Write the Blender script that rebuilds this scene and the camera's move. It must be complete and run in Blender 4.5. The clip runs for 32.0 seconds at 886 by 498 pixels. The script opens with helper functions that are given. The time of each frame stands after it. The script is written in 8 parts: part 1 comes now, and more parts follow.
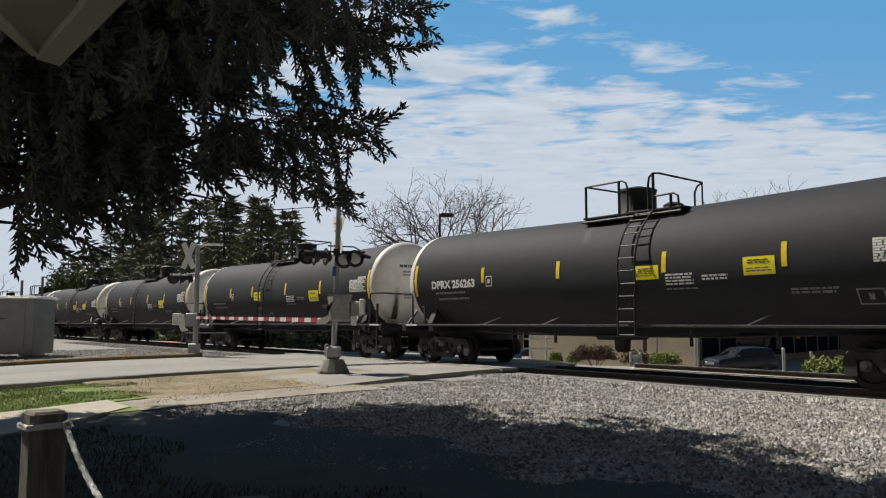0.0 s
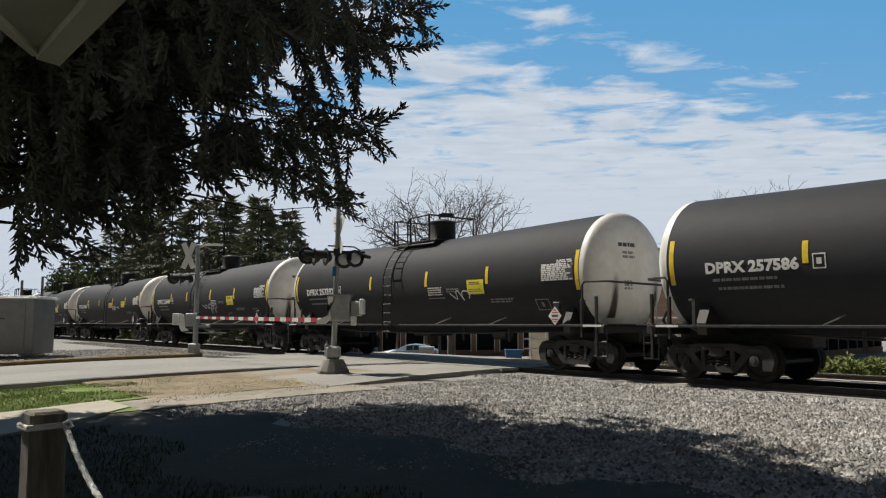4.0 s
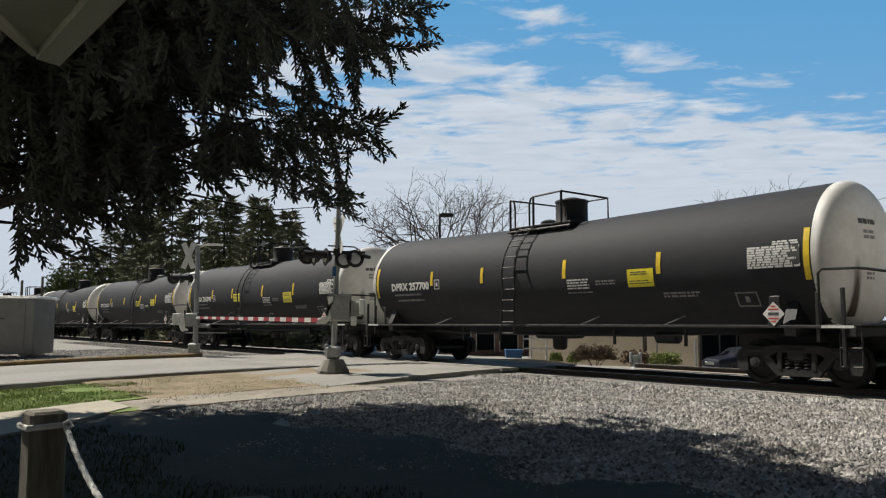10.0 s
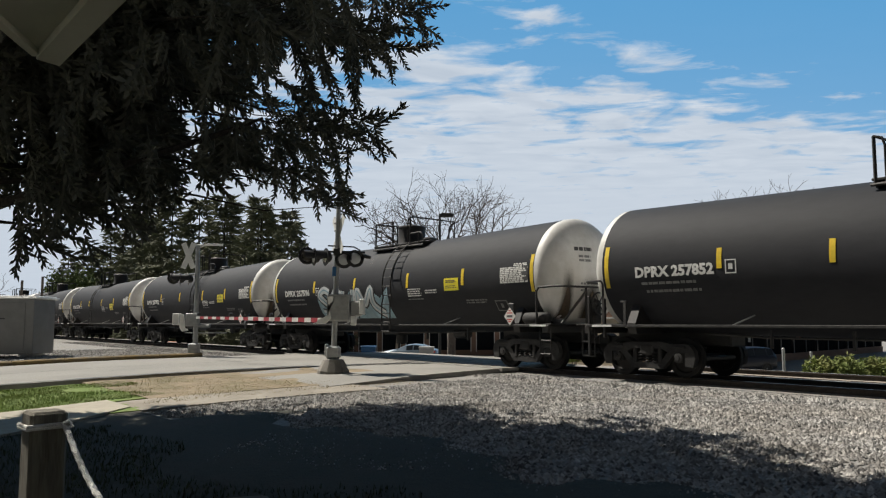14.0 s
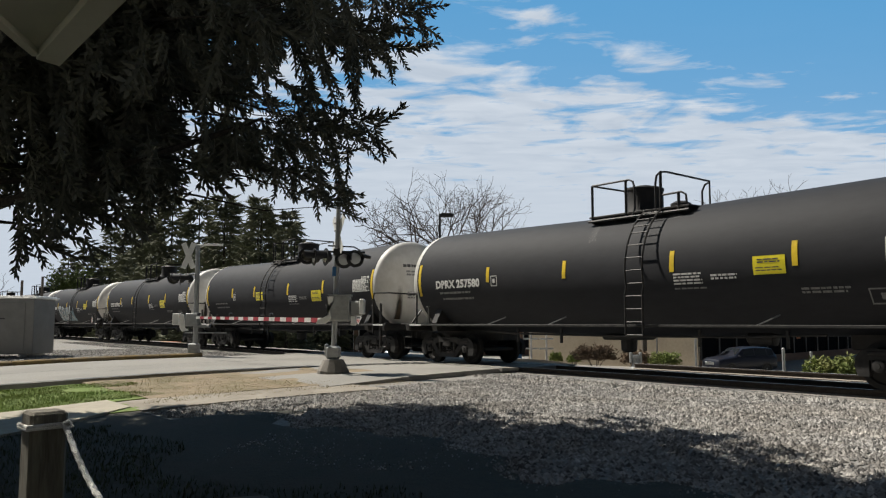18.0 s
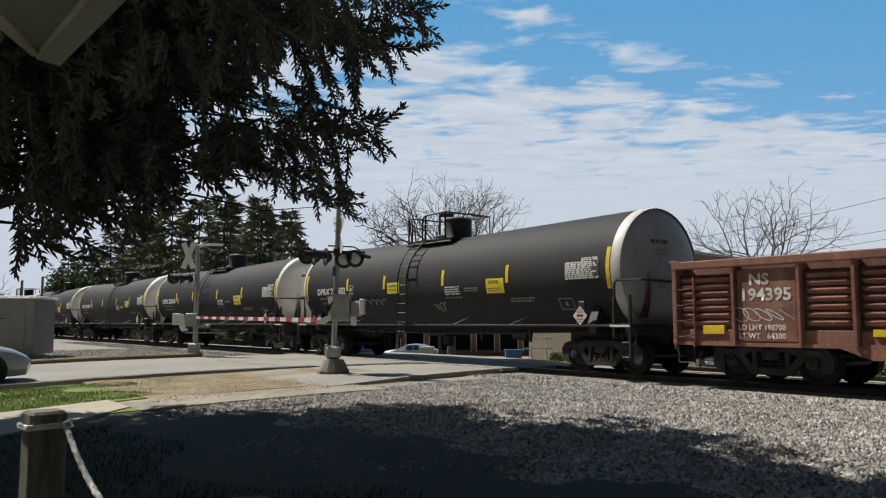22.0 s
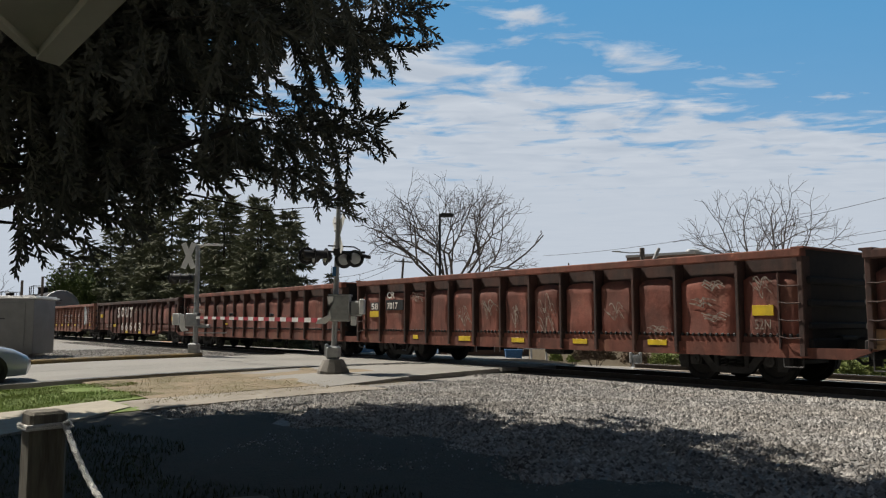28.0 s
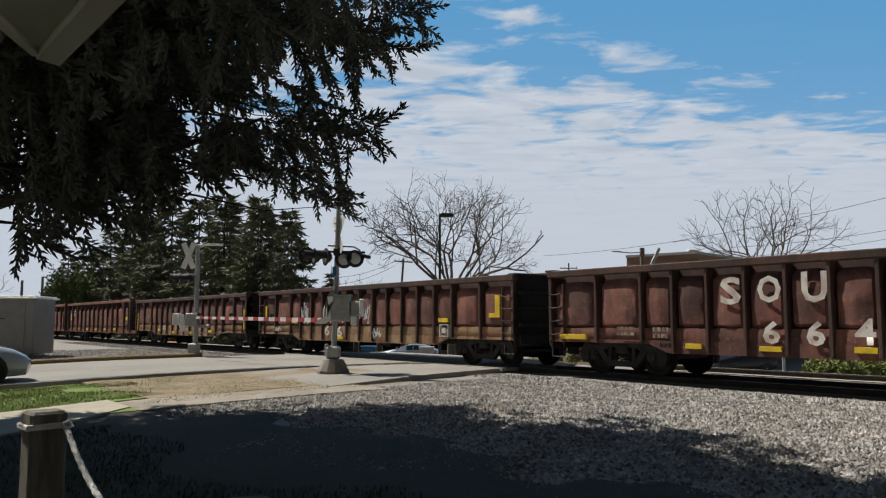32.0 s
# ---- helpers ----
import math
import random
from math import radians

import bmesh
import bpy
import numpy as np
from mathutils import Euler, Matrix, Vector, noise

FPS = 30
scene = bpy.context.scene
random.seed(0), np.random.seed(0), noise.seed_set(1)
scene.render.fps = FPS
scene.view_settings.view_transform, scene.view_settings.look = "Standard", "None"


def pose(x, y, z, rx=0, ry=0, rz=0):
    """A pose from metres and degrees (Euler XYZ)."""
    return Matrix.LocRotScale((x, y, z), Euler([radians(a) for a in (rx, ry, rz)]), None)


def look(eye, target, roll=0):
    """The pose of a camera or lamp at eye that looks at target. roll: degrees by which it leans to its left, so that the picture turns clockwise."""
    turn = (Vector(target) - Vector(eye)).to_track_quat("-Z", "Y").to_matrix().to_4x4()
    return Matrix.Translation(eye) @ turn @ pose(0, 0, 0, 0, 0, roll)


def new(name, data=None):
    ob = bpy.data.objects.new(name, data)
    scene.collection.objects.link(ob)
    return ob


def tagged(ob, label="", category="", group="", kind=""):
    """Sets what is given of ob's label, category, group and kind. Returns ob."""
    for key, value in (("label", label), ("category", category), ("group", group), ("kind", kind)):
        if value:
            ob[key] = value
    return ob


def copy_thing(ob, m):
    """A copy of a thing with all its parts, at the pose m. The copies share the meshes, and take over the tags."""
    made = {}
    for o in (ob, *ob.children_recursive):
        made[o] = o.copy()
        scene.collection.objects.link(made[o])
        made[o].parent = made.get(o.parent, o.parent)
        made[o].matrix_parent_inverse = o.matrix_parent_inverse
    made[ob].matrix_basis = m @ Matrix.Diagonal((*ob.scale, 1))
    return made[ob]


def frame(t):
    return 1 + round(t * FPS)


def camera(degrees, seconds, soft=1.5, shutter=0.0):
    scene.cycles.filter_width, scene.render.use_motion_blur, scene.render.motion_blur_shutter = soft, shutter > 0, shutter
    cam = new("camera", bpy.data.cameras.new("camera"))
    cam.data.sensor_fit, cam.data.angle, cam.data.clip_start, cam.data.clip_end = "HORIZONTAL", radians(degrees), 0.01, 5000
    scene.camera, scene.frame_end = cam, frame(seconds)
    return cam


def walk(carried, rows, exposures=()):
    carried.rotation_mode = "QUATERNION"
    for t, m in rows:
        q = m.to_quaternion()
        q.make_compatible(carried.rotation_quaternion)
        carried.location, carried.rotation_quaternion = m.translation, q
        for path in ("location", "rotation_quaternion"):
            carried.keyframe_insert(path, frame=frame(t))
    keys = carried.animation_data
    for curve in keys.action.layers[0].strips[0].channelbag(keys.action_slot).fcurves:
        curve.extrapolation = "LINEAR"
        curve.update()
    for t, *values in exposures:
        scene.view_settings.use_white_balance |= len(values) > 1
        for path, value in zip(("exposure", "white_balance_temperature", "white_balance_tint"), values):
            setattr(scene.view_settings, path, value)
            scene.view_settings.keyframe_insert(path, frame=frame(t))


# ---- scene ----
# The track runs along U (the way the train goes); N points across it, away from the camera.
THETA = radians(37.685)
U = Vector((-math.sin(THETA), math.cos(THETA), 0))
N = Vector((math.cos(THETA), math.sin(THETA), 0))
TRACK = 16.5          # distance of the track's centre line from the camera
RAIL = 0.35           # height of the rail tops

cam = camera(58.5, 32.0, soft=1.2)
STAND = pose(0, 0, 1.62, 90 + 5.305, 0, 0)
walk(cam, [(0, STAND), (32.0, STAND)], exposures=[(0, 0.22, 6300, 9), (21.5, 0.22, 6300, 9), (24.5, 0.1, 6350, 10), (32.0, 0.1, 6350, 10)])

# ---- light ----
SUN_EL, SUN_AZ = radians(52), math.atan2(0.545, -0.838)
sun_dir = Vector((math.cos(SUN_AZ) * math.cos(SUN_EL), math.sin(SUN_AZ) * math.cos(SUN_EL), math.sin(SUN_EL)))
world = bpy.data.worlds.new("sky")
scene.world = world
world.use_nodes = True
wn = world.node_tree.nodes
sky = wn.new("ShaderNodeTexSky")
sky.sky_type = "NISHITA"
sky.sun_disc = False
sky.sun_elevation = SUN_EL
sky.sun_rotation = math.atan2(sun_dir.x, sun_dir.y)
sky.air_density, sky.dust_density, sky.ozone_density = 1.0, 0.3, 2.5
deep = wn.new("ShaderNodeHueSaturation")
deep.inputs["Saturation"].default_value, deep.inputs["Value"].default_value = 0.5, 1.0
world.node_tree.links.new(sky.outputs[0], deep.inputs["Color"])
world.node_tree.links.new(deep.outputs[0], wn["Background"].inputs[0])
wn["Background"].inputs[1].default_value = 0.018
sun = new("sun", bpy.data.lights.new("sun", "SUN"))
sun.data.energy = 5.0
sun.data.angle = radians(0.5)
sun.data.color = (1.0, 0.92, 0.8)
sun.matrix_world = look(sun_dir * 50, (0, 0, 0))


# ---- materials ----
def surf(name, a, b, scale=6.0, stain=None, stain_scale=0.7, stain_amount=0.35, rough=0.8, metal=0.0, bump=0.2,
         bump_scale=None, stretch=(1, 1, 1), vary=0.0, detail=6.0, coat=0.0):
    """A procedural surface: grain between colours a and b, broad stains, relief, and a random shift from piece to piece."""
    m = bpy.data.materials.new(name)
    m.use_nodes = True
    n, ln = m.node_tree.nodes, m.node_tree.links.new
    p = n["Principled BSDF"]
    tc, mp = n.new("ShaderNodeTexCoord"), n.new("ShaderNodeMapping")
    mp.inputs["Scale"].default_value = stretch
    ln(tc.outputs["Object"], mp.inputs[0])
    g = n.new("ShaderNodeTexNoise")
    g.inputs["Scale"].default_value, g.inputs["Detail"].default_value = scale, detail
    g.inputs["Roughness"].default_value = 0.65
    ln(mp.outputs[0], g.inputs["Vector"])
    r = n.new("ShaderNodeValToRGB")
    r.color_ramp.elements[0].position, r.color_ramp.elements[1].position = 0.32, 0.68
    r.color_ramp.elements[0].color, r.color_ramp.elements[1].color = (*a, 1), (*b, 1)
    ln(g.outputs[0], r.inputs[0])
    out = r.outputs[0]
    if stain:
        s = n.new("ShaderNodeTexNoise")
        s.inputs["Scale"].default_value, s.inputs["Detail"].default_value = stain_scale, 5
        ln(mp.outputs[0], s.inputs["Vector"])
        sr = n.new("ShaderNodeValToRGB")
        sr.color_ramp.elements[0].position, sr.color_ramp.elements[1].position = 0.42, 0.62
        sr.color_ramp.elements[0].color = (0, 0, 0, 1)
        sr.color_ramp.elements[1].color = (stain_amount,) * 3 + (1,)
        ln(s.outputs[0], sr.inputs[0])
        mx = n.new("ShaderNodeMix")
        mx.data_type = "RGBA"
        ln(sr.outputs[0], mx.inputs[0])
        ln(out, mx.inputs[6])
        mx.inputs[7].default_value = (*stain, 1)
        out = mx.outputs[2]
    if vary:
        oi, hsv = n.new("ShaderNodeObjectInfo"), n.new("ShaderNodeHueSaturation")
        mr = n.new("ShaderNodeMapRange")
        mr.inputs[3].default_value, mr.inputs[4].default_value = 1 - vary, 1 + vary
        ln(oi.outputs["Random"], mr.inputs[0])
        ln(mr.outputs[0], hsv.inputs["Value"])
        ln(out, hsv.inputs["Color"])
        out = hsv.outputs[0]
    ln(out, p.inputs["Base Color"])
    p.inputs["Roughness"].default_value, p.inputs["Metallic"].default_value = rough, metal
    p.inputs["Coat Weight"].default_value = coat
    if bump:
        bn, bt = n.new("ShaderNodeBump"), n.new("ShaderNodeTexNoise")
        bt.inputs["Scale"].default_value, bt.inputs["Detail"].default_value = bump_scale or scale * 3, 4
        ln(mp.outputs[0], bt.inputs["Vector"])
        bn.inputs["Strength"].default_value, bn.inputs["Distance"].default_value = bump, 0.02
        ln(bt.outputs[0], bn.inputs["Height"])
        ln(bn.outputs[0], p.inputs["Normal"])
    return m


def glass(name, tint=(0.02, 0.025, 0.03), rough=0.05):
    m = bpy.data.materials.new(name)
    m.use_nodes = True
    p = m.node_tree.nodes["Principled BSDF"]
    p.inputs["Base Color"].default_value = (*tint, 1)
    p.inputs["Roughness"].default_value, p.inputs["IOR"].default_value = rough, 1.5
    return m


M_TANK = surf("black_tank_paint", (0.022, 0.023, 0.027), (0.029, 0.03, 0.035), 5, (0.04, 0.041, 0.043), 0.5, 0.3, 0.7, 0, 0.03, 30, (0.4, 1, 1.2), 0.12)
M_TANK.node_tree.nodes["Principled BSDF"].inputs["Specular IOR Level"].default_value = 0.22
M_HEAD = surf("white_tank_paint", (0.62, 0.61, 0.58), (0.72, 0.71, 0.69), 5, (0.42, 0.38, 0.31), 0.9, 0.35, 0.5, 0, 0.03, 30, vary=0.08)
M_HEADGREY = surf("grey_tank_paint", (0.28, 0.31, 0.34), (0.34, 0.37, 0.4), 5, (0.2, 0.21, 0.22), 0.8, 0.4, 0.45, 0, 0.03, 30)
M_STREAK = surf("oily_streak", (0.03, 0.02, 0.012), (0.12, 0.085, 0.05), 4, None, 1, 0, 0.6, 0, 0.05)
M_STEEL = surf("black_steel", (0.01, 0.01, 0.01), (0.022, 0.022, 0.022), 8, (0.05, 0.036, 0.026), 1.5, 0.25, 0.6, 0.1, 0.1)
M_CAST = surf("dusty_cast_steel", (0.01, 0.0095, 0.0095), (0.042, 0.04, 0.038), 6, (0.012, 0.011, 0.011), 2.2, 0.7, 0.75, 0, 0.3, vary=0.15)
M_WHEEL = surf("oily_wheel_steel", (0.006, 0.006, 0.006), (0.014, 0.013, 0.012), 8, (0.02, 0.016, 0.013), 2, 0.3, 0.8, 0.0, 0.2)
M_TREAD = surf("polished_steel", (0.4, 0.39, 0.37), (0.55, 0.54, 0.52), 20, (0.2, 0.15, 0.1), 3, 0.4, 0.4, 0.3, 0.05)
M_YELLOW = surf("yellow_reflector", (0.72, 0.5, 0.02), (0.85, 0.62, 0.03), 9, (0.35, 0.24, 0.04), 3, 0.35, 0.45, 0, 0.05)
M_PLACARD = surf("yellow_placard", (0.8, 0.68, 0.02), (0.9, 0.78, 0.04), 9, (0.5, 0.42, 0.05), 3, 0.25, 0.4, 0, 0.03)
M_WHITE = surf("white_lettering", (0.6, 0.6, 0.58), (0.8, 0.8, 0.78), 14, (0.3, 0.3, 0.29), 4, 0.3, 0.6, 0, 0.03)
M_DULL = surf("faded_lettering", (0.14, 0.14, 0.14), (0.28, 0.28, 0.275), 20, None, 1, 0, 0.7, 0, 0.03)
M_RED = surf("red_marking", (0.45, 0.05, 0.04), (0.6, 0.08, 0.06), 9, None, 1, 0, 0.5, 0, 0.03)
M_BAR = surf("dark_lettering", (0.05, 0.05, 0.05), (0.09, 0.09, 0.09), 9, None, 1, 0, 0.6, 0, 0.03)
M_GRAFFITI_BLUE = surf("pale_blue_spray_paint", (0.2, 0.33, 0.4), (0.34, 0.48, 0.55), 6, (0.1, 0.13, 0.15), 2, 0.4, 0.6, 0, 0.02)
M_GRAFFITI_WHITE = surf("white_spray_paint", (0.5, 0.52, 0.53), (0.72, 0.74, 0.75), 6, (0.3, 0.34, 0.36), 3, 0.4, 0.6, 0, 0.02)
M_GRAFFITI_DARK = surf("black_spray_paint", (0.015, 0.016, 0.018), (0.03, 0.03, 0.034), 6, None, 2, 0.4, 0.5, 0, 0.02)


def rusty(name, a, b, bare, dust, vary=0.15, runs=0.55, chips=0.5):
    """Weathered car steel: mottled paint, scoured patches of bare rust, dark runs from the top, dust at the foot of each sheet."""
    m = surf(name, a, b, 2.6, bare, 1.5, chips, 0.8, 0, 0.35, 14, (1, 1, 0.8), vary)
    n, ln = m.node_tree.nodes, m.node_tree.links.new
    pr = n["Principled BSDF"]
    src = pr.inputs["Base Color"].links[0].from_socket
    tc = n.new("ShaderNodeTexCoord")

    def layer(scale, stretch, lo, hi, amount, colour, under, rough=0.65):
        mp, t, r, mx = n.new("ShaderNodeMapping"), n.new("ShaderNodeTexNoise"), n.new("ShaderNodeValToRGB"), n.new("ShaderNodeMix")
        mp.inputs["Scale"].default_value = stretch
        ln(tc.outputs["Object"], mp.inputs[0])
        ln(mp.outputs[0], t.inputs["Vector"])
        t.inputs["Scale"].default_value, t.inputs["Detail"].default_value, t.inputs["Roughness"].default_value = scale, 7, rough
        r.color_ramp.elements[0].position, r.color_ramp.elements[1].position = lo, hi
        r.color_ramp.elements[0].color, r.color_ramp.elements[1].color = (0, 0, 0, 1), (amount, amount, amount, 1)
        ln(t.outputs[0], r.inputs[0])
        mx.data_type = "RGBA"
        ln(r.outputs[0], mx.inputs[0])
        ln(under, mx.inputs[6])
        mx.inputs[7].default_value = (*colour, 1)
        return mx.outputs[2]

    src = layer(1.1, (2.2, 1, 0.25), 0.48, 0.66, runs, tuple(0.35 * q for q in a), src)
    src = layer(0.9, (1.3, 1, 1.1), 0.55, 0.68, 0.6, dust, src)
    src = layer(5.5, (1, 1, 1), 0.6, 0.68, 0.7, tuple(1.7 * q for q in b), src, 0.75)
    ln(src, pr.inputs["Base Color"])
    return m


M_RUST = rusty("oxide_red_steel", (0.15, 0.05, 0.033), (0.26, 0.088, 0.056), (0.08, 0.04, 0.03), (0.24, 0.12, 0.07))
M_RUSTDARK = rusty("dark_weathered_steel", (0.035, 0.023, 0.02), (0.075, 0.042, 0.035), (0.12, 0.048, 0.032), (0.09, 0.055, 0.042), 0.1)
M_RUSTPANEL = rusty("faded_maroon_steel", (0.15, 0.062, 0.05), (0.27, 0.105, 0.078), (0.07, 0.04, 0.036), (0.32, 0.15, 0.085), 0.25, 0.7, 0.75)
M_TAN = rusty("dusty_tan_steel", (0.2, 0.12, 0.065), (0.36, 0.24, 0.135), (0.24, 0.105, 0.055), (0.42, 0.31, 0.19), 0.2, 0.5)
M_CRRED = rusty("brick_red_steel", (0.17, 0.055, 0.038), (0.28, 0.092, 0.062), (0.08, 0.045, 0.036), (0.26, 0.12, 0.08), 0.15)
M_NSRED = rusty("red_brown_steel", (0.2, 0.09, 0.064), (0.32, 0.15, 0.11), (0.14, 0.065, 0.048), (0.34, 0.2, 0.14), 0.1, 0.35, 0.4)
M_RAILSIDE = surf("rusty_rail", (0.035, 0.028, 0.023), (0.075, 0.06, 0.048), 9, (0.05, 0.04, 0.03), 2, 0.4, 0.8, 0.2, 0.2)
M_TIE = surf("creosoted_tie", (0.035, 0.028, 0.022), (0.1, 0.083, 0.068), 6, (0.16, 0.14, 0.12), 2, 0.4, 0.9, 0, 0.5, 20, (0.6, 3, 3), 0.25)
M_CONCRETE = surf("pale_concrete", (0.34, 0.305, 0.235), (0.43, 0.39, 0.31), 5, (0.27, 0.24, 0.19), 0.8, 0.4, 0.9, 0, 0.25, 60, vary=0.07)
M_BASE = surf("grey_foundation_concrete", (0.2, 0.185, 0.16), (0.3, 0.28, 0.25), 7, (0.13, 0.12, 0.1), 2.0, 0.5, 0.9, 0, 0.3, 50)
M_PATH = surf("dusty_path_concrete", (0.25, 0.22, 0.175), (0.36, 0.325, 0.27), 6, (0.2, 0.17, 0.13), 1.2, 0.5, 0.95, 0, 0.3, 50)
# Near-black steel: the shade on the car ends is in this colour.
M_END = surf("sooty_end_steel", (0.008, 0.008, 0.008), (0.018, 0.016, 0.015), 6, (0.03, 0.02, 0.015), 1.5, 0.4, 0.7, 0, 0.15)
M_ROAD = surf("worn_grey_asphalt", (0.24, 0.23, 0.205), (0.34, 0.325, 0.295), 30, (0.18, 0.17, 0.155), 0.35, 0.35, 0.92, 0, 0.4, 90)
M_TAR = surf("black_tar", (0.012, 0.012, 0.012), (0.03, 0.03, 0.03), 9, None, 1, 0, 0.6, 0, 0.3)
M_KERBY = surf("faded_yellow_kerb", (0.2, 0.135, 0.05), (0.31, 0.22, 0.085), 6, (0.2, 0.17, 0.12), 2, 0.6, 0.85, 0, 0.2)
M_GALV = surf("galvanised_steel", (0.3, 0.31, 0.31), (0.42, 0.43, 0.43), 7, (0.2, 0.2, 0.19), 1.5, 0.4, 0.5, 0.5, 0.06)
M_ALU = surf("grey_aluminium", (0.2, 0.2, 0.198), (0.25, 0.25, 0.245), 2, (0.18, 0.177, 0.17), 0.6, 0.4, 0.45, 0.5, 0.03)
M_BLACKP = surf("black_signal_paint", (0.012, 0.012, 0.013), (0.025, 0.025, 0.026), 9, None, 1, 0, 0.5, 0, 0.05)
M_LENS = glass("dark_red_lens", (0.12, 0.01, 0.008), 0.1)
M_SIGN = surf("white_sign_sheet", (0.68, 0.68, 0.66), (0.8, 0.8, 0.78), 9, (0.5, 0.49, 0.46), 2, 0.3, 0.5, 0, 0.02)
M_SIGNRED = surf("red_gate_tape", (0.3, 0.025, 0.04), (0.4, 0.04, 0.055), 9, None, 1, 0, 0.5, 0, 0.02)
M_WOODPOST = surf("weathered_post_wood", (0.1, 0.09, 0.07), (0.22, 0.2, 0.155), 5, (0.045, 0.042, 0.036), 2, 0.5, 0.9, 0, 0.6, 14, (4, 4, 0.5))
M_ROPE = surf("white_rope", (0.62, 0.61, 0.57), (0.82, 0.81, 0.78), 40, (0.45, 0.43, 0.39), 6, 0.4, 0.8, 0, 0.6, 120)
M_CREAM = surf("cream_painted_wood", (0.68, 0.67, 0.56), (0.75, 0.74, 0.63), 4, (0.52, 0.52, 0.43), 1.2, 0.4, 0.6, 0, 0.08, 20)
M_BARK = surf("conifer_bark", (0.025, 0.021, 0.017), (0.07, 0.058, 0.048), 9, None, 1, 0, 0.95, 0, 0.8, 20, (3, 3, 0.6))
M_TWIG = surf("bare_grey_twig", (0.075, 0.062, 0.055), (0.15, 0.13, 0.115), 9, None, 1, 0, 0.95, 0, 0.3)
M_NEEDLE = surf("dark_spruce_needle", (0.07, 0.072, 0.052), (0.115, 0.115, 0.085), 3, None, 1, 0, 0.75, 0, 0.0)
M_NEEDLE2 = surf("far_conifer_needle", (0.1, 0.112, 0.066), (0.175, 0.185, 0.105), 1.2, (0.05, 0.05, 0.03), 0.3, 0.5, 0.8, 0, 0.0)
M_LEAFY = surf("spring_shrub_leaf", (0.07, 0.1, 0.025), (0.13, 0.17, 0.045), 1.5, None, 1, 0, 0.8, 0, 0.0)
M_HEDGE = surf("bright_hedge_leaf", (0.1, 0.14, 0.025), (0.2, 0.25, 0.055), 4, (0.2, 0.16, 0.06), 1.3, 0.4, 0.75, 0, 0.0)
M_DRYBUSH = surf("brown_shrub_leaf", (0.1, 0.07, 0.045), (0.2, 0.14, 0.09), 4, None, 1, 0, 0.85, 0, 0.0)
M_GRASS = surf("spring_grass_blade", (0.13, 0.19, 0.03), (0.22, 0.29, 0.06), 2, (0.25, 0.22, 0.09), 0.6, 0.3, 0.8, 0, 0.0)
M_DRYGRASS = surf("dry_grass_blade", (0.26, 0.2, 0.1), (0.4, 0.32, 0.18), 2, (0.2, 0.2, 0.07), 0.8, 0.5, 0.9, 0, 0.0)
M_SILVER = surf("silver_car_paint", (0.36, 0.41, 0.48), (0.42, 0.47, 0.54), 2, None, 1, 0, 0.3, 0.1, 0, coat=0.8)
M_NAVY = surf("navy_car_paint", (0.006, 0.008, 0.018), (0.01, 0.013, 0.026), 2, None, 1, 0, 0.4, 0.0, 0, coat=0.15)
M_BLUECAR = surf("light_blue_car_paint", (0.2, 0.26, 0.32), (0.24, 0.3, 0.36), 2, None, 1, 0, 0.3, 0.2, 0, coat=0.8)
M_CARGLASS = glass("dark_car_glass")
M_RUBBER = surf("tyre_rubber", (0.012, 0.012, 0.012), (0.025, 0.025, 0.025), 9, None, 1, 0, 0.85, 0, 0.2)
M_RIM = surf("alloy_rim", (0.45, 0.46, 0.47), (0.6, 0.61, 0.62), 9, None, 1, 0, 0.3, 0.8, 0.02)
M_LAMPGLASS = glass("clear_lamp_glass", (0.55, 0.57, 0.6), 0.08)
M_TANWALL = surf("tan_stucco_wall", (0.42, 0.36, 0.27), (0.5, 0.43, 0.33), 6, (0.34, 0.29, 0.22), 0.6, 0.4, 0.9, 0, 0.2, 40)
M_BRICK = surf("brown_brick_wall", (0.22, 0.14, 0.1), (0.31, 0.2, 0.145), 5, (0.18, 0.12, 0.09), 0.6, 0.5, 0.9, 0, 0.3, 30, (1, 1, 4))
M_ROOFG = surf("grey_roof_metal", (0.32, 0.32, 0.32), (0.42, 0.42, 0.42), 4, (0.25, 0.25, 0.25), 0.8, 0.4, 0.7, 0.1, 0.1)
M_WINDOW = glass("dark_window_glass", (0.012, 0.014, 0.017), 0.45)
M_WINDOW.node_tree.nodes["Principled BSDF"].inputs["Specular IOR Level"].default_value = 0.0
M_GREYTRIM = surf("grey_trim_paint", (0.3, 0.3, 0.3), (0.38, 0.38, 0.38), 5, None, 1, 0, 0.7, 0, 0.05)
M_POLE = surf("grey_pole_wood", (0.12, 0.1, 0.085), (0.2, 0.175, 0.15), 6, None, 1, 0, 0.9, 0, 0.5, 14, (3, 3, 0.5))
M_WIRE = surf("cable_black", (0.02, 0.02, 0.02), (0.03, 0.03, 0.03), 9, None, 1, 0, 0.7, 0, 0)
M_ORANGE = surf("orange_brick_planter", (0.36, 0.13, 0.06), (0.48, 0.19, 0.1), 6, None, 1, 0, 0.9, 0, 0.3)
M_BLUEBIN = surf("blue_plastic", (0.02, 0.09, 0.22), (0.03, 0.13, 0.3), 6, None, 1, 0, 0.5, 0, 0.05)


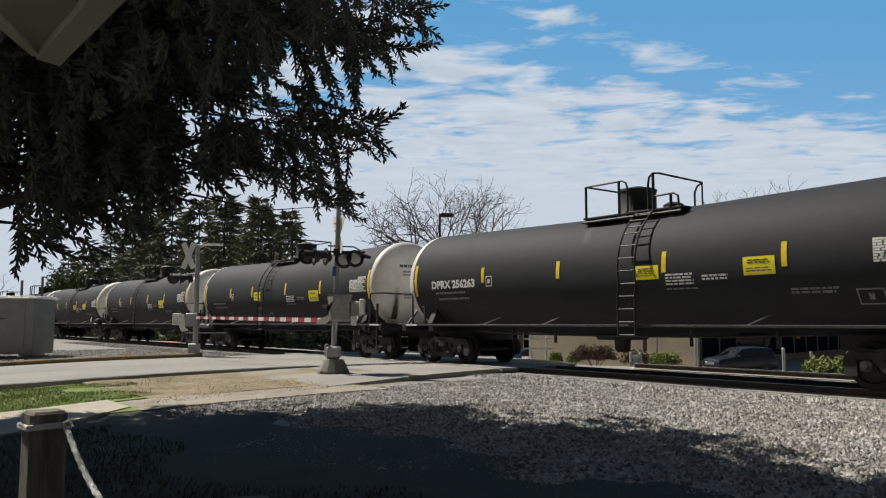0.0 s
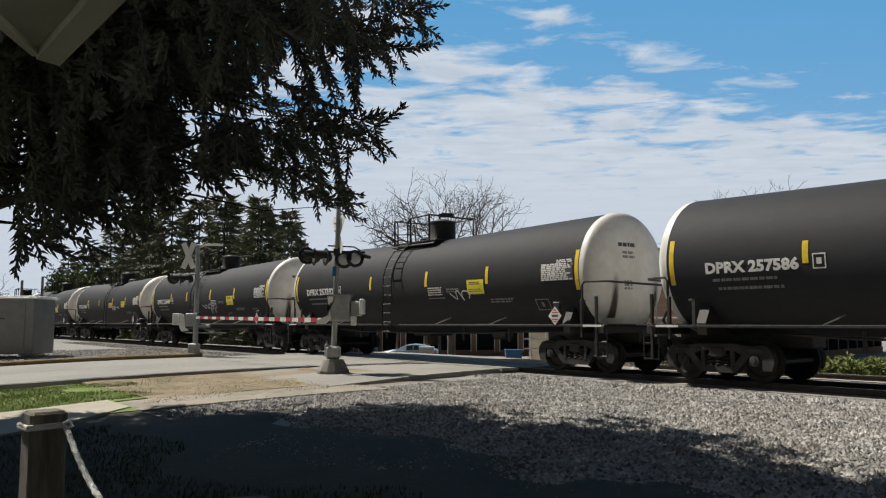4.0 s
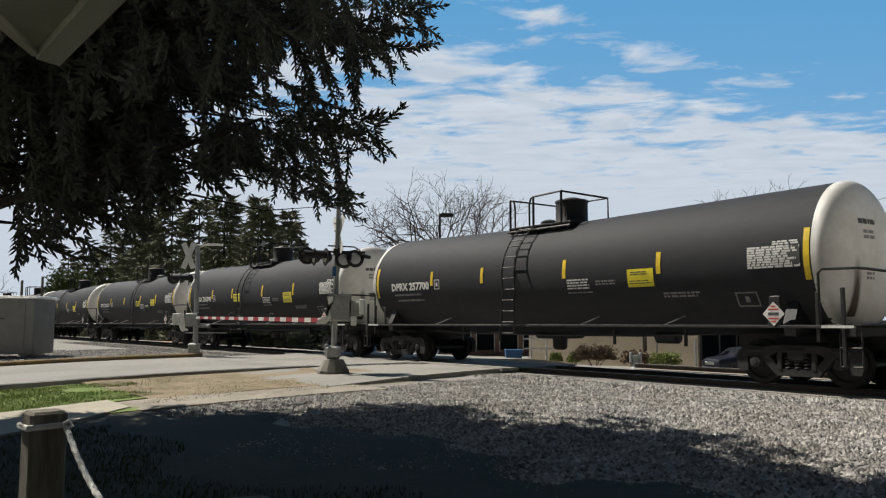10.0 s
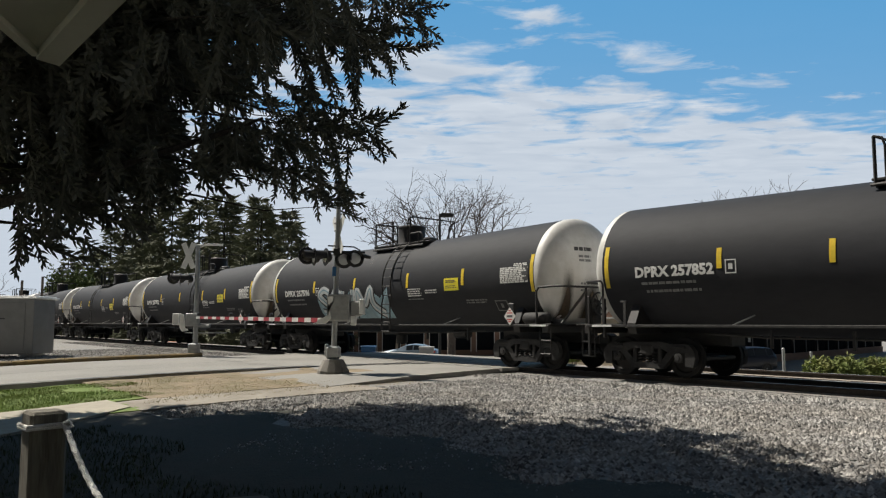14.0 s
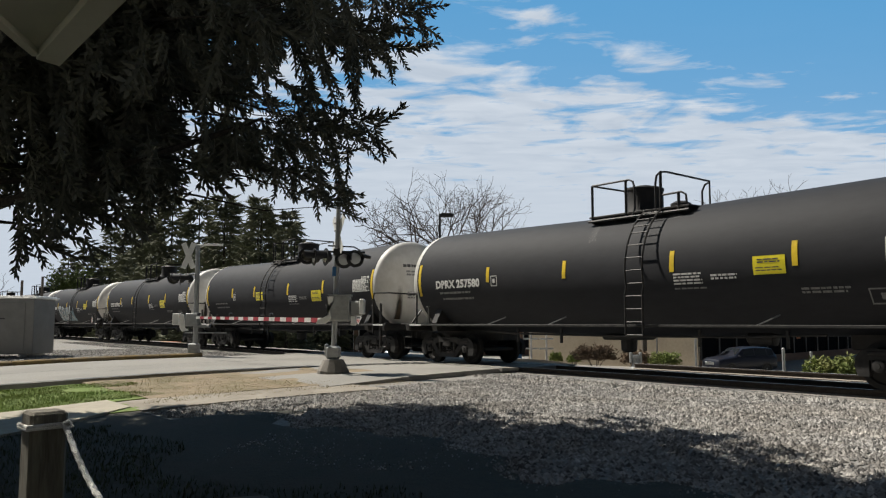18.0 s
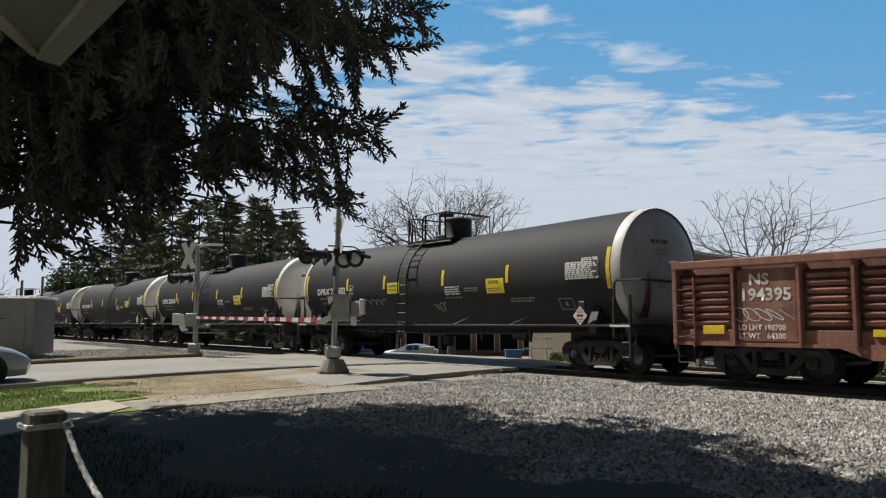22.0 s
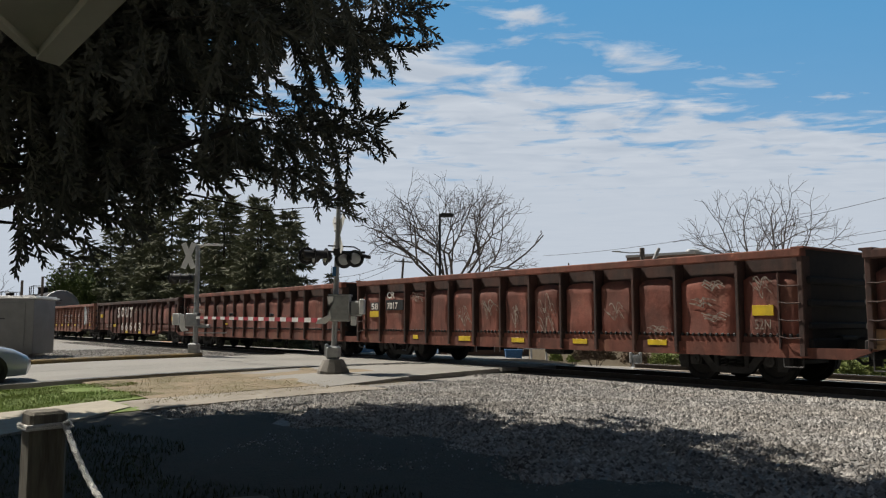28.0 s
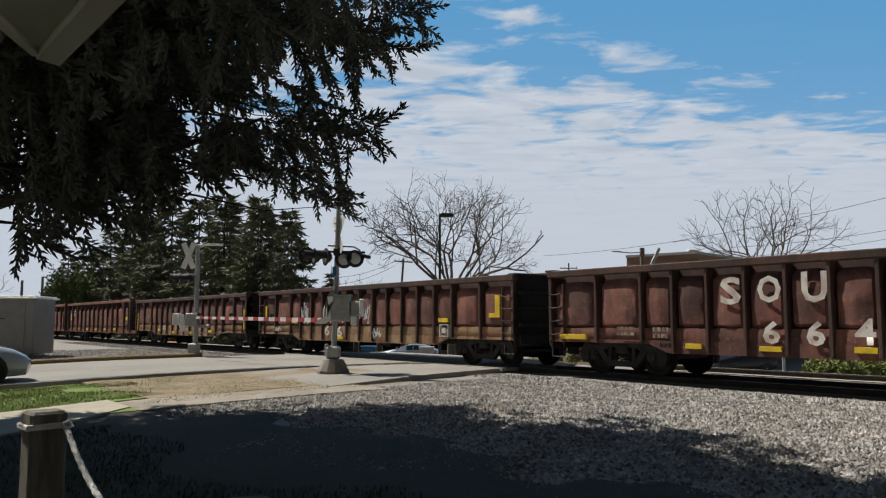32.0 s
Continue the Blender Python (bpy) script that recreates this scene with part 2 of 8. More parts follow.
# ---- mesh building ----
class Mesh:
    """Collects vertices and faces of one part."""

    def __init__(self):
        self.v, self.f = [], []

    def add(self, verts, faces):
        b = len(self.v)
        self.v.extend(tuple(p) for p in verts)
        self.f.extend(tuple(b + i for i in f) for f in faces)
        return self

    def box(self, x0, x1, y0, y1, z0, z1, c=0.0, m=None):
        """A box, with its edges cut by c."""
        if c <= 0:
            v = [(x, y, z) for x in (x0, x1) for y in (y0, y1) for z in (z0, z1)]
            f = [(0, 1, 3, 2), (4, 6, 7, 5), (0, 4, 5, 1), (2, 3, 7, 6), (0, 2, 6, 4), (1, 5, 7, 3)]
        else:
            cx, cy, cz, hx, hy, hz = (x0 + x1) / 2, (y0 + y1) / 2, (z0 + z1) / 2, (x1 - x0) / 2, (y1 - y0) / 2, (z1 - z0) / 2
            c = min(c, hx * 0.9, hy * 0.9, hz * 0.9)
            ring = [(-1, -1), (1, -1), (1, 1), (-1, 1)]
            v, f = [], []
            for zz, k in ((-hz, 1), (-hz + c, 0), (hz - c, 0), (hz, 1)):
                for sx, sy in ring:
                    ex, ey = hx - c * k, hy - c * k
                    v.append((cx + sx * ex, cy + sy * (ey - c), cz + zz))
                    v.append((cx + sx * (ex - c), cy + sy * ey, cz + zz))
            o = [0, 1, 3, 2, 4, 5, 7, 6]
            for r in range(3):
                for i in range(8):
                    a, b = o[i], o[(i + 1) % 8]
                    f.append((r * 8 + a, r * 8 + b, r * 8 + 8 + b, r * 8 + 8 + a))
            f.append(tuple(reversed(o)))
            f.append(tuple(24 + i for i in o))
        if m is not None:
            v = [m @ Vector(p) for p in v]
        return self.add(v, f)

    def tube(self, pts, r, n=6, cap=True):
        """A round bar along pts; r is one radius or one for each point."""
        pts = [Vector(p) for p in pts]
        rr = r if isinstance(r, (list, tuple)) else [r] * len(pts)
        v, f = [], []
        up = None
        for i, p in enumerate(pts):
            d = (pts[min(i + 1, len(pts) - 1)] - pts[max(i - 1, 0)])
            if d.length < 1e-9:
                d = Vector((0, 0, 1))
            d.normalize()
            if up is None:
                up = Vector((0, 0, 1)) if abs(d.z) < 0.9 else Vector((1, 0, 0))
            a = d.cross(up)
            if a.length < 1e-6:
                a = d.orthogonal()
            a.normalize()
            b = d.cross(a)
            up = a.cross(d)
            for k in range(n):
                t = 2 * math.pi * k / n
                v.append(p + (a * math.cos(t) + b * math.sin(t)) * rr[i])
        for i in range(len(pts) - 1):
            for k in range(n):
                q = (k + 1) % n
                f.append((i * n + k, i * n + q, i * n + n + q, i * n + n + k))
        if cap:
            f.append(tuple(range(n))[::-1])
            f.append(tuple((len(pts) - 1) * n + k for k in range(n)))
        return self.add(v, f)

    def lathe(self, prof, axis_p, axis_d, n=24, cap=True):
        """Turns prof, pairs (along, radius), round the axis."""
        d = Vector(axis_d).normalized()
        a = d.orthogonal().normalized()
        b = d.cross(a)
        v, f = [], []
        for x, r in prof:
            for k in range(n):
                t = 2 * math.pi * k / n
                v.append(Vector(axis_p) + d * x + (a * math.cos(t) + b * math.sin(t)) * r)
        for i in range(len(prof) - 1):
            for k in range(n):
                q = (k + 1) % n
                f.append((i * n + k, i * n + q, i * n + n + q, i * n + n + k))
        if cap:
            f.append(tuple(range(n))[::-1])
            f.append(tuple((len(prof) - 1) * n + k for k in range(n)))
        return self.add(v, f)

    def prism(self, poly, y0, y1, plane="xz"):
        """A plate: the outline poly, drawn in a plane, with its thickness from y0 to y1."""
        put = {"xz": lambda a, b, c: (a, c, b), "xy": lambda a, b, c: (a, b, c), "yz": lambda a, b, c: (c, a, b)}[plane]
        n = len(poly)
        v = [put(a, b, y0) for a, b in poly] + [put(a, b, y1) for a, b in poly]
        f = [tuple(range(n)), tuple(range(2 * n - 1, n - 1, -1))]
        f += [(i, i + n, (i + 1) % n + n, (i + 1) % n) for i in range(n)]
        return self.add(v, f)

    def data(self, name, material, smooth=False):
        d = bpy.data.meshes.new(name)
        d.from_pydata(self.v, [], self.f)
        d.validate()
        d.materials.append(material)
        b = bmesh.new()
        b.from_mesh(d)
        bmesh.ops.recalc_face_normals(b, faces=b.faces)
        b.to_mesh(d)
        b.free()
        if smooth:
            d.shade_smooth()
            d.set_sharp_from_angle(angle=radians(40))
        return d


def part(name, mesh, material, parent, label="", smooth=False, at=None):
    """Links one mesh (a Mesh, or mesh data that is shared) as one object under a thing or a part."""
    d = mesh.data(name, material, smooth) if isinstance(mesh, Mesh) else mesh
    ob = new(name, d)
    ob.parent = parent
    if at is not None:
        ob.matrix_basis = at
    if label:
        ob["label"] = label
    return ob


def thing(name, label, category, group="", kind="", at=None):
    ob = new(name)
    ob.empty_display_size = 0.3
    if at is not None:
        ob.matrix_basis = at
    return tagged(ob, label, category, group, kind)


def single(name, mesh, material, label, category="", group="", kind="", smooth=False, at=None):
    ob = part(name, mesh, material, None, "", smooth, at)
    return tagged(ob, label, category, group, kind)


def smooth01(x):
    x = min(1.0, max(0.0, x))
    return x * x * (3 - 2 * x)


def spot(s, l, z=0.0):
    """World place from the way along the track, the distance across, and the height."""
    p = U * s + N * l
    return Vector((p.x, p.y, z))


def zg(l):
    """Height of the open ground at the distance l across the track."""
    if l < 18.5:
        return 0.20 * smooth01(l / 9)
    return 0.20 - 1.8 * smooth01((l - 18.5) / 9)


def zr(l):
    """Height of the road, which climbs to the rails and falls beyond."""
    if l < TRACK:
        return zg(l) + 0.1 + 0.04 * smooth01((l - 7) / 6)
    return 0.34 - 1.9 * smooth01((l - 19) / 14)


def along(s, l, z=0.0):
    """A pose at a place by the track, x along the train's way, y towards the camera's side."""
    return Matrix.Translation(spot(s, l, z)) @ pose(0, 0, 0, 0, 0, 127.685)


# ---- setting: ground, road, track ----
def strip(name, ss, ls, zf, material, label, category="", kind="structure", thick=0.0, smooth=True):
    """A sheet over a grid of places along and across the track, with an edge if it has thickness."""
    m = Mesh()
    n, k = len(ss), len(ls)
    top = [spot(s, l, zf(s, l)) for s in ss for l in ls]
    m.add(top, [(i * k + j, i * k + j + 1, i * k + k + j + 1, i * k + k + j) for i in range(n - 1) for j in range(k - 1)])
    if thick:
        rim = [(i, 0) for i in range(n)] + [(n - 1, j) for j in range(1, k)] + [(i, k - 1) for i in range(n - 2, -1, -1)] + [(0, j) for j in range(k - 2, 0, -1)]
        up = [top[i * k + j] for i, j in rim]
        lo = [p - Vector((0, 0, thick)) for p in up]
        c = len(rim)
        m.add(up + lo, [(i, (i + 1) % c, (i + 1) % c + c, i + c) for i in range(c)])
    return single(name, m, material, label, category, kind=kind, smooth=smooth)


def span(a, b, n):
    return [a + (b - a) * i / n for i in range(n + 1)]


def ground_material():
    """Crushed grey stone, with thin grass and bare soil where the lawn lies."""
    m = surf("crushed_stone_ground", (0.15, 0.145, 0.138), (0.36, 0.35, 0.332), 16, (0.29, 0.26, 0.215), 0.5, 0.5, 0.95, 0, 0.9, 26, detail=9)
    return m


M_GROUND = ground_material()
M_SOIL = surf("dry_lawn_soil", (0.2, 0.155, 0.1), (0.32, 0.25, 0.16), 7, (0.12, 0.11, 0.045), 1.2, 0.6, 0.95, 0, 0.6, 30)
M_LAWN = surf("lawn_soil", (0.1, 0.16, 0.025), (0.17, 0.24, 0.045), 9, (0.17, 0.15, 0.07), 1.3, 0.3, 0.95, 0, 0.6, 40)
# Lawn colour taken down to near black, so the spruce's shade is painted in.
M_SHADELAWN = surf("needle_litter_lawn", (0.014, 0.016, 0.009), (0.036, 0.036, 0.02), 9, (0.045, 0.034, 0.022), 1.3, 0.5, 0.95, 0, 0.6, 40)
M_RAILFOOT = surf("dusty_rail_foot", (0.24, 0.21, 0.175), (0.36, 0.32, 0.275), 9, None, 1, 0, 0.9, 0, 0.2)
M_BALLAST = surf("ballast_stone", (0.13, 0.125, 0.115), (0.36, 0.34, 0.315), 7, (0.2, 0.16, 0.12), 0.7, 0.35, 0.95, 0, 0.3, 30)

S_LINES = [-3000, -900, -300, -120, -60] + span(-30, 60, 60) + [75, 100, 150, 300, 700, 1500, 3000]
L_LINES = [-2500, -700, -200, -80, -40, -20, -10] + span(-5, 32, 74) + [36, 45, 60, 100, 200, 500, 1200, 3000]
strip("ground", S_LINES, L_LINES, lambda s, l: zg(l) - (0.12 if 19.2 < s < 31 and l < 40 and l > 0 else 0) + 0.02 * noise.noise((s * 0.4, l * 0.4, 0)) * (abs(s) < 80), M_GROUND,
      "grey crushed stone and gravel ground", "ground")

# road that crosses the track
strip("road", span(21.1, 29.3, 10), span(-60, 60, 160), lambda s, l: zr(l), M_ROAD, "worn light grey asphalt road over the level crossing", "road", thick=0.3)
apron = strip("crossing_apron", span(0, 1, 8), span(8.6, 15.55, 12),
              lambda s, l: zg(l) + 0.013 + 0.115 * smooth01((l - 7) / 6), M_ROAD, "worn asphalt apron beside the level crossing", "pavement", thick=0.25)
for v in apron.data.vertices:
    l = v.co.dot(N)
    f = v.co.dot(U)
    near = 15.3 + (l - 8.6) * 0.24
    far = 21.1
    v.co += U * ((near + (far - near) * f) - f)

# sidewalk slabs
def sidewalk():
    walkway = thing("sidewalk", "pale concrete sidewalk slabs beside the lawn", "sidewalk", kind="structure")
    for i in range(9):
        a, b = 4.3 - 1.55 * (i + 1), 4.3 - 1.55 * i
        m = Mesh()
        zt = [zg(l) + 0.05 for l in (a, b)]
        v = []
        for k in (0, 1):
            for l, z in ((a + 0.008, zt[0]), (b - 0.008, zt[1])):
                s = 15.49 + 0.31 * (l - 2.4) if k else 12.26 + (0.98 if l > 1.9 else 0.4) * (l - 1.91)
                v += [spot(s, l, z), spot(s, l, z - 0.14)]
        m.add(v, [(0, 2, 6, 4), (1, 5, 7, 3), (0, 1, 3, 2), (4, 6, 7, 5), (0, 4, 5, 1), (2, 3, 7, 6)])
        part("slab", m, M_CONCRETE, walkway)
    return walkway


sidewalk()
strip("footpath", span(14.05, 15.75, 4), span(4.32, 9.4, 16), lambda s, l: zg(l) + 0.03 + 0.012 * noise.noise((s * 2, l * 2, 3)), M_PATH,
      "dusty concrete footpath to the crossing", "path", thick=0.1)
strip("dirt_verge", span(15.7, 21.0, 12), span(5.0, 11.8, 20),
      lambda s, l: zg(l) + 0.035 + 0.1 * smooth01((l - 8) / 5) * smooth01((s - 16.5) / 2) - 0.09 * smooth01((l - 9.2) * 0.8) * (1 - smooth01((s - 15.5) / 3)) + 0.02 * noise.noise((s, l, 7)),
      M_SOIL, "dry bare soil and dead grass verge", "verge", thick=0.1)
strip("lawn", span(14.1, 20.6, 14), span(-14, 4.4, 30), lambda s, l: zg(l) + 0.03 + 0.02 * noise.noise((s, l, 9)), M_LAWN,
      "green spring lawn beside the road", "lawn", thick=0.1)
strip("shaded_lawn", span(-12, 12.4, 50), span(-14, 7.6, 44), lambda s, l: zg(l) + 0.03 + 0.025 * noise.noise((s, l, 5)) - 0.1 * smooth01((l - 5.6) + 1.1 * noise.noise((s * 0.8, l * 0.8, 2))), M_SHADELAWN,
      "thin lawn coloured darker for the shade of the spruce", "lawn", thick=0.1)

# The same shade-dark lawn colour carries on beside the sidewalk.
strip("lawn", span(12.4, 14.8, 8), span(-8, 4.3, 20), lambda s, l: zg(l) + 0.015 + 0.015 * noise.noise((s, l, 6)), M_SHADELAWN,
      "thin lawn beside the sidewalk, coloured dark as shade", "lawn", thick=0.1)
strip("lawn", span(16.0, 20.6, 12), span(4.4, 5.05, 4), lambda s, l: zg(l) + 0.03 + 0.02 * noise.noise((s, l, 9)), M_LAWN,
      "green spring lawn running out into bare soil", "lawn", thick=0.1)

# tar joint along the road's near edge, and cracks
def tar_line(pts, w, name="tar_joint"):
    m = Mesh()
    v = []
    rng = random.Random(len(pts))
    for s, l in pts:
        k = w * rng.uniform(0.5, 1.3)
        v += [spot(s - k, l, zr(l) + 0.006), spot(s + k, l, zr(l) + 0.006)]
    m.add(v, [(2 * i, 2 * i + 1, 2 * i + 3, 2 * i + 2) for i in range(len(pts) - 1)])
    return single(name, m, M_TAR, "black tar joint along the road edge", "tar joint", kind="structure")


rng = random.Random(4)
tar_line([(21.25 + 0.06 * rng.uniform(-1, 1), l) for l in span(-4, 11, 60)], 0.13)
tar_line([(21.1 - 0.17 * (l - 11) + 0.2 * rng.uniform(-1, 1), l) for l in span(11, 15, 30)], 0.22)
tar_line([(25.2 + 0.08 * rng.uniform(-1, 1), l) for l in span(3, 13.5, 50)], 0.025, "road_crack")
tar_line([(23.4 + 0.3 * math.sin(l * 1.1) + 0.08 * rng.uniform(-1, 1), l) for l in span(6, 11, 40)], 0.02, "road_crack")

# yellow kerb at the far side of the road
def kerb():
    k = thing("kerb", "faded yellow concrete kerb along the road", "kerb", kind="structure")
    for i in range(14):
        a, b = 11.2 - 1.6 * (i + 1), 11.2 - 1.6 * i
        m = Mesh()
        v = []
        for l in (a + 0.01, b - 0.01):
            z = zr(l)
            v += [spot(29.3, l, z - 0.1), spot(29.3, l, z + 0.11), spot(29.36, l, z + 0.15), spot(29.5, l, z + 0.15), spot(29.5, l, z - 0.1)]
        m.add(v, [(0, 5, 6, 1), (1, 6, 7, 2), (2, 7, 8, 3), (3, 8, 9, 4), (0, 1, 2, 3, 4), (9, 8, 7, 6, 5)])
        part("kerb_stone", m, M_KERBY if i < 9 else M_CONCRETE, k)


kerb()

# track
def track():
    bed = Mesh()
    prof = [(-2.9, zg(13.6) - 0.02), (-1.7, 0.17), (-1.2, 0.13), (1.2, 0.13), (1.7, 0.15), (4.0, 0.16), (5.2, -0.15)]
    ss = [-400, -60] + span(-20, 60, 160) + [120, 300, 600]
    rg = random.Random(8)
    v = [spot(s, TRACK + o, z + (rg.uniform(-0.02, 0.02) if -20 < s < 60 else 0)) for s in ss for o, z in prof]
    k = len(prof)
    bed.add(v, [(i * k + j, i * k + j + 1, i * k + k + j + 1, i * k + k + j) for i in range(len(ss) - 1) for j in range(k - 1)])
    single("ballast_bed", bed, M_BALLAST, "grey crushed stone ballast bed", "ballast", kind="structure")
    line = thing("railway_track", "steel rails spiked to dark wooden ties", "railway track", kind="structure")
    for o, ends in ((-0.755, (-400, 600)), (0.755, (-400, 600)), (3.4, (-400, 16))):
        m = Mesh()
        prof2 = [(-0.07, 0), (-0.07, 0.015), (-0.012, 0.04), (-0.012, 0.13), (-0.036, 0.14), (-0.036, 0.165), (-0.03, 0.172), (0.03, 0.172), (0.036, 0.165), (0.036, 0.14), (0.012, 0.13), (0.012, 0.04), (0.07, 0.015), (0.07, 0)]
        v = [spot(s, TRACK + o + a, RAIL - 0.172 + b) for s in ends for a, b in prof2]
        c = len(prof2)
        m.add(v, [(i, (i + 1) % c, (i + 1) % c + c, i + c) for i in range(c)])
        rail = part("rail", m, M_RAILSIDE, line)
        h = Mesh()
        h.add([spot(s, TRACK + o + a, RAIL + b) for s in ends for a, b in ((-0.031, 0.001), (0.031, 0.001))], [(0, 1, 3, 2)])
        part("rail_head", h, M_TREAD, rail, "polished rail head")
        # Dust colour on the foot, paled further to stand for sun on it.
        ft = Mesh()
        for sg in (-1, 1):
            ft.add([spot(s, TRACK + o + sg * a, RAIL - 0.172 + b) for s in ends for a, b in ((0.072, 0.019), (0.016, 0.043))], [(0, 1, 3, 2)])
        part("rail_foot", ft, M_RAILFOOT, rail, "dusty rail foot")
    tie = Mesh().box(-0.115, 0.115, -1.3, 1.3, -0.18, 0.0, 0.012).data("tie", M_TIE)
    rg = random.Random(3)
    for i in range(190):
        s = -14 + 0.52 * i
        if 16.6 < s < 30.3:
            continue
        part("tie", tie, M_TIE, line, at=along(s + rg.uniform(-0.03, 0.03), TRACK + rg.uniform(-0.04, 0.04), 0.168 + rg.uniform(-0.02, 0.006)) @ pose(0, 0, 0, 0, 0, rg.uniform(-1.5, 1.5)))
    # rubber and concrete panels in the crossing
    for o0, o1 in ((-1.5, -0.86), (-0.66, 0.66), (0.86, 1.5)):
        for i in range(6):
            a = 16.7 + i * 2.25
            pm = Mesh().box(0.01, 2.24, -o1, -o0, -0.1, 0, 0.01)
            part("crossing_panel", pm, M_ROAD, line, at=along(a, TRACK, RAIL - 0.004))


track()


# ---- the train ----
R_TANK = 1.57
ROUND_CAR = 18.1      # from coupler to coupler


def axis_z(x):
    """Height of the tank's middle above the rails; it sinks towards the outlet at mid length."""
    return 2.47 + 0.13 * min(1.0, abs(x) / 7.9)


def skin(x, z, out=0.0):
    """A place on the tank's near side."""
    r = R_TANK + out
    h = z - axis_z(x)
    return Vector((x, math.sqrt(max(0.01, r * r - h * h)), z))


def patch(x0, x1, z0, z1, out=0.008, n=4):
    """A thin curved sheet on the tank's near side."""
    m = Mesh()
    zs = span(z0, z1, n)
    v = [skin(x, z, o) for o in (out, 0.0) for z in zs for x in (x0, x1)]
    k = 2 * (n + 1)
    f = [(2 * i, 2 * i + 1, 2 * i + 3, 2 * i + 2) for i in range(n)]
    f += [(0, k, k + 1, 1), (k - 2, k - 1, 2 * k - 1, 2 * k - 2)]
    f += [(2 * i, 2 * i + 2, k + 2 * i + 2, k + 2 * i) for i in range(n)] + [(2 * i + 1, k + 2 * i + 1, k + 2 * i + 3, 2 * i + 3) for i in range(n)]
    return m.add(v, f)


def letters(text, size, bold=0.0):
    """Letters as flat mesh data: x to the right, y up, from the lower left corner."""
    c = bpy.data.curves.new("letters", "FONT")
    c.body, c.size, c.resolution_u, c.offset = text, size, 2, bold
    ob = new("letters", c)
    dg = bpy.context.evaluated_depsgraph_get()
    d = bpy.data.meshes.new_from_object(ob.evaluated_get(dg))
    bpy.data.objects.remove(ob)
    bpy.data.curves.remove(c)
    return d


def text_on_tank(parent, text, x_left, x_right, z0, height, material, name="lettering", label=""):
    """Lettering that reads from x_left (the larger x) to x_right."""
    d = letters(text, 1.0, 0.045)
    xs = [v.co.x for v in d.vertices]
    ys = [v.co.y for v in d.vertices]
    a, b, lo, hi = min(xs), max(xs), min(ys), max(ys)
    for v in d.vertices:
        x = x_left - (v.co.x - a) / (b - a) * (x_left - x_right)
        z = z0 + (v.co.y - lo) / (hi - lo) * height
        v.co = skin(x, z, 0.014)
    d.materials.clear()
    d.materials.append(material)
    return part(name, d, material, parent, label)


def text_on_side(parent, text, x_left, x_right, z0, height, y, material, name="lettering", label="", bold=0.012):
    d = letters(text, 1.0, bold)
    xs = [v.co.x for v in d.vertices]
    ys = [v.co.y for v in d.vertices]
    a, b, lo, hi = min(xs), max(xs), min(ys), max(ys)
    for v in d.vertices:
        v.co = Vector((x_left - (v.co.x - a) / (b - a) * (x_left - x_right), y, z0 + (v.co.y - lo) / (hi - lo) * height))
    d.materials.clear()
    d.materials.append(material)
    return part(name, d, material, parent, label)


def bars(parent, x_left, x_right, z_top, rows, row_h, material, place, name="small_print", seed=1, gap=0.4):
    """Small print that cannot be read, as rows of short bars."""
    rg = random.Random(seed)
    m = Mesh()
    for i in range(rows):
        z1 = z_top - i * row_h
        z0 = z1 - row_h * (1 - gap)
        x = x_left
        end = x_right + (x_left - x_right) * rg.uniform(0, 0.2)
        while x > end:
            w = rg.uniform(0.06, 0.2)
            x2 = max(end, x - w)
            p = [place(x, z0), place(x2, z0), place(x2, z1), place(x, z1)]
            m.add(p, [(0, 1, 2, 3)])
            x = x2 - rg.uniform(0.015, 0.04)
    return part(name, m, material, parent)


def wheel_data():
    m = Mesh()
    r = 0.457
    m.lathe([(-0.068, r - 0.1), (-0.068, r + 0.0), (-0.062, r + 0.004), (0.03, r - 0.004), (0.04, r + 0.024), (0.062, r + 0.024), (0.068, r - 0.02), (0.068, r - 0.1), (0.02, r - 0.13), (0.0, 0.19), (0.04, 0.13), (0.06, 0.12), (0.06, 0.05), (-0.09, 0.05), (-0.09, 0.13), (-0.05, 0.2), (-0.03, r - 0.13), (-0.068, r - 0.1)], (0, 0, 0), (0, -1, 0), 20, cap=False)
    return m.data("wheel", M_WHEEL, True)


WHEEL = wheel_data()


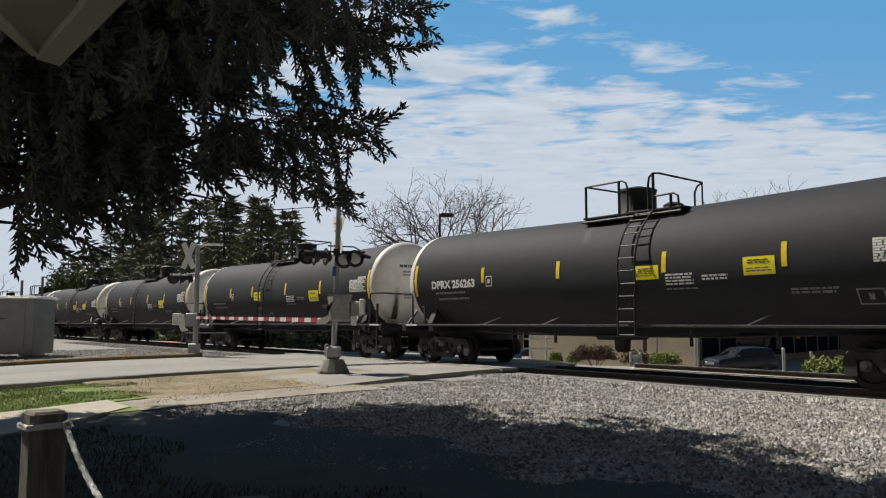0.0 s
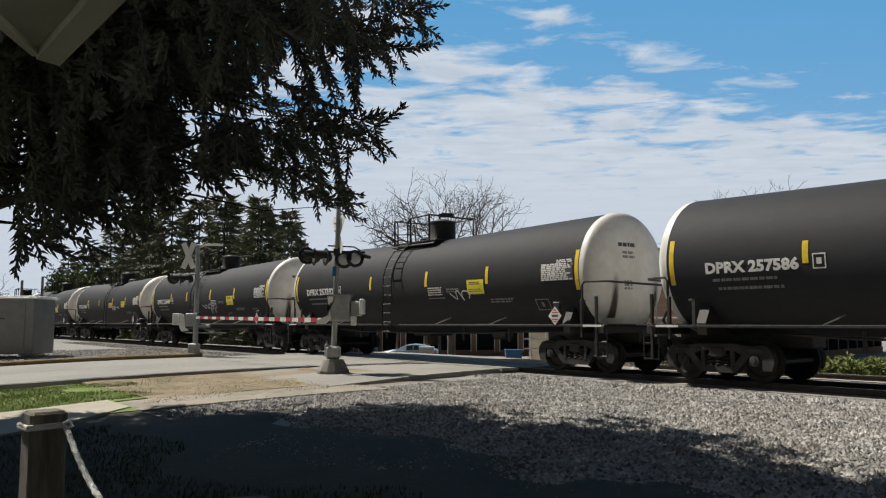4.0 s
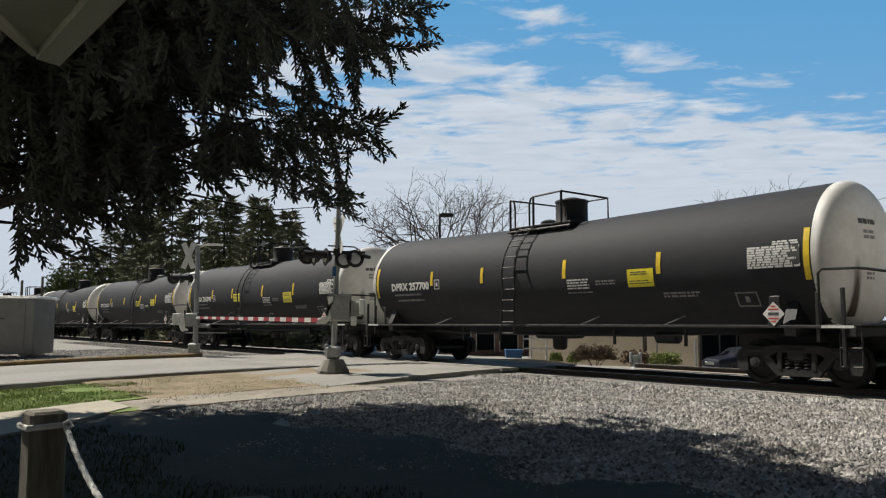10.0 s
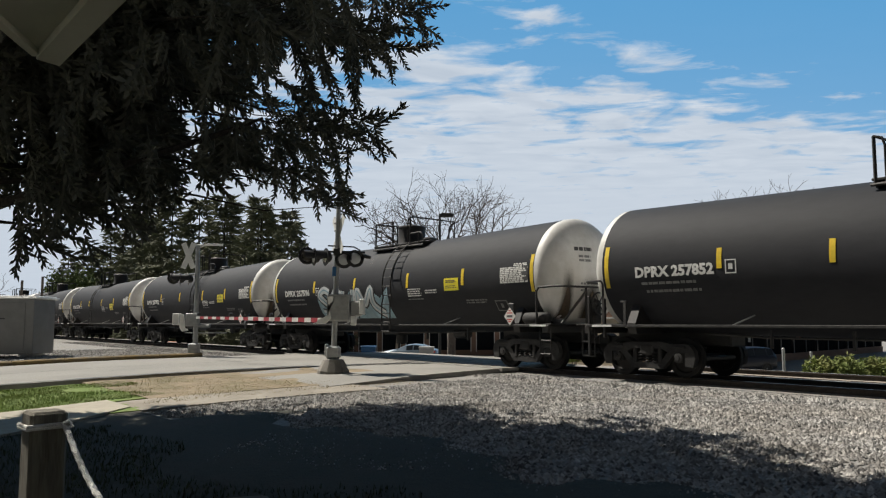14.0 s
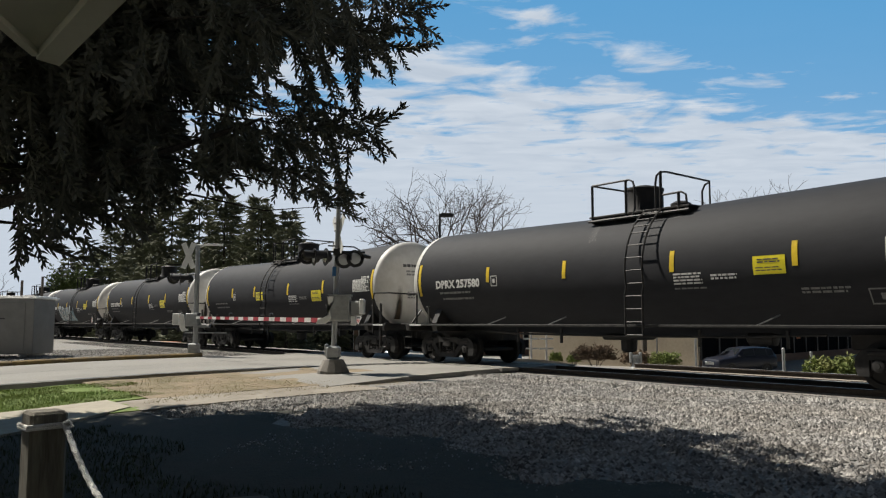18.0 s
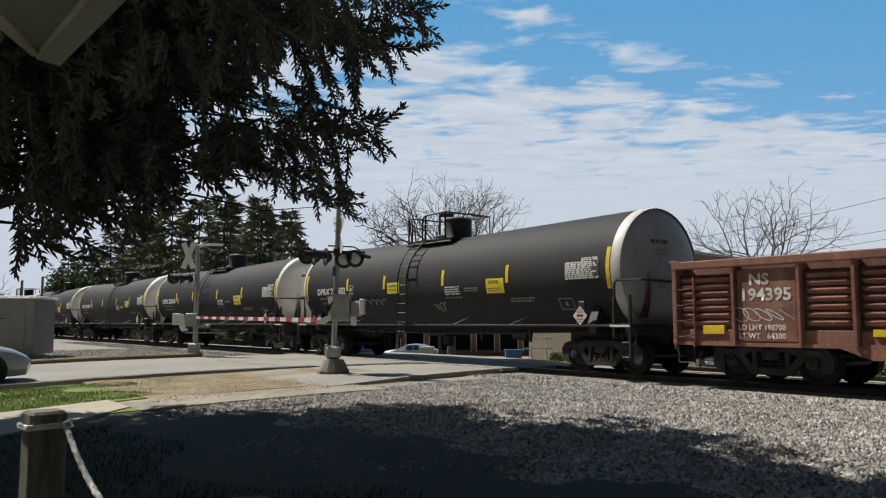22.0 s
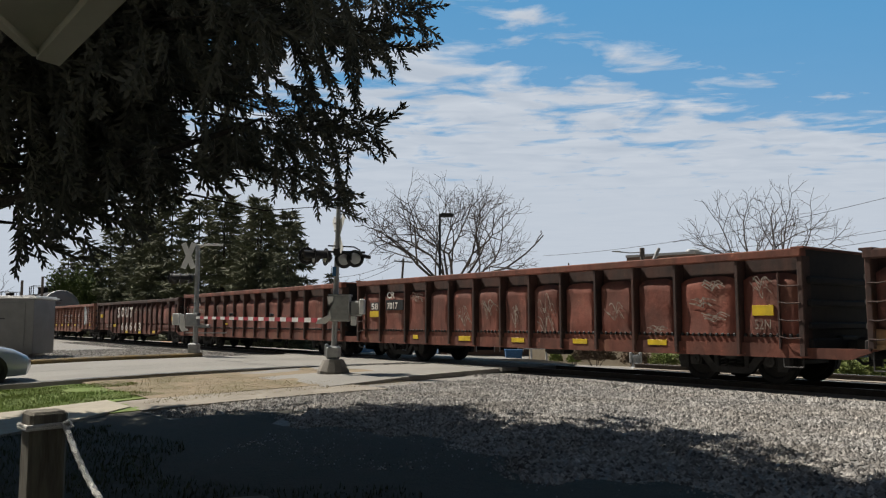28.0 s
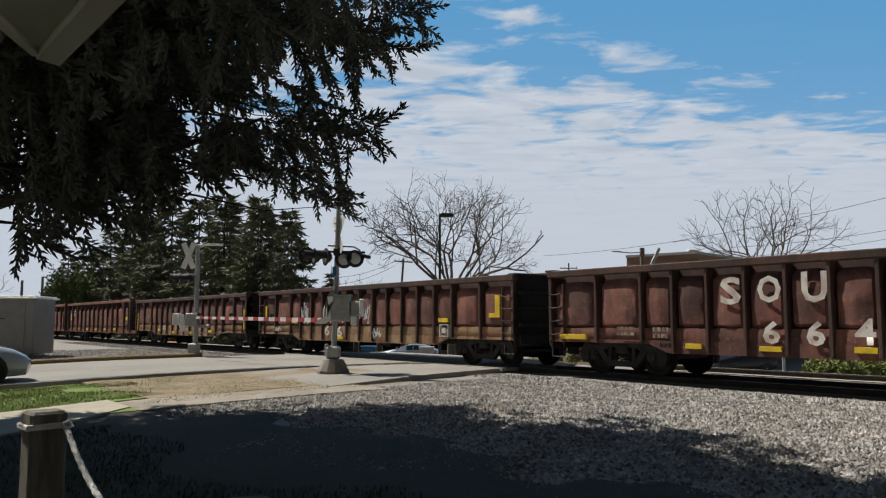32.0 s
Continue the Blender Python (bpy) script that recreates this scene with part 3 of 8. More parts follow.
def side_frame_data():
    """The cast truck side: an arched top member, a dipped lower member, window columns and jaws over the journals."""
    m = Mesh()
    top = [(-1.27, 0.26), (-1.33, 0.46), (-1.3, 0.62), (-1.2, 0.74), (-1.02, 0.79), (-0.75, 0.76), (-0.45, 0.81), (0.45, 0.81), (0.75, 0.76), (1.02, 0.79), (1.2, 0.74), (1.3, 0.62), (1.33, 0.46), (1.27, 0.26)]
    under = [(1.06, 0.26), (1.06, 0.57), (0.76, 0.57), (0.70, 0.52), (0.42, 0.66), (-0.42, 0.66), (-0.70, 0.52), (-0.76, 0.57), (-1.06, 0.57), (-1.06, 0.26)]
    m.prism(top + under, 0.93, 1.08)
    m.prism([(-0.8, 0.58), (-0.44, 0.19), (0.44, 0.19), (0.8, 0.58), (0.62, 0.62), (0.36, 0.33), (-0.36, 0.33), (-0.62, 0.62)], 0.94, 1.07)
    for x in (-0.36, 0.36):
        m.box(x - 0.055, x + 0.055, 0.93, 1.085, 0.3, 0.72, 0.02)
    for x in (-0.889, 0.889):
        m.box(x - 0.15, x - 0.1, 0.95, 1.06, 0.34, 0.62, 0.01)
        m.box(x + 0.1, x + 0.15, 0.95, 1.06, 0.34, 0.62, 0.01)
        m.box(x - 0.2, x + 0.2, 0.95, 1.1, 0.66, 0.74, 0.02)
    return m.data("side_frame", M_CAST, False)


SIDE_FRAME = side_frame_data()
JOURNAL = Mesh().lathe([(0.9, 0.1), (1.05, 0.12), (1.09, 0.12), (1.1, 0.1), (1.1, 0.05), (1.125, 0.045), (1.125, 0.0)], (0, 0, 0), (0, 1, 0), 14, cap=False).data("journal_box", M_CAST, True)


def spring_data():
    m = Mesh()
    for x in (-0.2, 0.0, 0.2):
        pts = [(x + 0.075 * math.cos(a), 1.0 + 0.075 * math.sin(a), 0.34 + 0.27 * a / (2 * math.pi * 4)) for a in [2 * math.pi * 4 * i / 40 for i in range(41)]]
        m.tube(pts, 0.016, 5)
    return m.data("spring", M_CAST, True)


SPRING = spring_data()
AXLE = Mesh().lathe([(-1.0, 0.07), (-0.8, 0.09), (0, 0.08), (0.8, 0.09), (1.0, 0.07)], (0, 0, 0), (0, 1, 0), 12).data("axle", M_WHEEL, True)
BOLSTER = Mesh().box(-0.2, 0.2, -1.1, 1.1, 0.5, 0.76, 0.04).box(-0.35, 0.35, -0.35, 0.35, 0.74, 0.85, 0.03).data("bolster", M_CAST, False)
BRAKE = Mesh().box(-1.3, -1.2, -0.6, 0.6, 0.4, 0.5, 0.02).box(0.26, 0.36, -0.8, 0.8, 0.42, 0.52, 0.02).box(-0.36, -0.26, -0.8, 0.8, 0.42, 0.52, 0.02).box(1.2, 1.3, -0.6, 0.6, 0.4, 0.5, 0.02).data("brake_beam", M_STEEL, False)


def truck(car, x):
    """A two-axle truck under a car: its bolster carries the frames, wheels, axles and springs."""
    b = part("truck_bolster", BOLSTER, M_CAST, car, "dusty cast steel truck", at=pose(x, 0, 0))
    for side in (0, 180):
        part("side_frame", SIDE_FRAME, M_CAST, b, at=pose(0, 0, 0, 0, 0, side))
        part("spring", SPRING, M_CAST, b, at=pose(0, 0, 0, 0, 0, side))
    for ax in (-0.889, 0.889):
        part("axle", AXLE, M_WHEEL, b, at=pose(ax, 0, 0.457))
        for side in (0, 180):
            part("journal_box", JOURNAL, M_CAST, b, at=pose(ax, 0, 0.457, 0, 0, side))
            part("wheel", WHEEL, M_WHEEL, b, at=pose(ax, 0, 0.457, 0, 0, side) @ pose(0, 0.76, 0))
    part("brake_beam", BRAKE, M_STEEL, b)
    return b


COUPLER = Mesh().box(-0.1, 0.62, -0.11, 0.11, 0.7, 0.92, 0.03).box(0.55, 0.92, -0.17, 0.2, 0.66, 0.98, 0.05).box(0.5, 0.7, -0.04, 0.04, 0.4, 0.7, 0.01).data("coupler", M_STEEL, False)


def coupler(car, x):
    part("coupler", COUPLER, M_STEEL, car, at=pose(x, 0, 0, 0, 0, 0 if x > 0 else 180))
    h = Mesh().tube([(0.35, 0.25, 0.75), (0.55, 0.26, 0.5), (0.75, 0.24, 0.45), (0.95, 0.2, 0.6)], 0.03, 6)
    part("air_hose", h, M_RUBBER, car, at=pose(x, 0, 0, 0, 0, 0 if x > 0 else 180))


def tank_shell(rear):
    m = Mesh()
    n = 48
    xs = span(rear, 7.9, 12)
    v = [Vector((x, R_TANK * math.cos(2 * math.pi * k / n), axis_z(x) + R_TANK * math.sin(2 * math.pi * k / n))) for x in xs for k in range(n)]
    m.add(v, [(i * n + k, i * n + (k + 1) % n, i * n + n + (k + 1) % n, i * n + n + k) for i in range(len(xs) - 1) for k in range(n)])
    return m


def head_profile(depth, power):
    """A dished tank end: pairs of the way out and the radius."""
    prof = [(0, R_TANK + 0.004), (0.1, R_TANK + 0.003)]
    for i in range(1, 17):
        a = math.pi / 2 * i / 16
        prof.append((0.1 + depth * math.sin(a), max(0.004, (R_TANK + 0.003) * math.cos(a) ** power)))
    return prof


def tank_head(x, sign, depth, power):
    m = Mesh()
    m.lathe(head_profile(depth, power), (x - sign * 0.05, 0, axis_z(7.9)), (sign, 0, 0), 56, cap=False)
    return m


RUNG = Mesh().tube([(0.25, 0, 0), (-0.25, 0, 0)], 0.016, 5).data("rung", M_STEEL)
BENT_RUNG = Mesh().tube([(0.22, 0, 0), (0.22, 0.07, 0), (0.04, 0.08, -0.02), (-0.22, 0.07, 0), (-0.22, 0, 0)], 0.014, 5).data("rung", M_RUSTDARK)


STREAKS = {}


def streak_material(y0, w, top):
    """An oily streak that thins out to its sides and top, in runs."""
    key = (y0, w, top)
    if key in STREAKS:
        return STREAKS[key]
    m = M_STREAK.copy()
    n, ln = m.node_tree.nodes, m.node_tree.links.new
    tc, sep, noi = n.new("ShaderNodeTexCoord"), n.new("ShaderNodeSeparateXYZ"), n.new("ShaderNodeTexNoise")
    mp = n.new("ShaderNodeMapping")
    mp.inputs["Scale"].default_value = (1, 7, 0.9)
    noi.inputs["Scale"].default_value, noi.inputs["Detail"].default_value = 1.6, 4
    ln(tc.outputs["Object"], sep.inputs[0])
    ln(tc.outputs["Object"], mp.inputs[0])
    ln(mp.outputs[0], noi.inputs["Vector"])

    def calc(op, a, b):
        k = n.new("ShaderNodeMath")
        k.operation = op
        k.use_clamp = op == "MULTIPLY"
        for i, q in enumerate((a, b)):
            if isinstance(q, float):
                k.inputs[i].default_value = q
            else:
                ln(q, k.inputs[i])
        return k.outputs[0]

    side = calc("SUBTRACT", 1.0, calc("DIVIDE", calc("ABSOLUTE", calc("SUBTRACT", sep.outputs[1], float(y0)), 0.0), float(w)))
    down = calc("DIVIDE", calc("SUBTRACT", float(top), sep.outputs[2]), 0.6)
    a = calc("MULTIPLY", calc("MULTIPLY", side, down), calc("MULTIPLY", noi.outputs[0], 3.6))
    ln(a, n["Principled BSDF"].inputs["Alpha"])
    STREAKS[key] = m
    return m


M_RUN = surf("pale_dried_run", (0.2, 0.2, 0.2), (0.3, 0.3, 0.3), 6, None, 1, 0, 0.8, 0, 0.02)
M_RUN.node_tree.nodes["Principled BSDF"].inputs["Alpha"].default_value = 0.2


def tank_car(style):
    """style: rear (end of the shell), depth and power of the ends, dome, ladder, rail, markings and placards."""
    car = thing("tank_car", style["label"], "tank car", "tank cars of the train")
    rear, depth, power = style["rear"], style["depth"], style["power"]
    shell = part("tank_shell", tank_shell(rear), M_TANK, car, "satin black tank", True)
    part("tank_head", tank_head(7.9, 1, depth, power), M_HEAD, car, "white tank end", True)
    hd = part("tank_head", tank_head(rear, -1, depth, power), style.get("head", M_HEAD), car, "pale tank end with an oily streak", True)
    if style.get("head"):
        ring = Mesh().lathe([(0, R_TANK + 0.008), (0.2, R_TANK + 0.006), (0.28, R_TANK - 0.02)], (rear + 0.05, 0, axis_z(7.9)), (-1, 0, 0), 48, cap=False)
        part("end_band", ring, M_HEAD, car, "white painted band", True)
    zc = axis_z(7.9)

    def on_head(y, z, out=0.012):
        r = min(0.999, math.hypot(y, z - zc) / (R_TANK + 0.003))
        return Vector((rear + 0.05 - 0.1 - depth * math.sqrt(1 - r ** (2 / power)) - out, y, z))

    # oily streaks down the end
    for y0, w0, top in style["streaks"]:
        st = Mesh()
        rows = []
        for i in range(12):
            z = zc + top - 0.125 * i * (1.15 + top) / 1.3
            w = w0 * (0.75 + 0.03 * i)
            rows += [on_head(y0 + w * k, max(z, zc - 1.35)) for k in (-1, -0.5, 0, 0.5, 1)]
        st.add(rows, [(5 * i + j, 5 * i + j + 1, 5 * i + j + 6, 5 * i + j + 5) for i in range(11) for j in range(4)])
        part("oil_streak", st, streak_material(y0, w0, zc + top), hd, "brown oily streak")
    bars(hd, 0.62, -0.05, zc + 0.72, 1, 0.17, M_BAR, on_head, "end_marking", 3)
    bars(hd, 0.5, 0.0, zc + 0.5, 2, 0.11, M_DULL, on_head, "end_marking", 5)
    bars(hd, 0.45, 0.1, zc - 0.25, 3, 0.09, M_DULL, on_head, "end_marking", 15)
    # reflectors
    b1, b2, b3, b4 = style["bars"]
    for x, z0, z1 in ((7.72, 2.1, 3.1), (b1, 2.42, 2.86), (b2, 2.4, 2.86), (b3, 2.4, 2.88), (b4, 2.38, 2.88), (rear + 0.14, 2.1, 3.12)):
        part("reflector", patch(x + 0.06, x - 0.06, z0, z1), M_YELLOW, car, "yellow reflective strip")
    # printed panels
    on = lambda x, z: skin(x, z, 0.014)
    for x0, x1, z0, z1 in style["placards"]:
        p = part("placard", patch(x0, x1, z0, z1), M_PLACARD, car, "yellow placard with small print")
        bars(p, x0 - 0.1, x1 + 0.1, z1 - 0.06, 2, 0.055, M_BAR, on, seed=9, gap=0.5)
        bars(p, x0 - 0.06, x1 + 0.06, z0 + 0.15, 2, 0.055, M_BAR, on, seed=19, gap=0.6)
    px = style["panel"]
    p = part("data_panel", patch(px, px - 1.12, 2.36, 2.8), M_BAR, car, "white data table on the tank side")
    bars(p, px, px - 1.12, 2.805, 9, 0.05, M_WHITE, on, seed=2, gap=0.22)
    bars(p, px - 0.55, px - 1.12, 2.9, 2, 0.045, M_WHITE, on, seed=4, gap=0.3)
    grid = Mesh()
    for k in range(8):
        x = px - 0.02 - k * 0.155
        grid.add([on(x, 2.37), on(x - 0.012, 2.37), on(x - 0.012, 2.8), on(x, 2.8)], [(0, 1, 2, 3)])
    part("table_line", grid, M_WHITE, p)
    bars(car, 6.7, 4.95, 2.2, 1, 0.1, M_DULL, on, seed=6)
    bars(car, 6.6, 5.0, 2.02, 1, 0.1, M_DULL, on, seed=7)
    tx = style["print"]
    bars(car, tx, tx - 0.75, 2.36, 4, 0.07, M_WHITE, on, seed=8, gap=0.45)
    bars(car, tx, tx - 0.9, 2.04, 1, 0.06, M_DULL, on, seed=11)
    bars(car, tx - 0.95, tx - 1.65, 2.3, 2, 0.07, M_WHITE if style["rail"] == "open" else M_DULL, on, seed=12)
    bars(car, tx - 2.9, tx - 3.9, 1.95, 2, 0.07, M_DULL, on, seed=13)
    sx = style["stencil"]
    for (x0, x1, z0, z1), t, mt in (((sx, sx - 0.5, 1.6, 1.9), 0.028, M_DULL), ((b1 - 0.14, b1 - 0.4, 2.3, 2.6), 0.024, M_WHITE)):
        fr = Mesh()
        for a0, a1, c0, c1 in ((x0, x1, z0, z0 + t), (x0, x1, z1 - t, z1), (x0, x0 - t, z0, z1), (x1 + t, x1, z0, z1)):
            fr.add([skin(a0, c0, 0.012), skin(a1, c0, 0.012), skin(a1, c1, 0.012), skin(a0, c1, 0.012)], [(0, 1, 2, 3)])
        xm, zm = (x0 + x1) / 2, (z0 + z1) / 2
        fr.add([skin(xm + 0.05, zm - 0.06, 0.012), skin(xm - 0.05, zm - 0.06, 0.012), skin(xm - 0.05, zm + 0.06, 0.012), skin(xm + 0.05, zm + 0.06, 0.012)], [(0, 1, 2, 3)])
        part("stencil_frame", fr, mt, car)
    # hazard placard on its holder
    y, hx = 1.68, style["hazard"]
    h = part("placard_holder", Mesh().box(hx - 0.14, hx + 0.14, y - 0.05, y, 1.2, 1.6, 0.01).box(hx - 0.12, hx + 0.12, y - 0.1, y - 0.03, 1.55, 1.8, 0.02), M_STEEL, car)
    dia = Mesh().prism([(hx, 1.2), (hx + 0.23, 1.44), (hx, 1.68), (hx - 0.23, 1.44)], y + 0.002, y + 0.012)
    part("hazard_placard", dia, M_WHITE, h, "white and red diamond placard")
    for k in (-0.15, -0.09, 0.09, 0.15):
        w = 0.2 - abs(k)
        part("placard_stripe", Mesh().box(hx - w, hx + w, y + 0.011, y + 0.016, 1.425 + k, 1.455 + k), M_RED, h, "red placard stripe")
    part("placard_symbol", Mesh().box(hx - 0.11, hx + 0.11, y + 0.011, y + 0.016, 1.41, 1.47), M_BAR, h)
    # side rail, struts, stub sills, saddles and belly fittings
    part("side_rail", Mesh().box(rear - 0.4, 8.3, 1.6, 1.68, 1.16, 1.22, 0.01), M_CAST, car, "narrow side rail")
    part("side_rail", Mesh().box(-8.3, 8.3, -1.68, -1.6, 1.16, 1.22, 0.01), M_CAST, car)
    for x in style["struts"]:
        part("strut", Mesh().tube([(x, 1.66, 1.21), (x - 0.22, skin(x, 1.42).y + 0.06, 1.42)], 0.018, 5), M_GALV, car)
    for sg in (1, -1):
        part("stub_sill", Mesh().box(min(sg * 5.2, sg * 8.45), max(sg * 5.2, sg * 8.45), -0.3, 0.3, 0.72, 1.12, 0.03), M_STEEL, car)
        part("saddle", Mesh().prism([(-1.45, 1.0), (1.45, 1.0), (1.5, 1.25), (1.25, 1.75), (-1.25, 1.75), (-1.5, 1.25)], sg * 7.05 - 0.12, sg * 7.05 + 0.12, "yz"), M_STEEL, car)
        part("end_sill", Mesh().box(sg * 8.3 - 0.12, sg * 8.3 + 0.12, -1.62, 1.62, 1.0, 1.2, 0.02), M_STEEL, car)
        part("end_platform", Mesh().box(min(sg * 7.7, sg * 8.5), max(sg * 7.7, sg * 8.72), -1.6, 1.6, 1.2, 1.235, 0.005), M_STEEL, car)
        rail = Mesh()
        e = 8.55 if sg > 0 else -rear + 0.85
        if style["rail"] == "open":
            rail.tube([(sg * (e - 0.75), 1.62, 1.2), (sg * (e - 0.75), 1.62, 2.1), (sg * (e - 0.68), 1.6, 2.2), (sg * (e - 0.2), 1.58, 2.22), (sg * e, 1.45, 2.22), (sg * e, -1.5, 2.22), (sg * e, -1.6, 2.1), (sg * e, -1.6, 1.2)], 0.03, 6)
            rail.tube([(sg * e, 0.5, 2.22), (sg * e, 0.5, 1.2)], 0.032, 6)
            rail.tube([(sg * e, 0.5, 2.1), (sg * (e - 0.1), 1.35, 1.24)], 0.036, 6)
            part("end_handrail", rail, M_STEEL, car, "black end handrail", True)
            if sg < 0:
                wheel = Mesh()
                ring = [(-e - 0.06, 0.05 + 0.3 * math.cos(a), 1.78 + 0.3 * math.sin(a)) for a in [math.pi * k / 9 for k in range(19)]]
                wheel.tube(ring, 0.025, 6).lathe([(0, 0.1), (0.2, 0.16), (0.3, 0.12)], (-e - 0.02, 0.05, 1.78), (1, 0, 0), 12).box(-e, -e + 0.2, -0.1, 0.2, 1.2, 1.8, 0.03)
                for k in range(3):
                    a = k * math.pi / 3
                    wheel.tube([(-e - 0.06, 0.05 - 0.3 * math.cos(a), 1.78 - 0.3 * math.sin(a)), (-e - 0.06, 0.05 + 0.3 * math.cos(a), 1.78 + 0.3 * math.sin(a))], 0.016, 5)
                part("brake_wheel", wheel, M_STEEL, car, "black hand brake wheel and gear box", True)
                part("air_reservoir", Mesh().lathe([(-0.46, 0.05), (-0.44, 0.13), (-0.38, 0.16), (0.38, 0.16), (0.44, 0.13), (0.46, 0.05)], (rear + 0.1, 1.42, 1.38), (1, 0, 0), 16), M_CAST, car, "dusty grey air reservoir", True)
        else:
            rail.tube([(sg * (e - 0.75), 1.62, 1.2), (sg * (e - 0.75), 1.62, 2.2), (sg * (e - 0.68), 1.62, 2.28), (sg * (e - 0.1), 1.45, 2.28), (sg * e, 1.3, 2.27), (sg * e, -1.45, 2.22), (sg * e, -1.6, 2.1), (sg * e, -1.6, 1.2)], 0.028, 6)
            part("end_handrail", rail, M_STEEL, car, "black end handrail", True)
            for xx, zz in ((e - 0.78, 1.85), (e - 0.3, 1.92)):
                part("grab_post", Mesh().box(sg * xx - 0.035, sg * xx + 0.035, 1.58, 1.65, 0.9 if xx < e - 0.5 else 0.45, zz, 0.01), M_STEEL, car, "black upright grab post")
            part("placard_holder", Mesh().prism([(-0.75, 1.1), (-0.58, 1.33), (-0.75, 1.56), (-0.92, 1.33), (-0.86, 1.33), (-0.75, 1.47), (-0.64, 1.33), (-0.75, 1.19), (-0.86, 1.33), (-0.92, 1.33)], sg * e - 0.02, sg * e + 0.02, "yz"), M_STEEL, car)
        part("grab_post", Mesh().box(sg * 7.1 - 0.045, sg * 7.1 + 0.045, 1.63, 1.68, 1.2, 1.78, 0.01).box(sg * 7.1 - 0.04, sg * 7.1 + 0.13, 1.63, 1.68, 1.73, 1.78, 0.01), M_CAST, car) if sg > 0 else None
        step = Mesh()
        for z in (0.45, 0.8):
            step.tube([(sg * 8.1, 1.6, z), (sg * 8.5, 1.6, z)], 0.018, 5)
        step.tube([(sg * 8.1, 1.6, 0.42), (sg * 8.1, 1.6, 1.1)], 0.018, 5).tube([(sg * 8.5, 1.6, 0.42), (sg * 8.5, 1.6, 1.1)], 0.018, 5)
        part("sill_step", step, M_STEEL, car, "", True)
        part("reporting_strip", Mesh().box(sg * 7.95 - 0.45, sg * 7.95 + 0.15, 1.685, 1.692, 1.165, 1.215), M_WHITE, car, "white stencil strip")
        coupler(car, sg * 8.3)
    part("outlet", Mesh().lathe([(0.5, 0.12), (0.55, 0.2), (0.9, 0.22), (1.05, 0.35), (1.1, 0.35)], (0.6, 0, 0), (0, 0, 1), 16).box(0.1, 1.1, -0.5, 0.5, 0.82, 0.95, 0.04), M_STEEL, car, "bottom outlet and skid")
    pipe = Mesh().tube([(-5, 0.8, 1.02), (-3, 0.85, 0.95), (0, 0.85, 0.93), (4, 0.85, 0.95), (5.4, 0.8, 1.02)], 0.03, 6)
    for x in (-4.2, -2.1, 2.2, 3.9):
        pipe.box(x - 0.03, x + 0.03, 0.82, 0.88, 0.72, 1.1)
    part("brake_pipe", pipe, M_STEEL, car)
    part("brake_cylinder", Mesh().lathe([(-0.4, 0.1), (-0.38, 0.16), (0.2, 0.16), (0.3, 0.05)], (-3.3, 0.4, 0.92), (1, 0, 0), 14), M_STEEL, car, "", True)
    # ladder, walkway, rails and the fittings housing on top
    lx = style["ladder"]
    stiles = []
    for x in (lx, lx - 0.5):
        pts = [(x, 1.78, 0.95), (x, 1.78, 1.9)] + [tuple(skin(x, z, 0.2)) for z in span(2.1, 3.95, 10)]
        stiles.append(part("ladder_stile", Mesh().tube(pts, 0.024, 6), M_STEEL, car, "black ladder stile", True))
    z = 0.98
    while z < 3.95:
        y = 1.78 if z < 2.0 else skin(lx, z, 0.2).y
        part("rung", RUNG, M_STEEL, stiles[0], at=pose(lx - 0.25, y, z))
        z += 0.3 if z < 3.2 else 0.17
    zt = axis_z(0) + R_TANK
    dx, dr = style["dome"], 0.49 if style["rail"] == "open" else 0.45
    wx0, wx1 = style["walk"]
    deck = zt - 0.07
    wk = Mesh()
    for y0, y1 in ((0.56, 0.95), (-0.95, -0.56)):
        wk.box(wx1, wx0, y0, y1, deck - 0.02, deck + 0.03, 0.008)
    for x0, x1 in ((wx0 - 0.3, wx0), (wx1, wx1 + 0.3)):
        wk.box(x0, x1, -0.56, 0.56, deck - 0.02, deck + 0.03, 0.008)
    for x in span(wx1 + 0.1, wx0 - 0.1, 4):
        wk.box(x - 0.03, x + 0.03, -0.93, 0.93, deck - 0.16, deck - 0.02)
    wk.tube([(wx0, 0.97, deck - 0.1), (wx1, 0.97, deck - 0.1)], 0.035, 6)
    part("top_walkway", wk, M_STEEL, car, "black top walkway")
    tr = Mesh()
    hi, lo, y = deck + 0.84, deck - 0.12, 0.93
    if style["rail"] == "open":
        a, b, c, d = 0.95, -0.15, -1.2, -1.7
        tr.tube([(a, y, lo), (a, y, hi)], 0.034, 6).tube([(b, y, lo), (b, y, hi)], 0.034, 6).tube([(c, y, lo), (c, y, hi + 0.06)], 0.036, 6).tube([(d, y, lo), (d, y, deck + 0.33)], 0.036, 6)
        tr.tube([(a, y, hi), (b - 0.1, y, hi), (b - 0.22, y, hi - 0.06), (b - 0.27, y, hi - 0.2), (b - 0.27, y, deck + 0.1), (b - 0.2, y, deck - 0.06), (b, y, deck - 0.1), (a, y, deck - 0.1)], 0.026, 6)
        tr.tube([(a, y, hi), (a, -y, hi), (a, -y, lo)], 0.026, 6)
        tr.tube([(c + 0.15, y, lo), (c + 0.15, y, hi - 0.2), (c + 0.11, y, hi - 0.02), (c, y, hi + 0.06), (c - 0.05, y * 0.8, hi + 0.07), (c - 0.1, -y, hi + 0.02), (c - 0.1, -y, lo)], 0.028, 6)
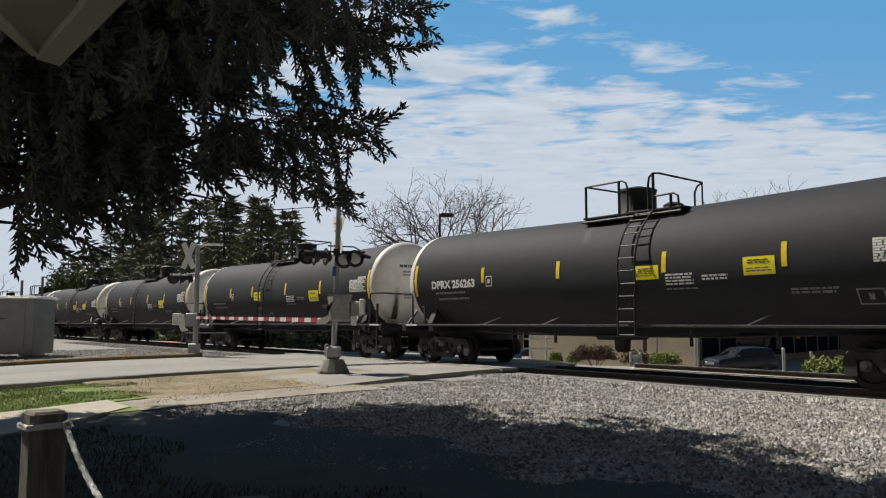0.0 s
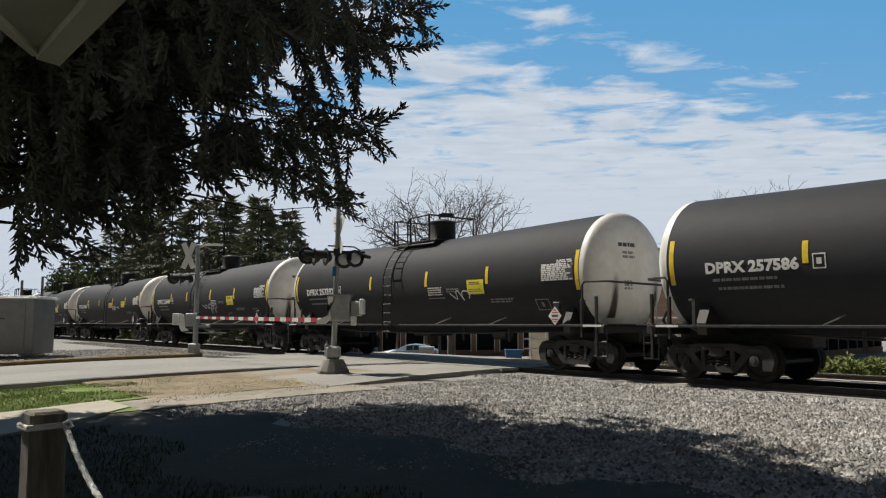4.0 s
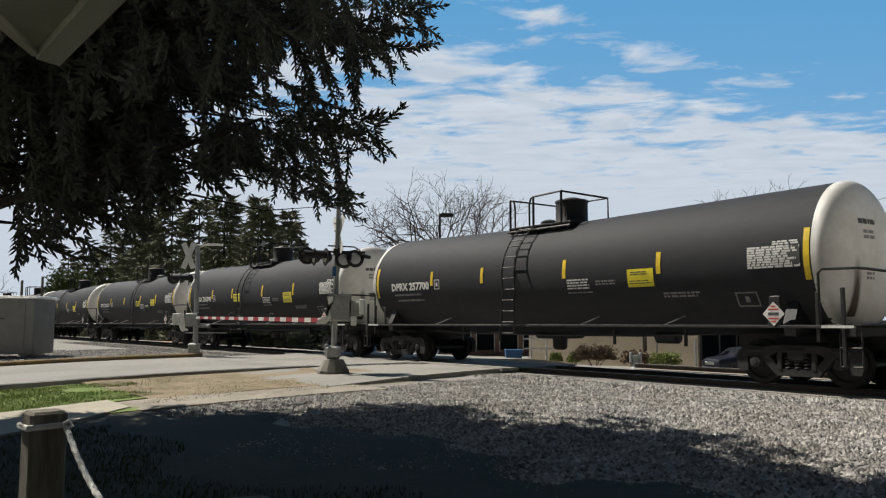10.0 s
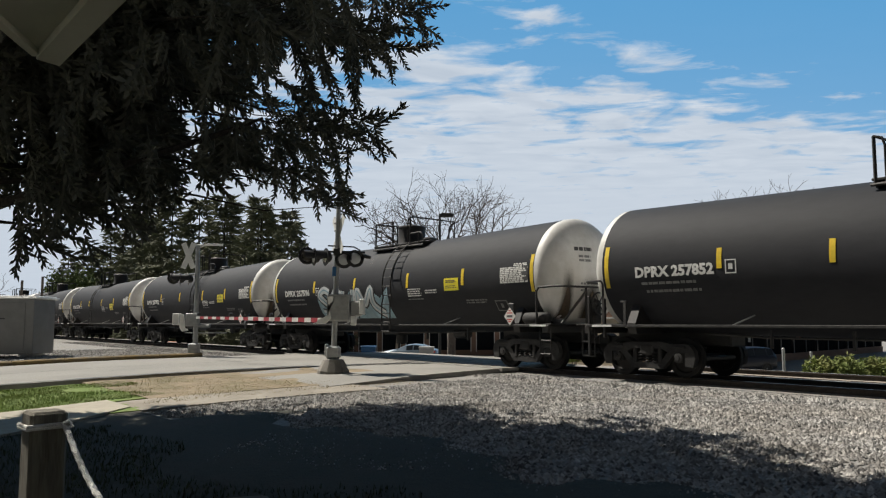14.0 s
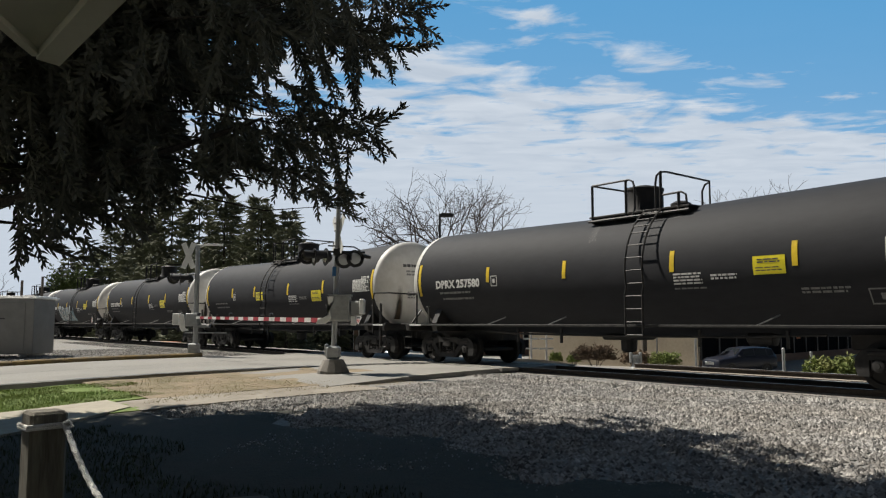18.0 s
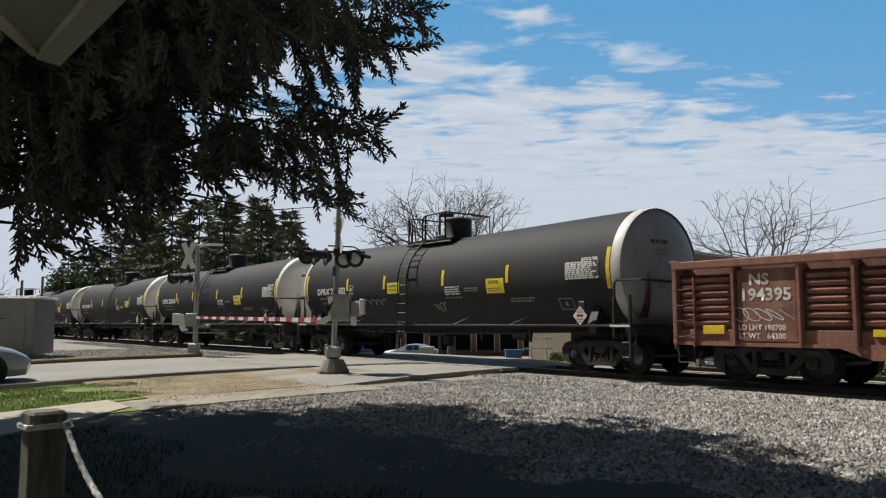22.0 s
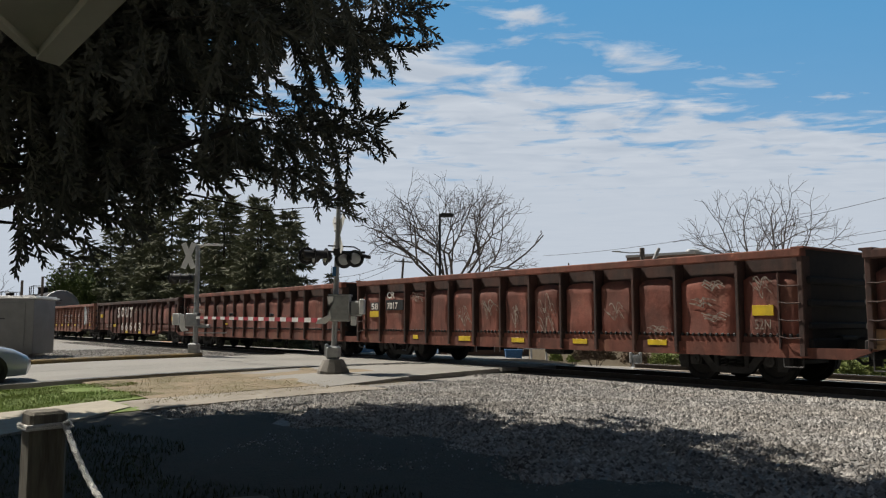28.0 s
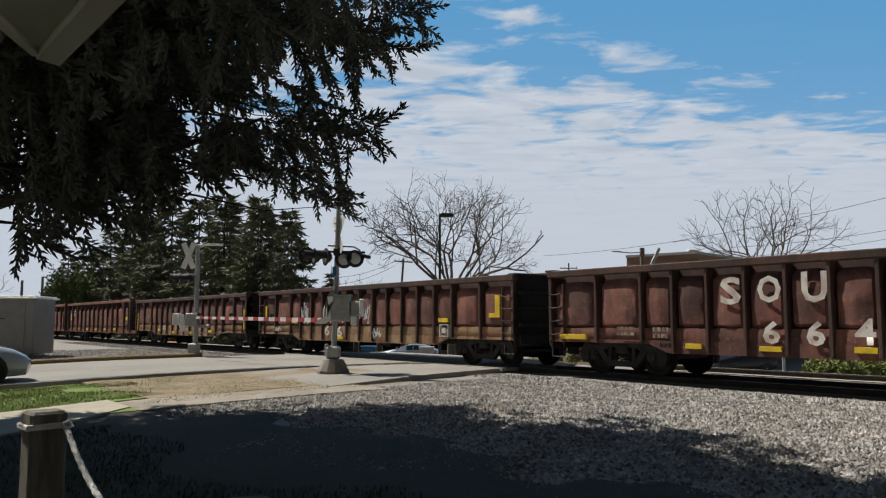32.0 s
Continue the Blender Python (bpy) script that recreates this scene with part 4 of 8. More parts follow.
        tr.tube([(c - 0.1, -y, hi), (c - 0.04, -y + 0.12, hi - 0.08), (c, -y + 0.18, hi - 0.25), (c, -y + 0.18, lo)], 0.026, 6)
        tr.tube([(c, y, deck + 0.33), (d - 0.08, y, deck + 0.34), (d - 0.2, y, deck + 0.27), (d - 0.24, y, lo)], 0.026, 6)
    else:
        a, b, c = 1.63, 0.68, -0.4
        tr.tube([(a, y, lo), (a, y, hi)], 0.034, 6).tube([(b, y, lo), (b, y, hi)], 0.036, 6).tube([(c, y, lo), (c, y, hi + 0.03)], 0.036, 6)
        tr.tube([(a, y, hi), (a - 0.05, -y, hi), (c - 0.05, -y, hi), (c - 0.05, -y, lo)], 0.026, 6)
        tr.tube([(a - 0.2, y, lo), (a - 0.2, y, hi - 0.2), (a - 0.15, y, hi - 0.05), (a, y, hi)], 0.026, 6)
        tr.tube([(b + 0.16, y, lo), (b + 0.16, y, hi - 0.2), (b + 0.1, y, hi - 0.04), (b, y, hi), (c, y, hi + 0.03), (c - 0.05, -y, hi)], 0.028, 6)
        tr.tube([(a - 0.05, -y, lo), (a - 0.05, -y, hi)], 0.026, 6)
    part("top_handrail", tr, M_STEEL, car, "black top handrail", True)
    dm = Mesh().lathe([(-0.12, dr + 0.03), (0.04, dr + 0.03), (0.08, dr), (0.58, dr), (0.6, dr + 0.02), (0.65, dr + 0.02), (0.68, dr - 0.02), (0.69, 0.25), (0.74, 0.2), (0.74, 0.0)], (dx, 0, zt), (0, 0, 1), 28)
    part("fittings_housing", dm, M_STEEL, car, "round black fittings housing", True)
    vx = dx - 1.15 if style["rail"] == "open" else dx + 0.85
    part("valve_cover", Mesh().lathe([(-0.05, 0.25), (0.14, 0.25), (0.2, 0.15), (0.22, 0.02)], (vx, 0.05, zt), (0, 0, 1), 16).box(vx - 0.4, vx + 0.25, -0.2, 0.3, zt, zt + 0.07, 0.02), M_STEEL, car, "", True)
    if style["rail"] == "open":
        # pale runs of spilled product below the deck
        for k, (x, w, zl) in enumerate(((0.75, 0.14, 3.3), (-1.6, 0.12, 3.7))):
            m = Mesh()
            v = []
            for i in range(9):
                f = i / 8
                z = 3.98 - (3.98 - zl) * f
                v += [skin(x - 0.1 * f - w * (0.5 + 0.5 * f), z, 0.006), skin(x - 0.1 * f + w * (0.5 + 0.2 * f), z, 0.006)]
            m.add(v, [(2 * i, 2 * i + 1, 2 * i + 3, 2 * i + 2) for i in range(8)])
            part("dried_run", m, M_RUN, shell, "thin pale dried run")
    truck(car, 6.95)
    truck(car, -6.95)
    return car


A_TOP = dict(rear=-7.64, depth=0.44, power=0.82, dome=0.08, ladder=1.1, walk=(1.7, -0.75), rail="hoop", bars=(4.62, 2.2, -1.07, -4.02), panel=-6.25, print=-1.17, stencil=-5.85, hazard=-6.85, struts=(4.3, -1.7, -4.2),
             streaks=((0.75, 0.14, 0.0), (-0.9, 0.16, -0.1)))
B_TOP = dict(rear=-7.9, depth=0.6, power=1.0, dome=0.02, ladder=-0.75, walk=(1.05, -2.0), rail="open", bars=(4.4, 1.4, -1.92, -4.8), panel=-6.5, print=-1.95, stencil=-6.1, hazard=-7.02, struts=(4.3, 1.9, -4.0),
             streaks=((0.85, 0.2, 0.15), (0.0, 0.42, 0.0)))
STYLES = {
    "ladder_left": dict(A_TOP, label="black tank car with white ends, a side ladder and top rails", placards=[(-3.12, -3.87, 2.1, 2.52)]),
    "two_placards": dict(A_TOP, label="black tank car with white ends and two yellow placards", placards=[(-3.12, -3.87, 2.1, 2.52), (2.0, 1.3, 2.24, 2.6)]),
    "dome_left": dict(B_TOP, label="black tank car with white ends and a housing over the ladder", placards=[(-3.9, -4.6, 2.24, 2.62)]),
    "dome_left_two": dict(B_TOP, label="black tank car with white ends, rails and yellow placards", placards=[(-3.9, -4.6, 2.24, 2.62), (-1.09, -1.77, 2.26, 2.58)]),
    "grey_end": dict(A_TOP, rear=-7.8, label="black tank car with a grey end and white band", placards=[(-3.12, -3.87, 2.1, 2.52), (2.0, 1.3, 2.24, 2.6)], head=M_HEADGREY),
}
BUILT = {k: tank_car(s) for k, s in STYLES.items()}
USED = set()


def place_thing(ob, used):
    """The first use takes the thing itself, later ones a copy."""
    if ob.name in used:
        return copy_thing(ob, Matrix())
    used.add(ob.name)
    return ob


TRAIN = []      # pairs of a car and its place in the train


def add_tank(index, kind, number):
    car = place_thing(BUILT[kind], USED)
    if number:
        text_on_tank(car, "DPRX " + number, 6.85, 4.75, 2.3, 0.26, M_WHITE, "car_number", "white car number")
    TRAIN.append((car, 13.05 - ROUND_CAR * index))
    return car


for i, kind in ((-8, "ladder_left"), (-7, "two_placards"), (-6, "dome_left"), (-5, "ladder_left"), (-4, "two_placards"), (-3, "dome_left_two"), (-2, "ladder_left"), (-1, "two_placards")):
    add_tank(i, kind, None)
CARS = {}
for i, (kind, number) in enumerate([("dome_left_two", "256263"), ("ladder_left", "258444"), ("ladder_left", "257392"), ("ladder_left", "257586"), ("dome_left_two", "256321"), ("two_placards", "256390"),
                                    ("ladder_left", "257700"), ("dome_left", "257792"), ("dome_left", "257596"), ("ladder_left", "257852"), ("two_placards", None), ("dome_left", "257580"), ("ladder_left", "258145"), ("grey_end", "256652")]):
    CARS[number] = add_tank(i, kind, number)


# ---- gondola cars ----
def gondola(style):
    """An open gondola car: floor, sides with ribs and panels, top chord, ends, ladders, trucks."""
    car = thing("gondola_car", style["label"], "gondola car", "gondola cars of the train")
    pal = style["mats"]
    top, yo = style.get("top", 2.6), 1.55
    part("floor", Mesh().box(-8.1, 8.1, -1.45, 1.45, 1.0, 1.1, 0.01), M_RUSTDARK, car)
    part("center_sill", Mesh().box(-8.3, 8.3, -0.35, 0.35, 0.62, 1.0, 0.02), M_STEEL, car)
    ribs = style["ribs"]
    deep = style["deep"]
    for sg in (1, -1):
        part("top_chord", Mesh().box(-8.2, 8.2, min(sg * (yo - 0.1), sg * (yo + 0.12)), max(sg * (yo - 0.1), sg * (yo + 0.12)), top - 0.17, top, 0.02), pal["chord"], car, "rusty top chord")
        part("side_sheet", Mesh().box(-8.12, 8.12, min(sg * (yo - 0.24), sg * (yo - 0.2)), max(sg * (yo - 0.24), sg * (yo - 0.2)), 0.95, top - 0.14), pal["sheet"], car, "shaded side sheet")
        lo = Mesh()
        lo.prism([(-8.12, 0.78), (-deep - 0.55, 0.78), (-deep, 0.58), (deep, 0.58), (deep + 0.55, 0.78), (8.12, 0.78), (8.12, 0.86), (-8.12, 0.86)], sg * (yo - 0.1), sg * (yo + 0.02))
        part("side_sill", lo, pal["low"], car)
        for x in ribs:
            if sg < 0 and abs(x) < 8:
                continue
            zb = 0.62 if abs(x) < deep + 0.1 else 0.8
            w = 0.042 if abs(x) < 8 else 0.06
            rb = Mesh().prism([(x - w, sg * (yo - 0.2)), (x + w, sg * (yo - 0.2)), (x + w, sg * (yo + 0.07)), (x + w * 0.7, sg * (yo + 0.09)), (x - w * 0.7, sg * (yo + 0.09)), (x - w, sg * (yo + 0.07))], zb, top - 0.16, "xy")
            part("rib", rb, pal["rib"], car)
    for a, b in zip(ribs[:-1], ribs[1:]):
        hi, lo_ = max(a, b) - 0.055, min(a, b) + 0.05
        zb = 0.62 if max(abs(a), abs(b)) < deep + 0.2 else 0.84
        style["panel"](car, lo_, hi, zb, yo, pal)
    for sg in (1, -1):
        # End wall, ribs and sill carry the shade between cars as colour.
        e = part("end_wall", Mesh().box(min(sg * 8.1, sg * 8.18), max(sg * 8.1, sg * 8.18), -yo, yo, 0.6, top, 0.01), pal["end"], car, "end wall coloured black for shade")
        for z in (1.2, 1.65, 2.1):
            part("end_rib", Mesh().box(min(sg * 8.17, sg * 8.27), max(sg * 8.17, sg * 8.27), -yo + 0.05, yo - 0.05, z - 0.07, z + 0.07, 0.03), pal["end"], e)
        part("end_sill", Mesh().box(sg * 8.2 - 0.1, sg * 8.2 + 0.1, -1.5, 1.5, 0.66, 0.95, 0.02), M_END, car)
        xr = sg * 7.92
        for z in (0.98, 1.32, 1.66, 2.0):
            part("ladder_rung", BENT_RUNG, M_RUSTDARK, car, "bent ladder rung", at=pose(xr, yo + 0.03, z, 0, 3 * sg, 0))
        for dxs in (-0.24, 0.24):
            part("ladder_stile", Mesh().box(xr + dxs - 0.02, xr + dxs + 0.02, yo, yo + 0.07, 0.75, 2.25, 0.005), pal["rib"], car)
        st = Mesh().tube([(xr + 0.2, yo, 0.8), (xr + 0.2, yo, 0.4), (xr - 0.2, yo, 0.4), (xr - 0.2, yo, 0.8)], 0.02, 5)
        part("sill_step", st, M_STEEL, car, "", True)
        part("corner_cap", Mesh().box(min(sg * 8.0, sg * 8.26), max(sg * 8.0, sg * 8.26), -yo - 0.1, yo + 0.12, top - 0.02, top + 0.03, 0.01), pal["chord"], car)
        coupler(car, sg * 8.15)
    pipe = Mesh().tube([(-5, 0.9, 0.62), (5, 0.9, 0.62)], 0.025, 6).box(-1.2, -0.5, 0.5, 1.0, 0.42, 0.66, 0.06)
    part("brake_gear", pipe, M_STEEL, car)
    truck(car, 6.25)
    truck(car, -6.25)
    return car


def bulged(car, x0, x1, zb, yo, pal):
    """A side panel pushed outward by loads over a dusty lower band."""
    m = Mesh()
    nx, nz = 10, 12
    z0, z1 = 1.13 + 0.05 * noise.noise((x0 * 3, 1, 2)), 2.3 + 0.03 * noise.noise((x0 * 2, 4, 1))
    v = []
    w = x1 - x0
    for i in range(nz + 1):
        for j in range(nx + 1):
            a, b = j / nx, i / nz
            side = 2 * a - 1
            arch = 0.13 * abs(side) ** 5 * smooth01((b - 0.6) / 0.4) - 0.03 * abs(side) ** 3 * (1 - b)
            ex = min(a, 1 - a) * w / 0.05
            ez = min(b * (z1 - z0) / 0.05, (1 - b) * (z1 - z0) / 0.16)
            k = min(1.0, ex) ** 0.5 * min(1.0, ez) ** 0.5
            dent = 0.022 * noise.noise((x0 + a * w * 1.6, b * 2.2, x0)) + 0.012 * noise.noise((x0 + a * w * 4, b * 5, 7))
            bulge = 0.1 * k + 0.035 * math.sin(a * math.pi) * math.sin((0.15 + 0.85 * b) * math.pi) + dent * k
            v.append((x0 + a * w, yo - 0.1 + bulge, z0 + b * (z1 - z0) - arch))
    k = nx + 1
    m.add(v, [(i * k + j, i * k + j + 1, i * k + k + j + 1, i * k + k + j) for i in range(nz) for j in range(nx)])
    part("panel", m, pal["panel"], car, "bulged steel panel", True)
    lowm = Mesh()
    v = []
    for i in range(5):
        b = i / 4
        for j in range(nx + 1):
            a = j / nx
            out = 0.07 * (1 - b) * b * 4 * 0.35 + 0.07 + 0.03 * b
            v.append((x0 + a * w, yo - 0.1 + out + 0.014 * noise.noise((x0 + a * 4, b * 2, 4)), zb + b * (1.14 - zb) + (0.02 * noise.noise((x0 + a * 3, 5, x0)) if i == 4 else 0)))
    lowm.add(v, [(i * k + j, i * k + j + 1, i * k + k + j + 1, i * k + k + j) for i in range(4) for j in range(nx)])
    lowm.add([v[4 * k], v[5 * k - 1], (x1, yo - 0.1, 1.15), (x0, yo - 0.1, 1.15)], [(0, 1, 2, 3)])
    part("lower_band", lowm, pal["low"], car, "dusty tan lower band", True)


def flat_panel(car, x0, x1, zb, yo, pal):
    """A flat side panel with a row of bent lugs near the foot."""
    m = Mesh()
    nx, nz = 9, 9
    w = x1 - x0
    v = []
    for i in range(nz + 1):
        for j in range(nx + 1):
            a, b = j / nx, i / nz
            k = min(1.0, min(a, 1 - a) * w / 0.1) ** 0.5 * min(1.0, (1 - b) * 1.5 / 0.12) ** 0.5
            v.append((x0 + a * w, yo - 0.1 + 0.1 * k + 0.035 * noise.noise((x0 + a * w * 1.5, b * 2, 1)) * min(1.0, k), 1.02 + b * (1.24 - 0.12 * (2 * a - 1) ** 4)))
    k = nx + 1
    m.add(v, [(i * k + j, i * k + j + 1, i * k + k + j + 1, i * k + k + j) for i in range(nz) for j in range(nx)])
    part("panel", m, pal["panel"], car, "dented steel panel", True)
    part("lower_band", Mesh().box(x0, x1, yo - 0.1, yo - 0.01, zb, 1.0, 0.02), pal["low"], car)
    lugs = Mesh()
    n = max(2, int(w / 0.14))
    for i in range(n):
        x = x0 + (i + 0.5) * w / n
        lugs.box(x - 0.03, x + 0.03, yo - 0.02, yo + 0.03, 0.98, 1.05, 0.01)
    part("lug_row", lugs, M_STEEL, car)


def louvred(car, x0, x1, zb, yo, pal):
    """A side panel pressed into deep horizontal ridges."""
    m = Mesh()
    # Gap shade is painted: this sheet takes darker steel than its ridges.
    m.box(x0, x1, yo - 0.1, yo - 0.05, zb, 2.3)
    part("panel", m, M_RUSTDARK, car, "sheet behind the ridges, coloured darker for shade")
    part("lower_band", Mesh().box(x0, x1, yo - 0.06, yo - 0.005, zb, 1.12, 0.015), pal["low"], car)
    if x0 > 5.2 and x1 < 7:
        part("number_plate", Mesh().box(x0 + 0.02, x1 - 0.02, yo - 0.06, yo + 0.029, zb + 0.05, 2.36, 0.01), pal["panel"], car, "flat plate with the car number")
        return
    for i in range(7):
        z = 1.2 + i * 0.155
        r = Mesh()
        a, b = x0 + 0.04, x1 - 0.04
        prof = [(0.0, 0.0), (0.056, 0.05), (0.074, 0.075), (0.07, 0.09), (0.0, 0.125)]
        v = [(x, yo - 0.05 + o * k, z + h) for x, k in ((a, 0.0), (a + 0.07, 1.0), (b - 0.07, 1.0), (b, 0.0)) for o, h in prof]
        n = len(prof)
        r.add(v, [(i2 * n + j, i2 * n + j + 1, i2 * n + n + j + 1, i2 * n + n + j) for i2 in range(3) for j in range(n - 1)])
        part("ridge", r, pal["panel"], car)


RIBS_A = [-8.12, -6.72, -5.4, -4.5, -3.6, -2.72, -1.84, -0.96, -0.08, 0.8, 1.68, 2.57, 3.46, 4.35, 5.22, 6.58, 8.12]
RIBS_B = [-8.15, -6.78, -5.25, -4.08, -2.92, -1.75, -0.58, 0.58, 1.75, 2.92, 4.08, 5.25, 6.74, 8.15]
RIBS_C = [-8.15, -7.35, -6.3, -5.25, -4.2, -3.15, -2.1, -1.05, 0.0, 1.07, 2.13, 3.18, 4.24, 5.3, 6.72, 8.15]
PAL_DARK = dict(chord=M_RUSTDARK, sheet=M_RUSTDARK, low=M_TAN, rib=M_RUSTDARK, panel=M_RUSTPANEL, end=M_END)
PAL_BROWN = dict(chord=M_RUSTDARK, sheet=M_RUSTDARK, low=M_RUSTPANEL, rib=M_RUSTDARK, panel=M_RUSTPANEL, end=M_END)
PAL_RED = dict(chord=M_RUST, sheet=M_RUSTDARK, low=M_RUST, rib=M_RUSTDARK, panel=M_CRRED, end=M_END)
PAL_NS = dict(chord=M_NSRED, sheet=M_NSRED, low=M_NSRED, rib=M_NSRED, panel=M_NSRED, end=M_END)
G_NS = gondola(dict(label="red-brown gondola car with ridged side panels", ribs=RIBS_C, deep=4.0, mats=PAL_NS, panel=louvred))
G_SOU = gondola(dict(label="weathered brown gondola car with bulged side panels", ribs=RIBS_A, deep=4.5, mats=PAL_BROWN, panel=bulged))
G_CR = gondola(dict(label="faded brick-red gondola car with flat dented panels", ribs=RIBS_B, deep=9.0, top=2.72, mats=PAL_RED, panel=flat_panel))
G_TAN = gondola(dict(label="dark gondola car with bulged panels and dusty tan lower bands", ribs=RIBS_A, deep=4.5, mats=PAL_DARK, panel=bulged))

GOND = []
for i, base in enumerate((G_NS, G_SOU, G_CR, G_CR, G_TAN, G_TAN, G_SOU, G_TAN, G_CR)):
    g = place_thing(base, USED)
    GOND.append(g)
    TRAIN.append((g, [-240.02, -257.3, -274.6, -292.05, -309.6, -327.3, -345.0, -362.6, -380.2][i]))


# ---- sky: a sheet of broken cloud that drifts ----
def cloud_layer():
    m = bpy.data.materials.new("broken_cloud")
    m.use_nodes = True
    n, ln = m.node_tree.nodes, m.node_tree.links.new
    n.remove(n["Principled BSDF"])
    out = n["Material Output"]
    tc = n.new("ShaderNodeTexCoord")

    def tex(scale, detail, rough, stretch, rot=0.0, dist=0.0):
        mp = n.new("ShaderNodeMapping")
        mp.inputs["Scale"].default_value = stretch
        mp.inputs["Rotation"].default_value = (0, 0, radians(rot))
        ln(tc.outputs["Object"], mp.inputs[0])
        t = n.new("ShaderNodeTexNoise")
        t.inputs["Scale"].default_value, t.inputs["Detail"].default_value = scale, detail
        t.inputs["Roughness"].default_value, t.inputs["Distortion"].default_value = rough, dist
        ln(mp.outputs[0], t.inputs["Vector"])
        return t.outputs[0]

    def mix(op, a, b):
        k = n.new("ShaderNodeMath")
        k.operation = op
        for i, x in enumerate((a, b)):
            if isinstance(x, float):
                k.inputs[i].default_value = x
            else:
                ln(x, k.inputs[i])
        return k.outputs[0]

    puffs = tex(0.0082, 6.0, 0.58, (1.0, 1.1, 1), 12, 0.5)
    ripple = tex(0.021, 4.0, 0.5, (0.6, 1.3, 1), 14, 0.6)
    broad = tex(0.0022, 4.0, 0.5, (1, 1, 1))
    sep = n.new("ShaderNodeSeparateXYZ")
    ln(tc.outputs["Object"], sep.inputs[0])
    # clear towards the right and overhead, closed towards the horizon
    far = n.new("ShaderNodeMapRange")
    far.inputs[1].default_value, far.inputs[2].default_value = 850.0, 2300.0
    far.inputs[3].default_value, far.inputs[4].default_value = -0.02, 0.26
    ln(sep.outputs[1], far.inputs[0])
    side = n.new("ShaderNodeMapRange")
    side.inputs[1].default_value, side.inputs[2].default_value = -190.0, 260.0
    side.inputs[3].default_value, side.inputs[4].default_value = 0.035, -0.2
    ln(mix("SUBTRACT", sep.outputs[0], mix("MULTIPLY", mix("SUBTRACT", sep.outputs[1], 713.0), 1.3)), side.inputs[0])
    dens = mix("ADD", mix("ADD", mix("ADD", mix("ADD", mix("MULTIPLY", puffs, 0.85), mix("MULTIPLY", ripple, 0.3)), mix("MULTIPLY", broad, 0.3)), far.outputs[0]), side.outputs[0])
    ramp = n.new("ShaderNodeValToRGB")
    ramp.color_ramp.elements[0].position, ramp.color_ramp.elements[1].position = 0.65, 0.8
    ramp.color_ramp.elements[0].color, ramp.color_ramp.elements[1].color = (0.02, 0.02, 0.02, 1), (0.97, 0.97, 0.97, 1)
    ln(dens, ramp.inputs[0])
    em = n.new("ShaderNodeEmission")
    shade = n.new("ShaderNodeValToRGB")
    shade.color_ramp.elements[0].position, shade.color_ramp.elements[1].position = 0.3, 0.7
    shade.color_ramp.elements[0].color, shade.color_ramp.elements[1].color = (0.47, 0.53, 0.61, 1), (0.7, 0.735, 0.78, 1)
    calm = n.new("ShaderNodeMapRange")
    calm.inputs[1].default_value, calm.inputs[2].default_value = 750.0, 1900.0
    calm.inputs[3].default_value, calm.inputs[4].default_value = 1.0, 0.12
    ln(sep.outputs[1], calm.inputs[0])
    ln(mix("ADD", mix("MULTIPLY", mix("SUBTRACT", tex(0.012, 5.0, 0.55, (0.7, 1.2, 1), 10, 0.6), 0.5), calm.outputs[0]), 0.5), shade.inputs[0])
    em.inputs[1].default_value = 0.87
    # clear air between the puffs, paler towards the horizon
    air = n.new("ShaderNodeValToRGB")
    air.color_ramp.elements[0].color, air.color_ramp.elements[1].color = (0.095, 0.33, 0.61, 1), (0.4, 0.565, 0.725, 1)
    deep_ = n.new("ShaderNodeMapRange")
    deep_.inputs[1].default_value, deep_.inputs[2].default_value = 600.0, 2600.0
    ln(sep.outputs[1], deep_.inputs[0])
    ln(deep_.outputs[0], air.inputs[0])
    mx = n.new("ShaderNodeMix")
    mx.data_type = "RGBA"
    ln(ramp.outputs[0], mx.inputs[0])
    ln(air.outputs[0], mx.inputs[6])
    ln(shade.outputs[0], mx.inputs[7])
    ln(mx.outputs[2], em.inputs[0])
    ln(em.outputs[0], out.inputs[0])
    g = Mesh()
    g.add([(-900, 300, 0), (900, 300, 0), (4000, 4850, 0), (-4000, 4850, 0), (4000, 4852, -320), (-4000, 4852, -320)], [(0, 1, 2, 3), (3, 2, 4, 5)])
    return single("cloud_layer", g, m, "blue sky with thin broken white cloud", "sky", kind="structure", at=pose(0, 0, 300))


CLOUDS = cloud_layer()


# ---- level crossing signals ----
def flasher(parent, x, z, y, facing, group="flashing_lamp"):
    """A round lamp: black backing disc, hood and lens. facing is the turn about the upright."""
    at = pose(x, y, z, 0, 0, facing)
    b = part(group, Mesh().lathe([(-0.012, 0.235), (0.012, 0.235)], (0, 0, 0), (0, -1, 0), 24).lathe([(-0.16, 0.08), (-0.1, 0.15), (0.0, 0.16)], (0, 0, 0), (0, -1, 0), 16), M_BLACKP, parent, "black lamp disc", at=at)
    part("lens", Mesh().lathe([(0.015, 0.15), (0.03, 0.145), (0.04, 0.08), (0.045, 0.01)], (0, 0, 0), (0, -1, 0), 20), M_LAMPGLASS, b, "dull silvery lens", True)
    hood = Mesh()
    pts = [math.pi * (-0.1 + 1.2 * i / 12) for i in range(13)]
    v = [(0.17 * math.cos(a), -d, 0.17 * math.sin(a)) for d in (0.012, 0.3) for a in pts]
    hood.add(v, [(i, i + 1, i + 14, i + 13) for i in range(12)])
    part("hood", hood, M_BLACKP, b)
    return b


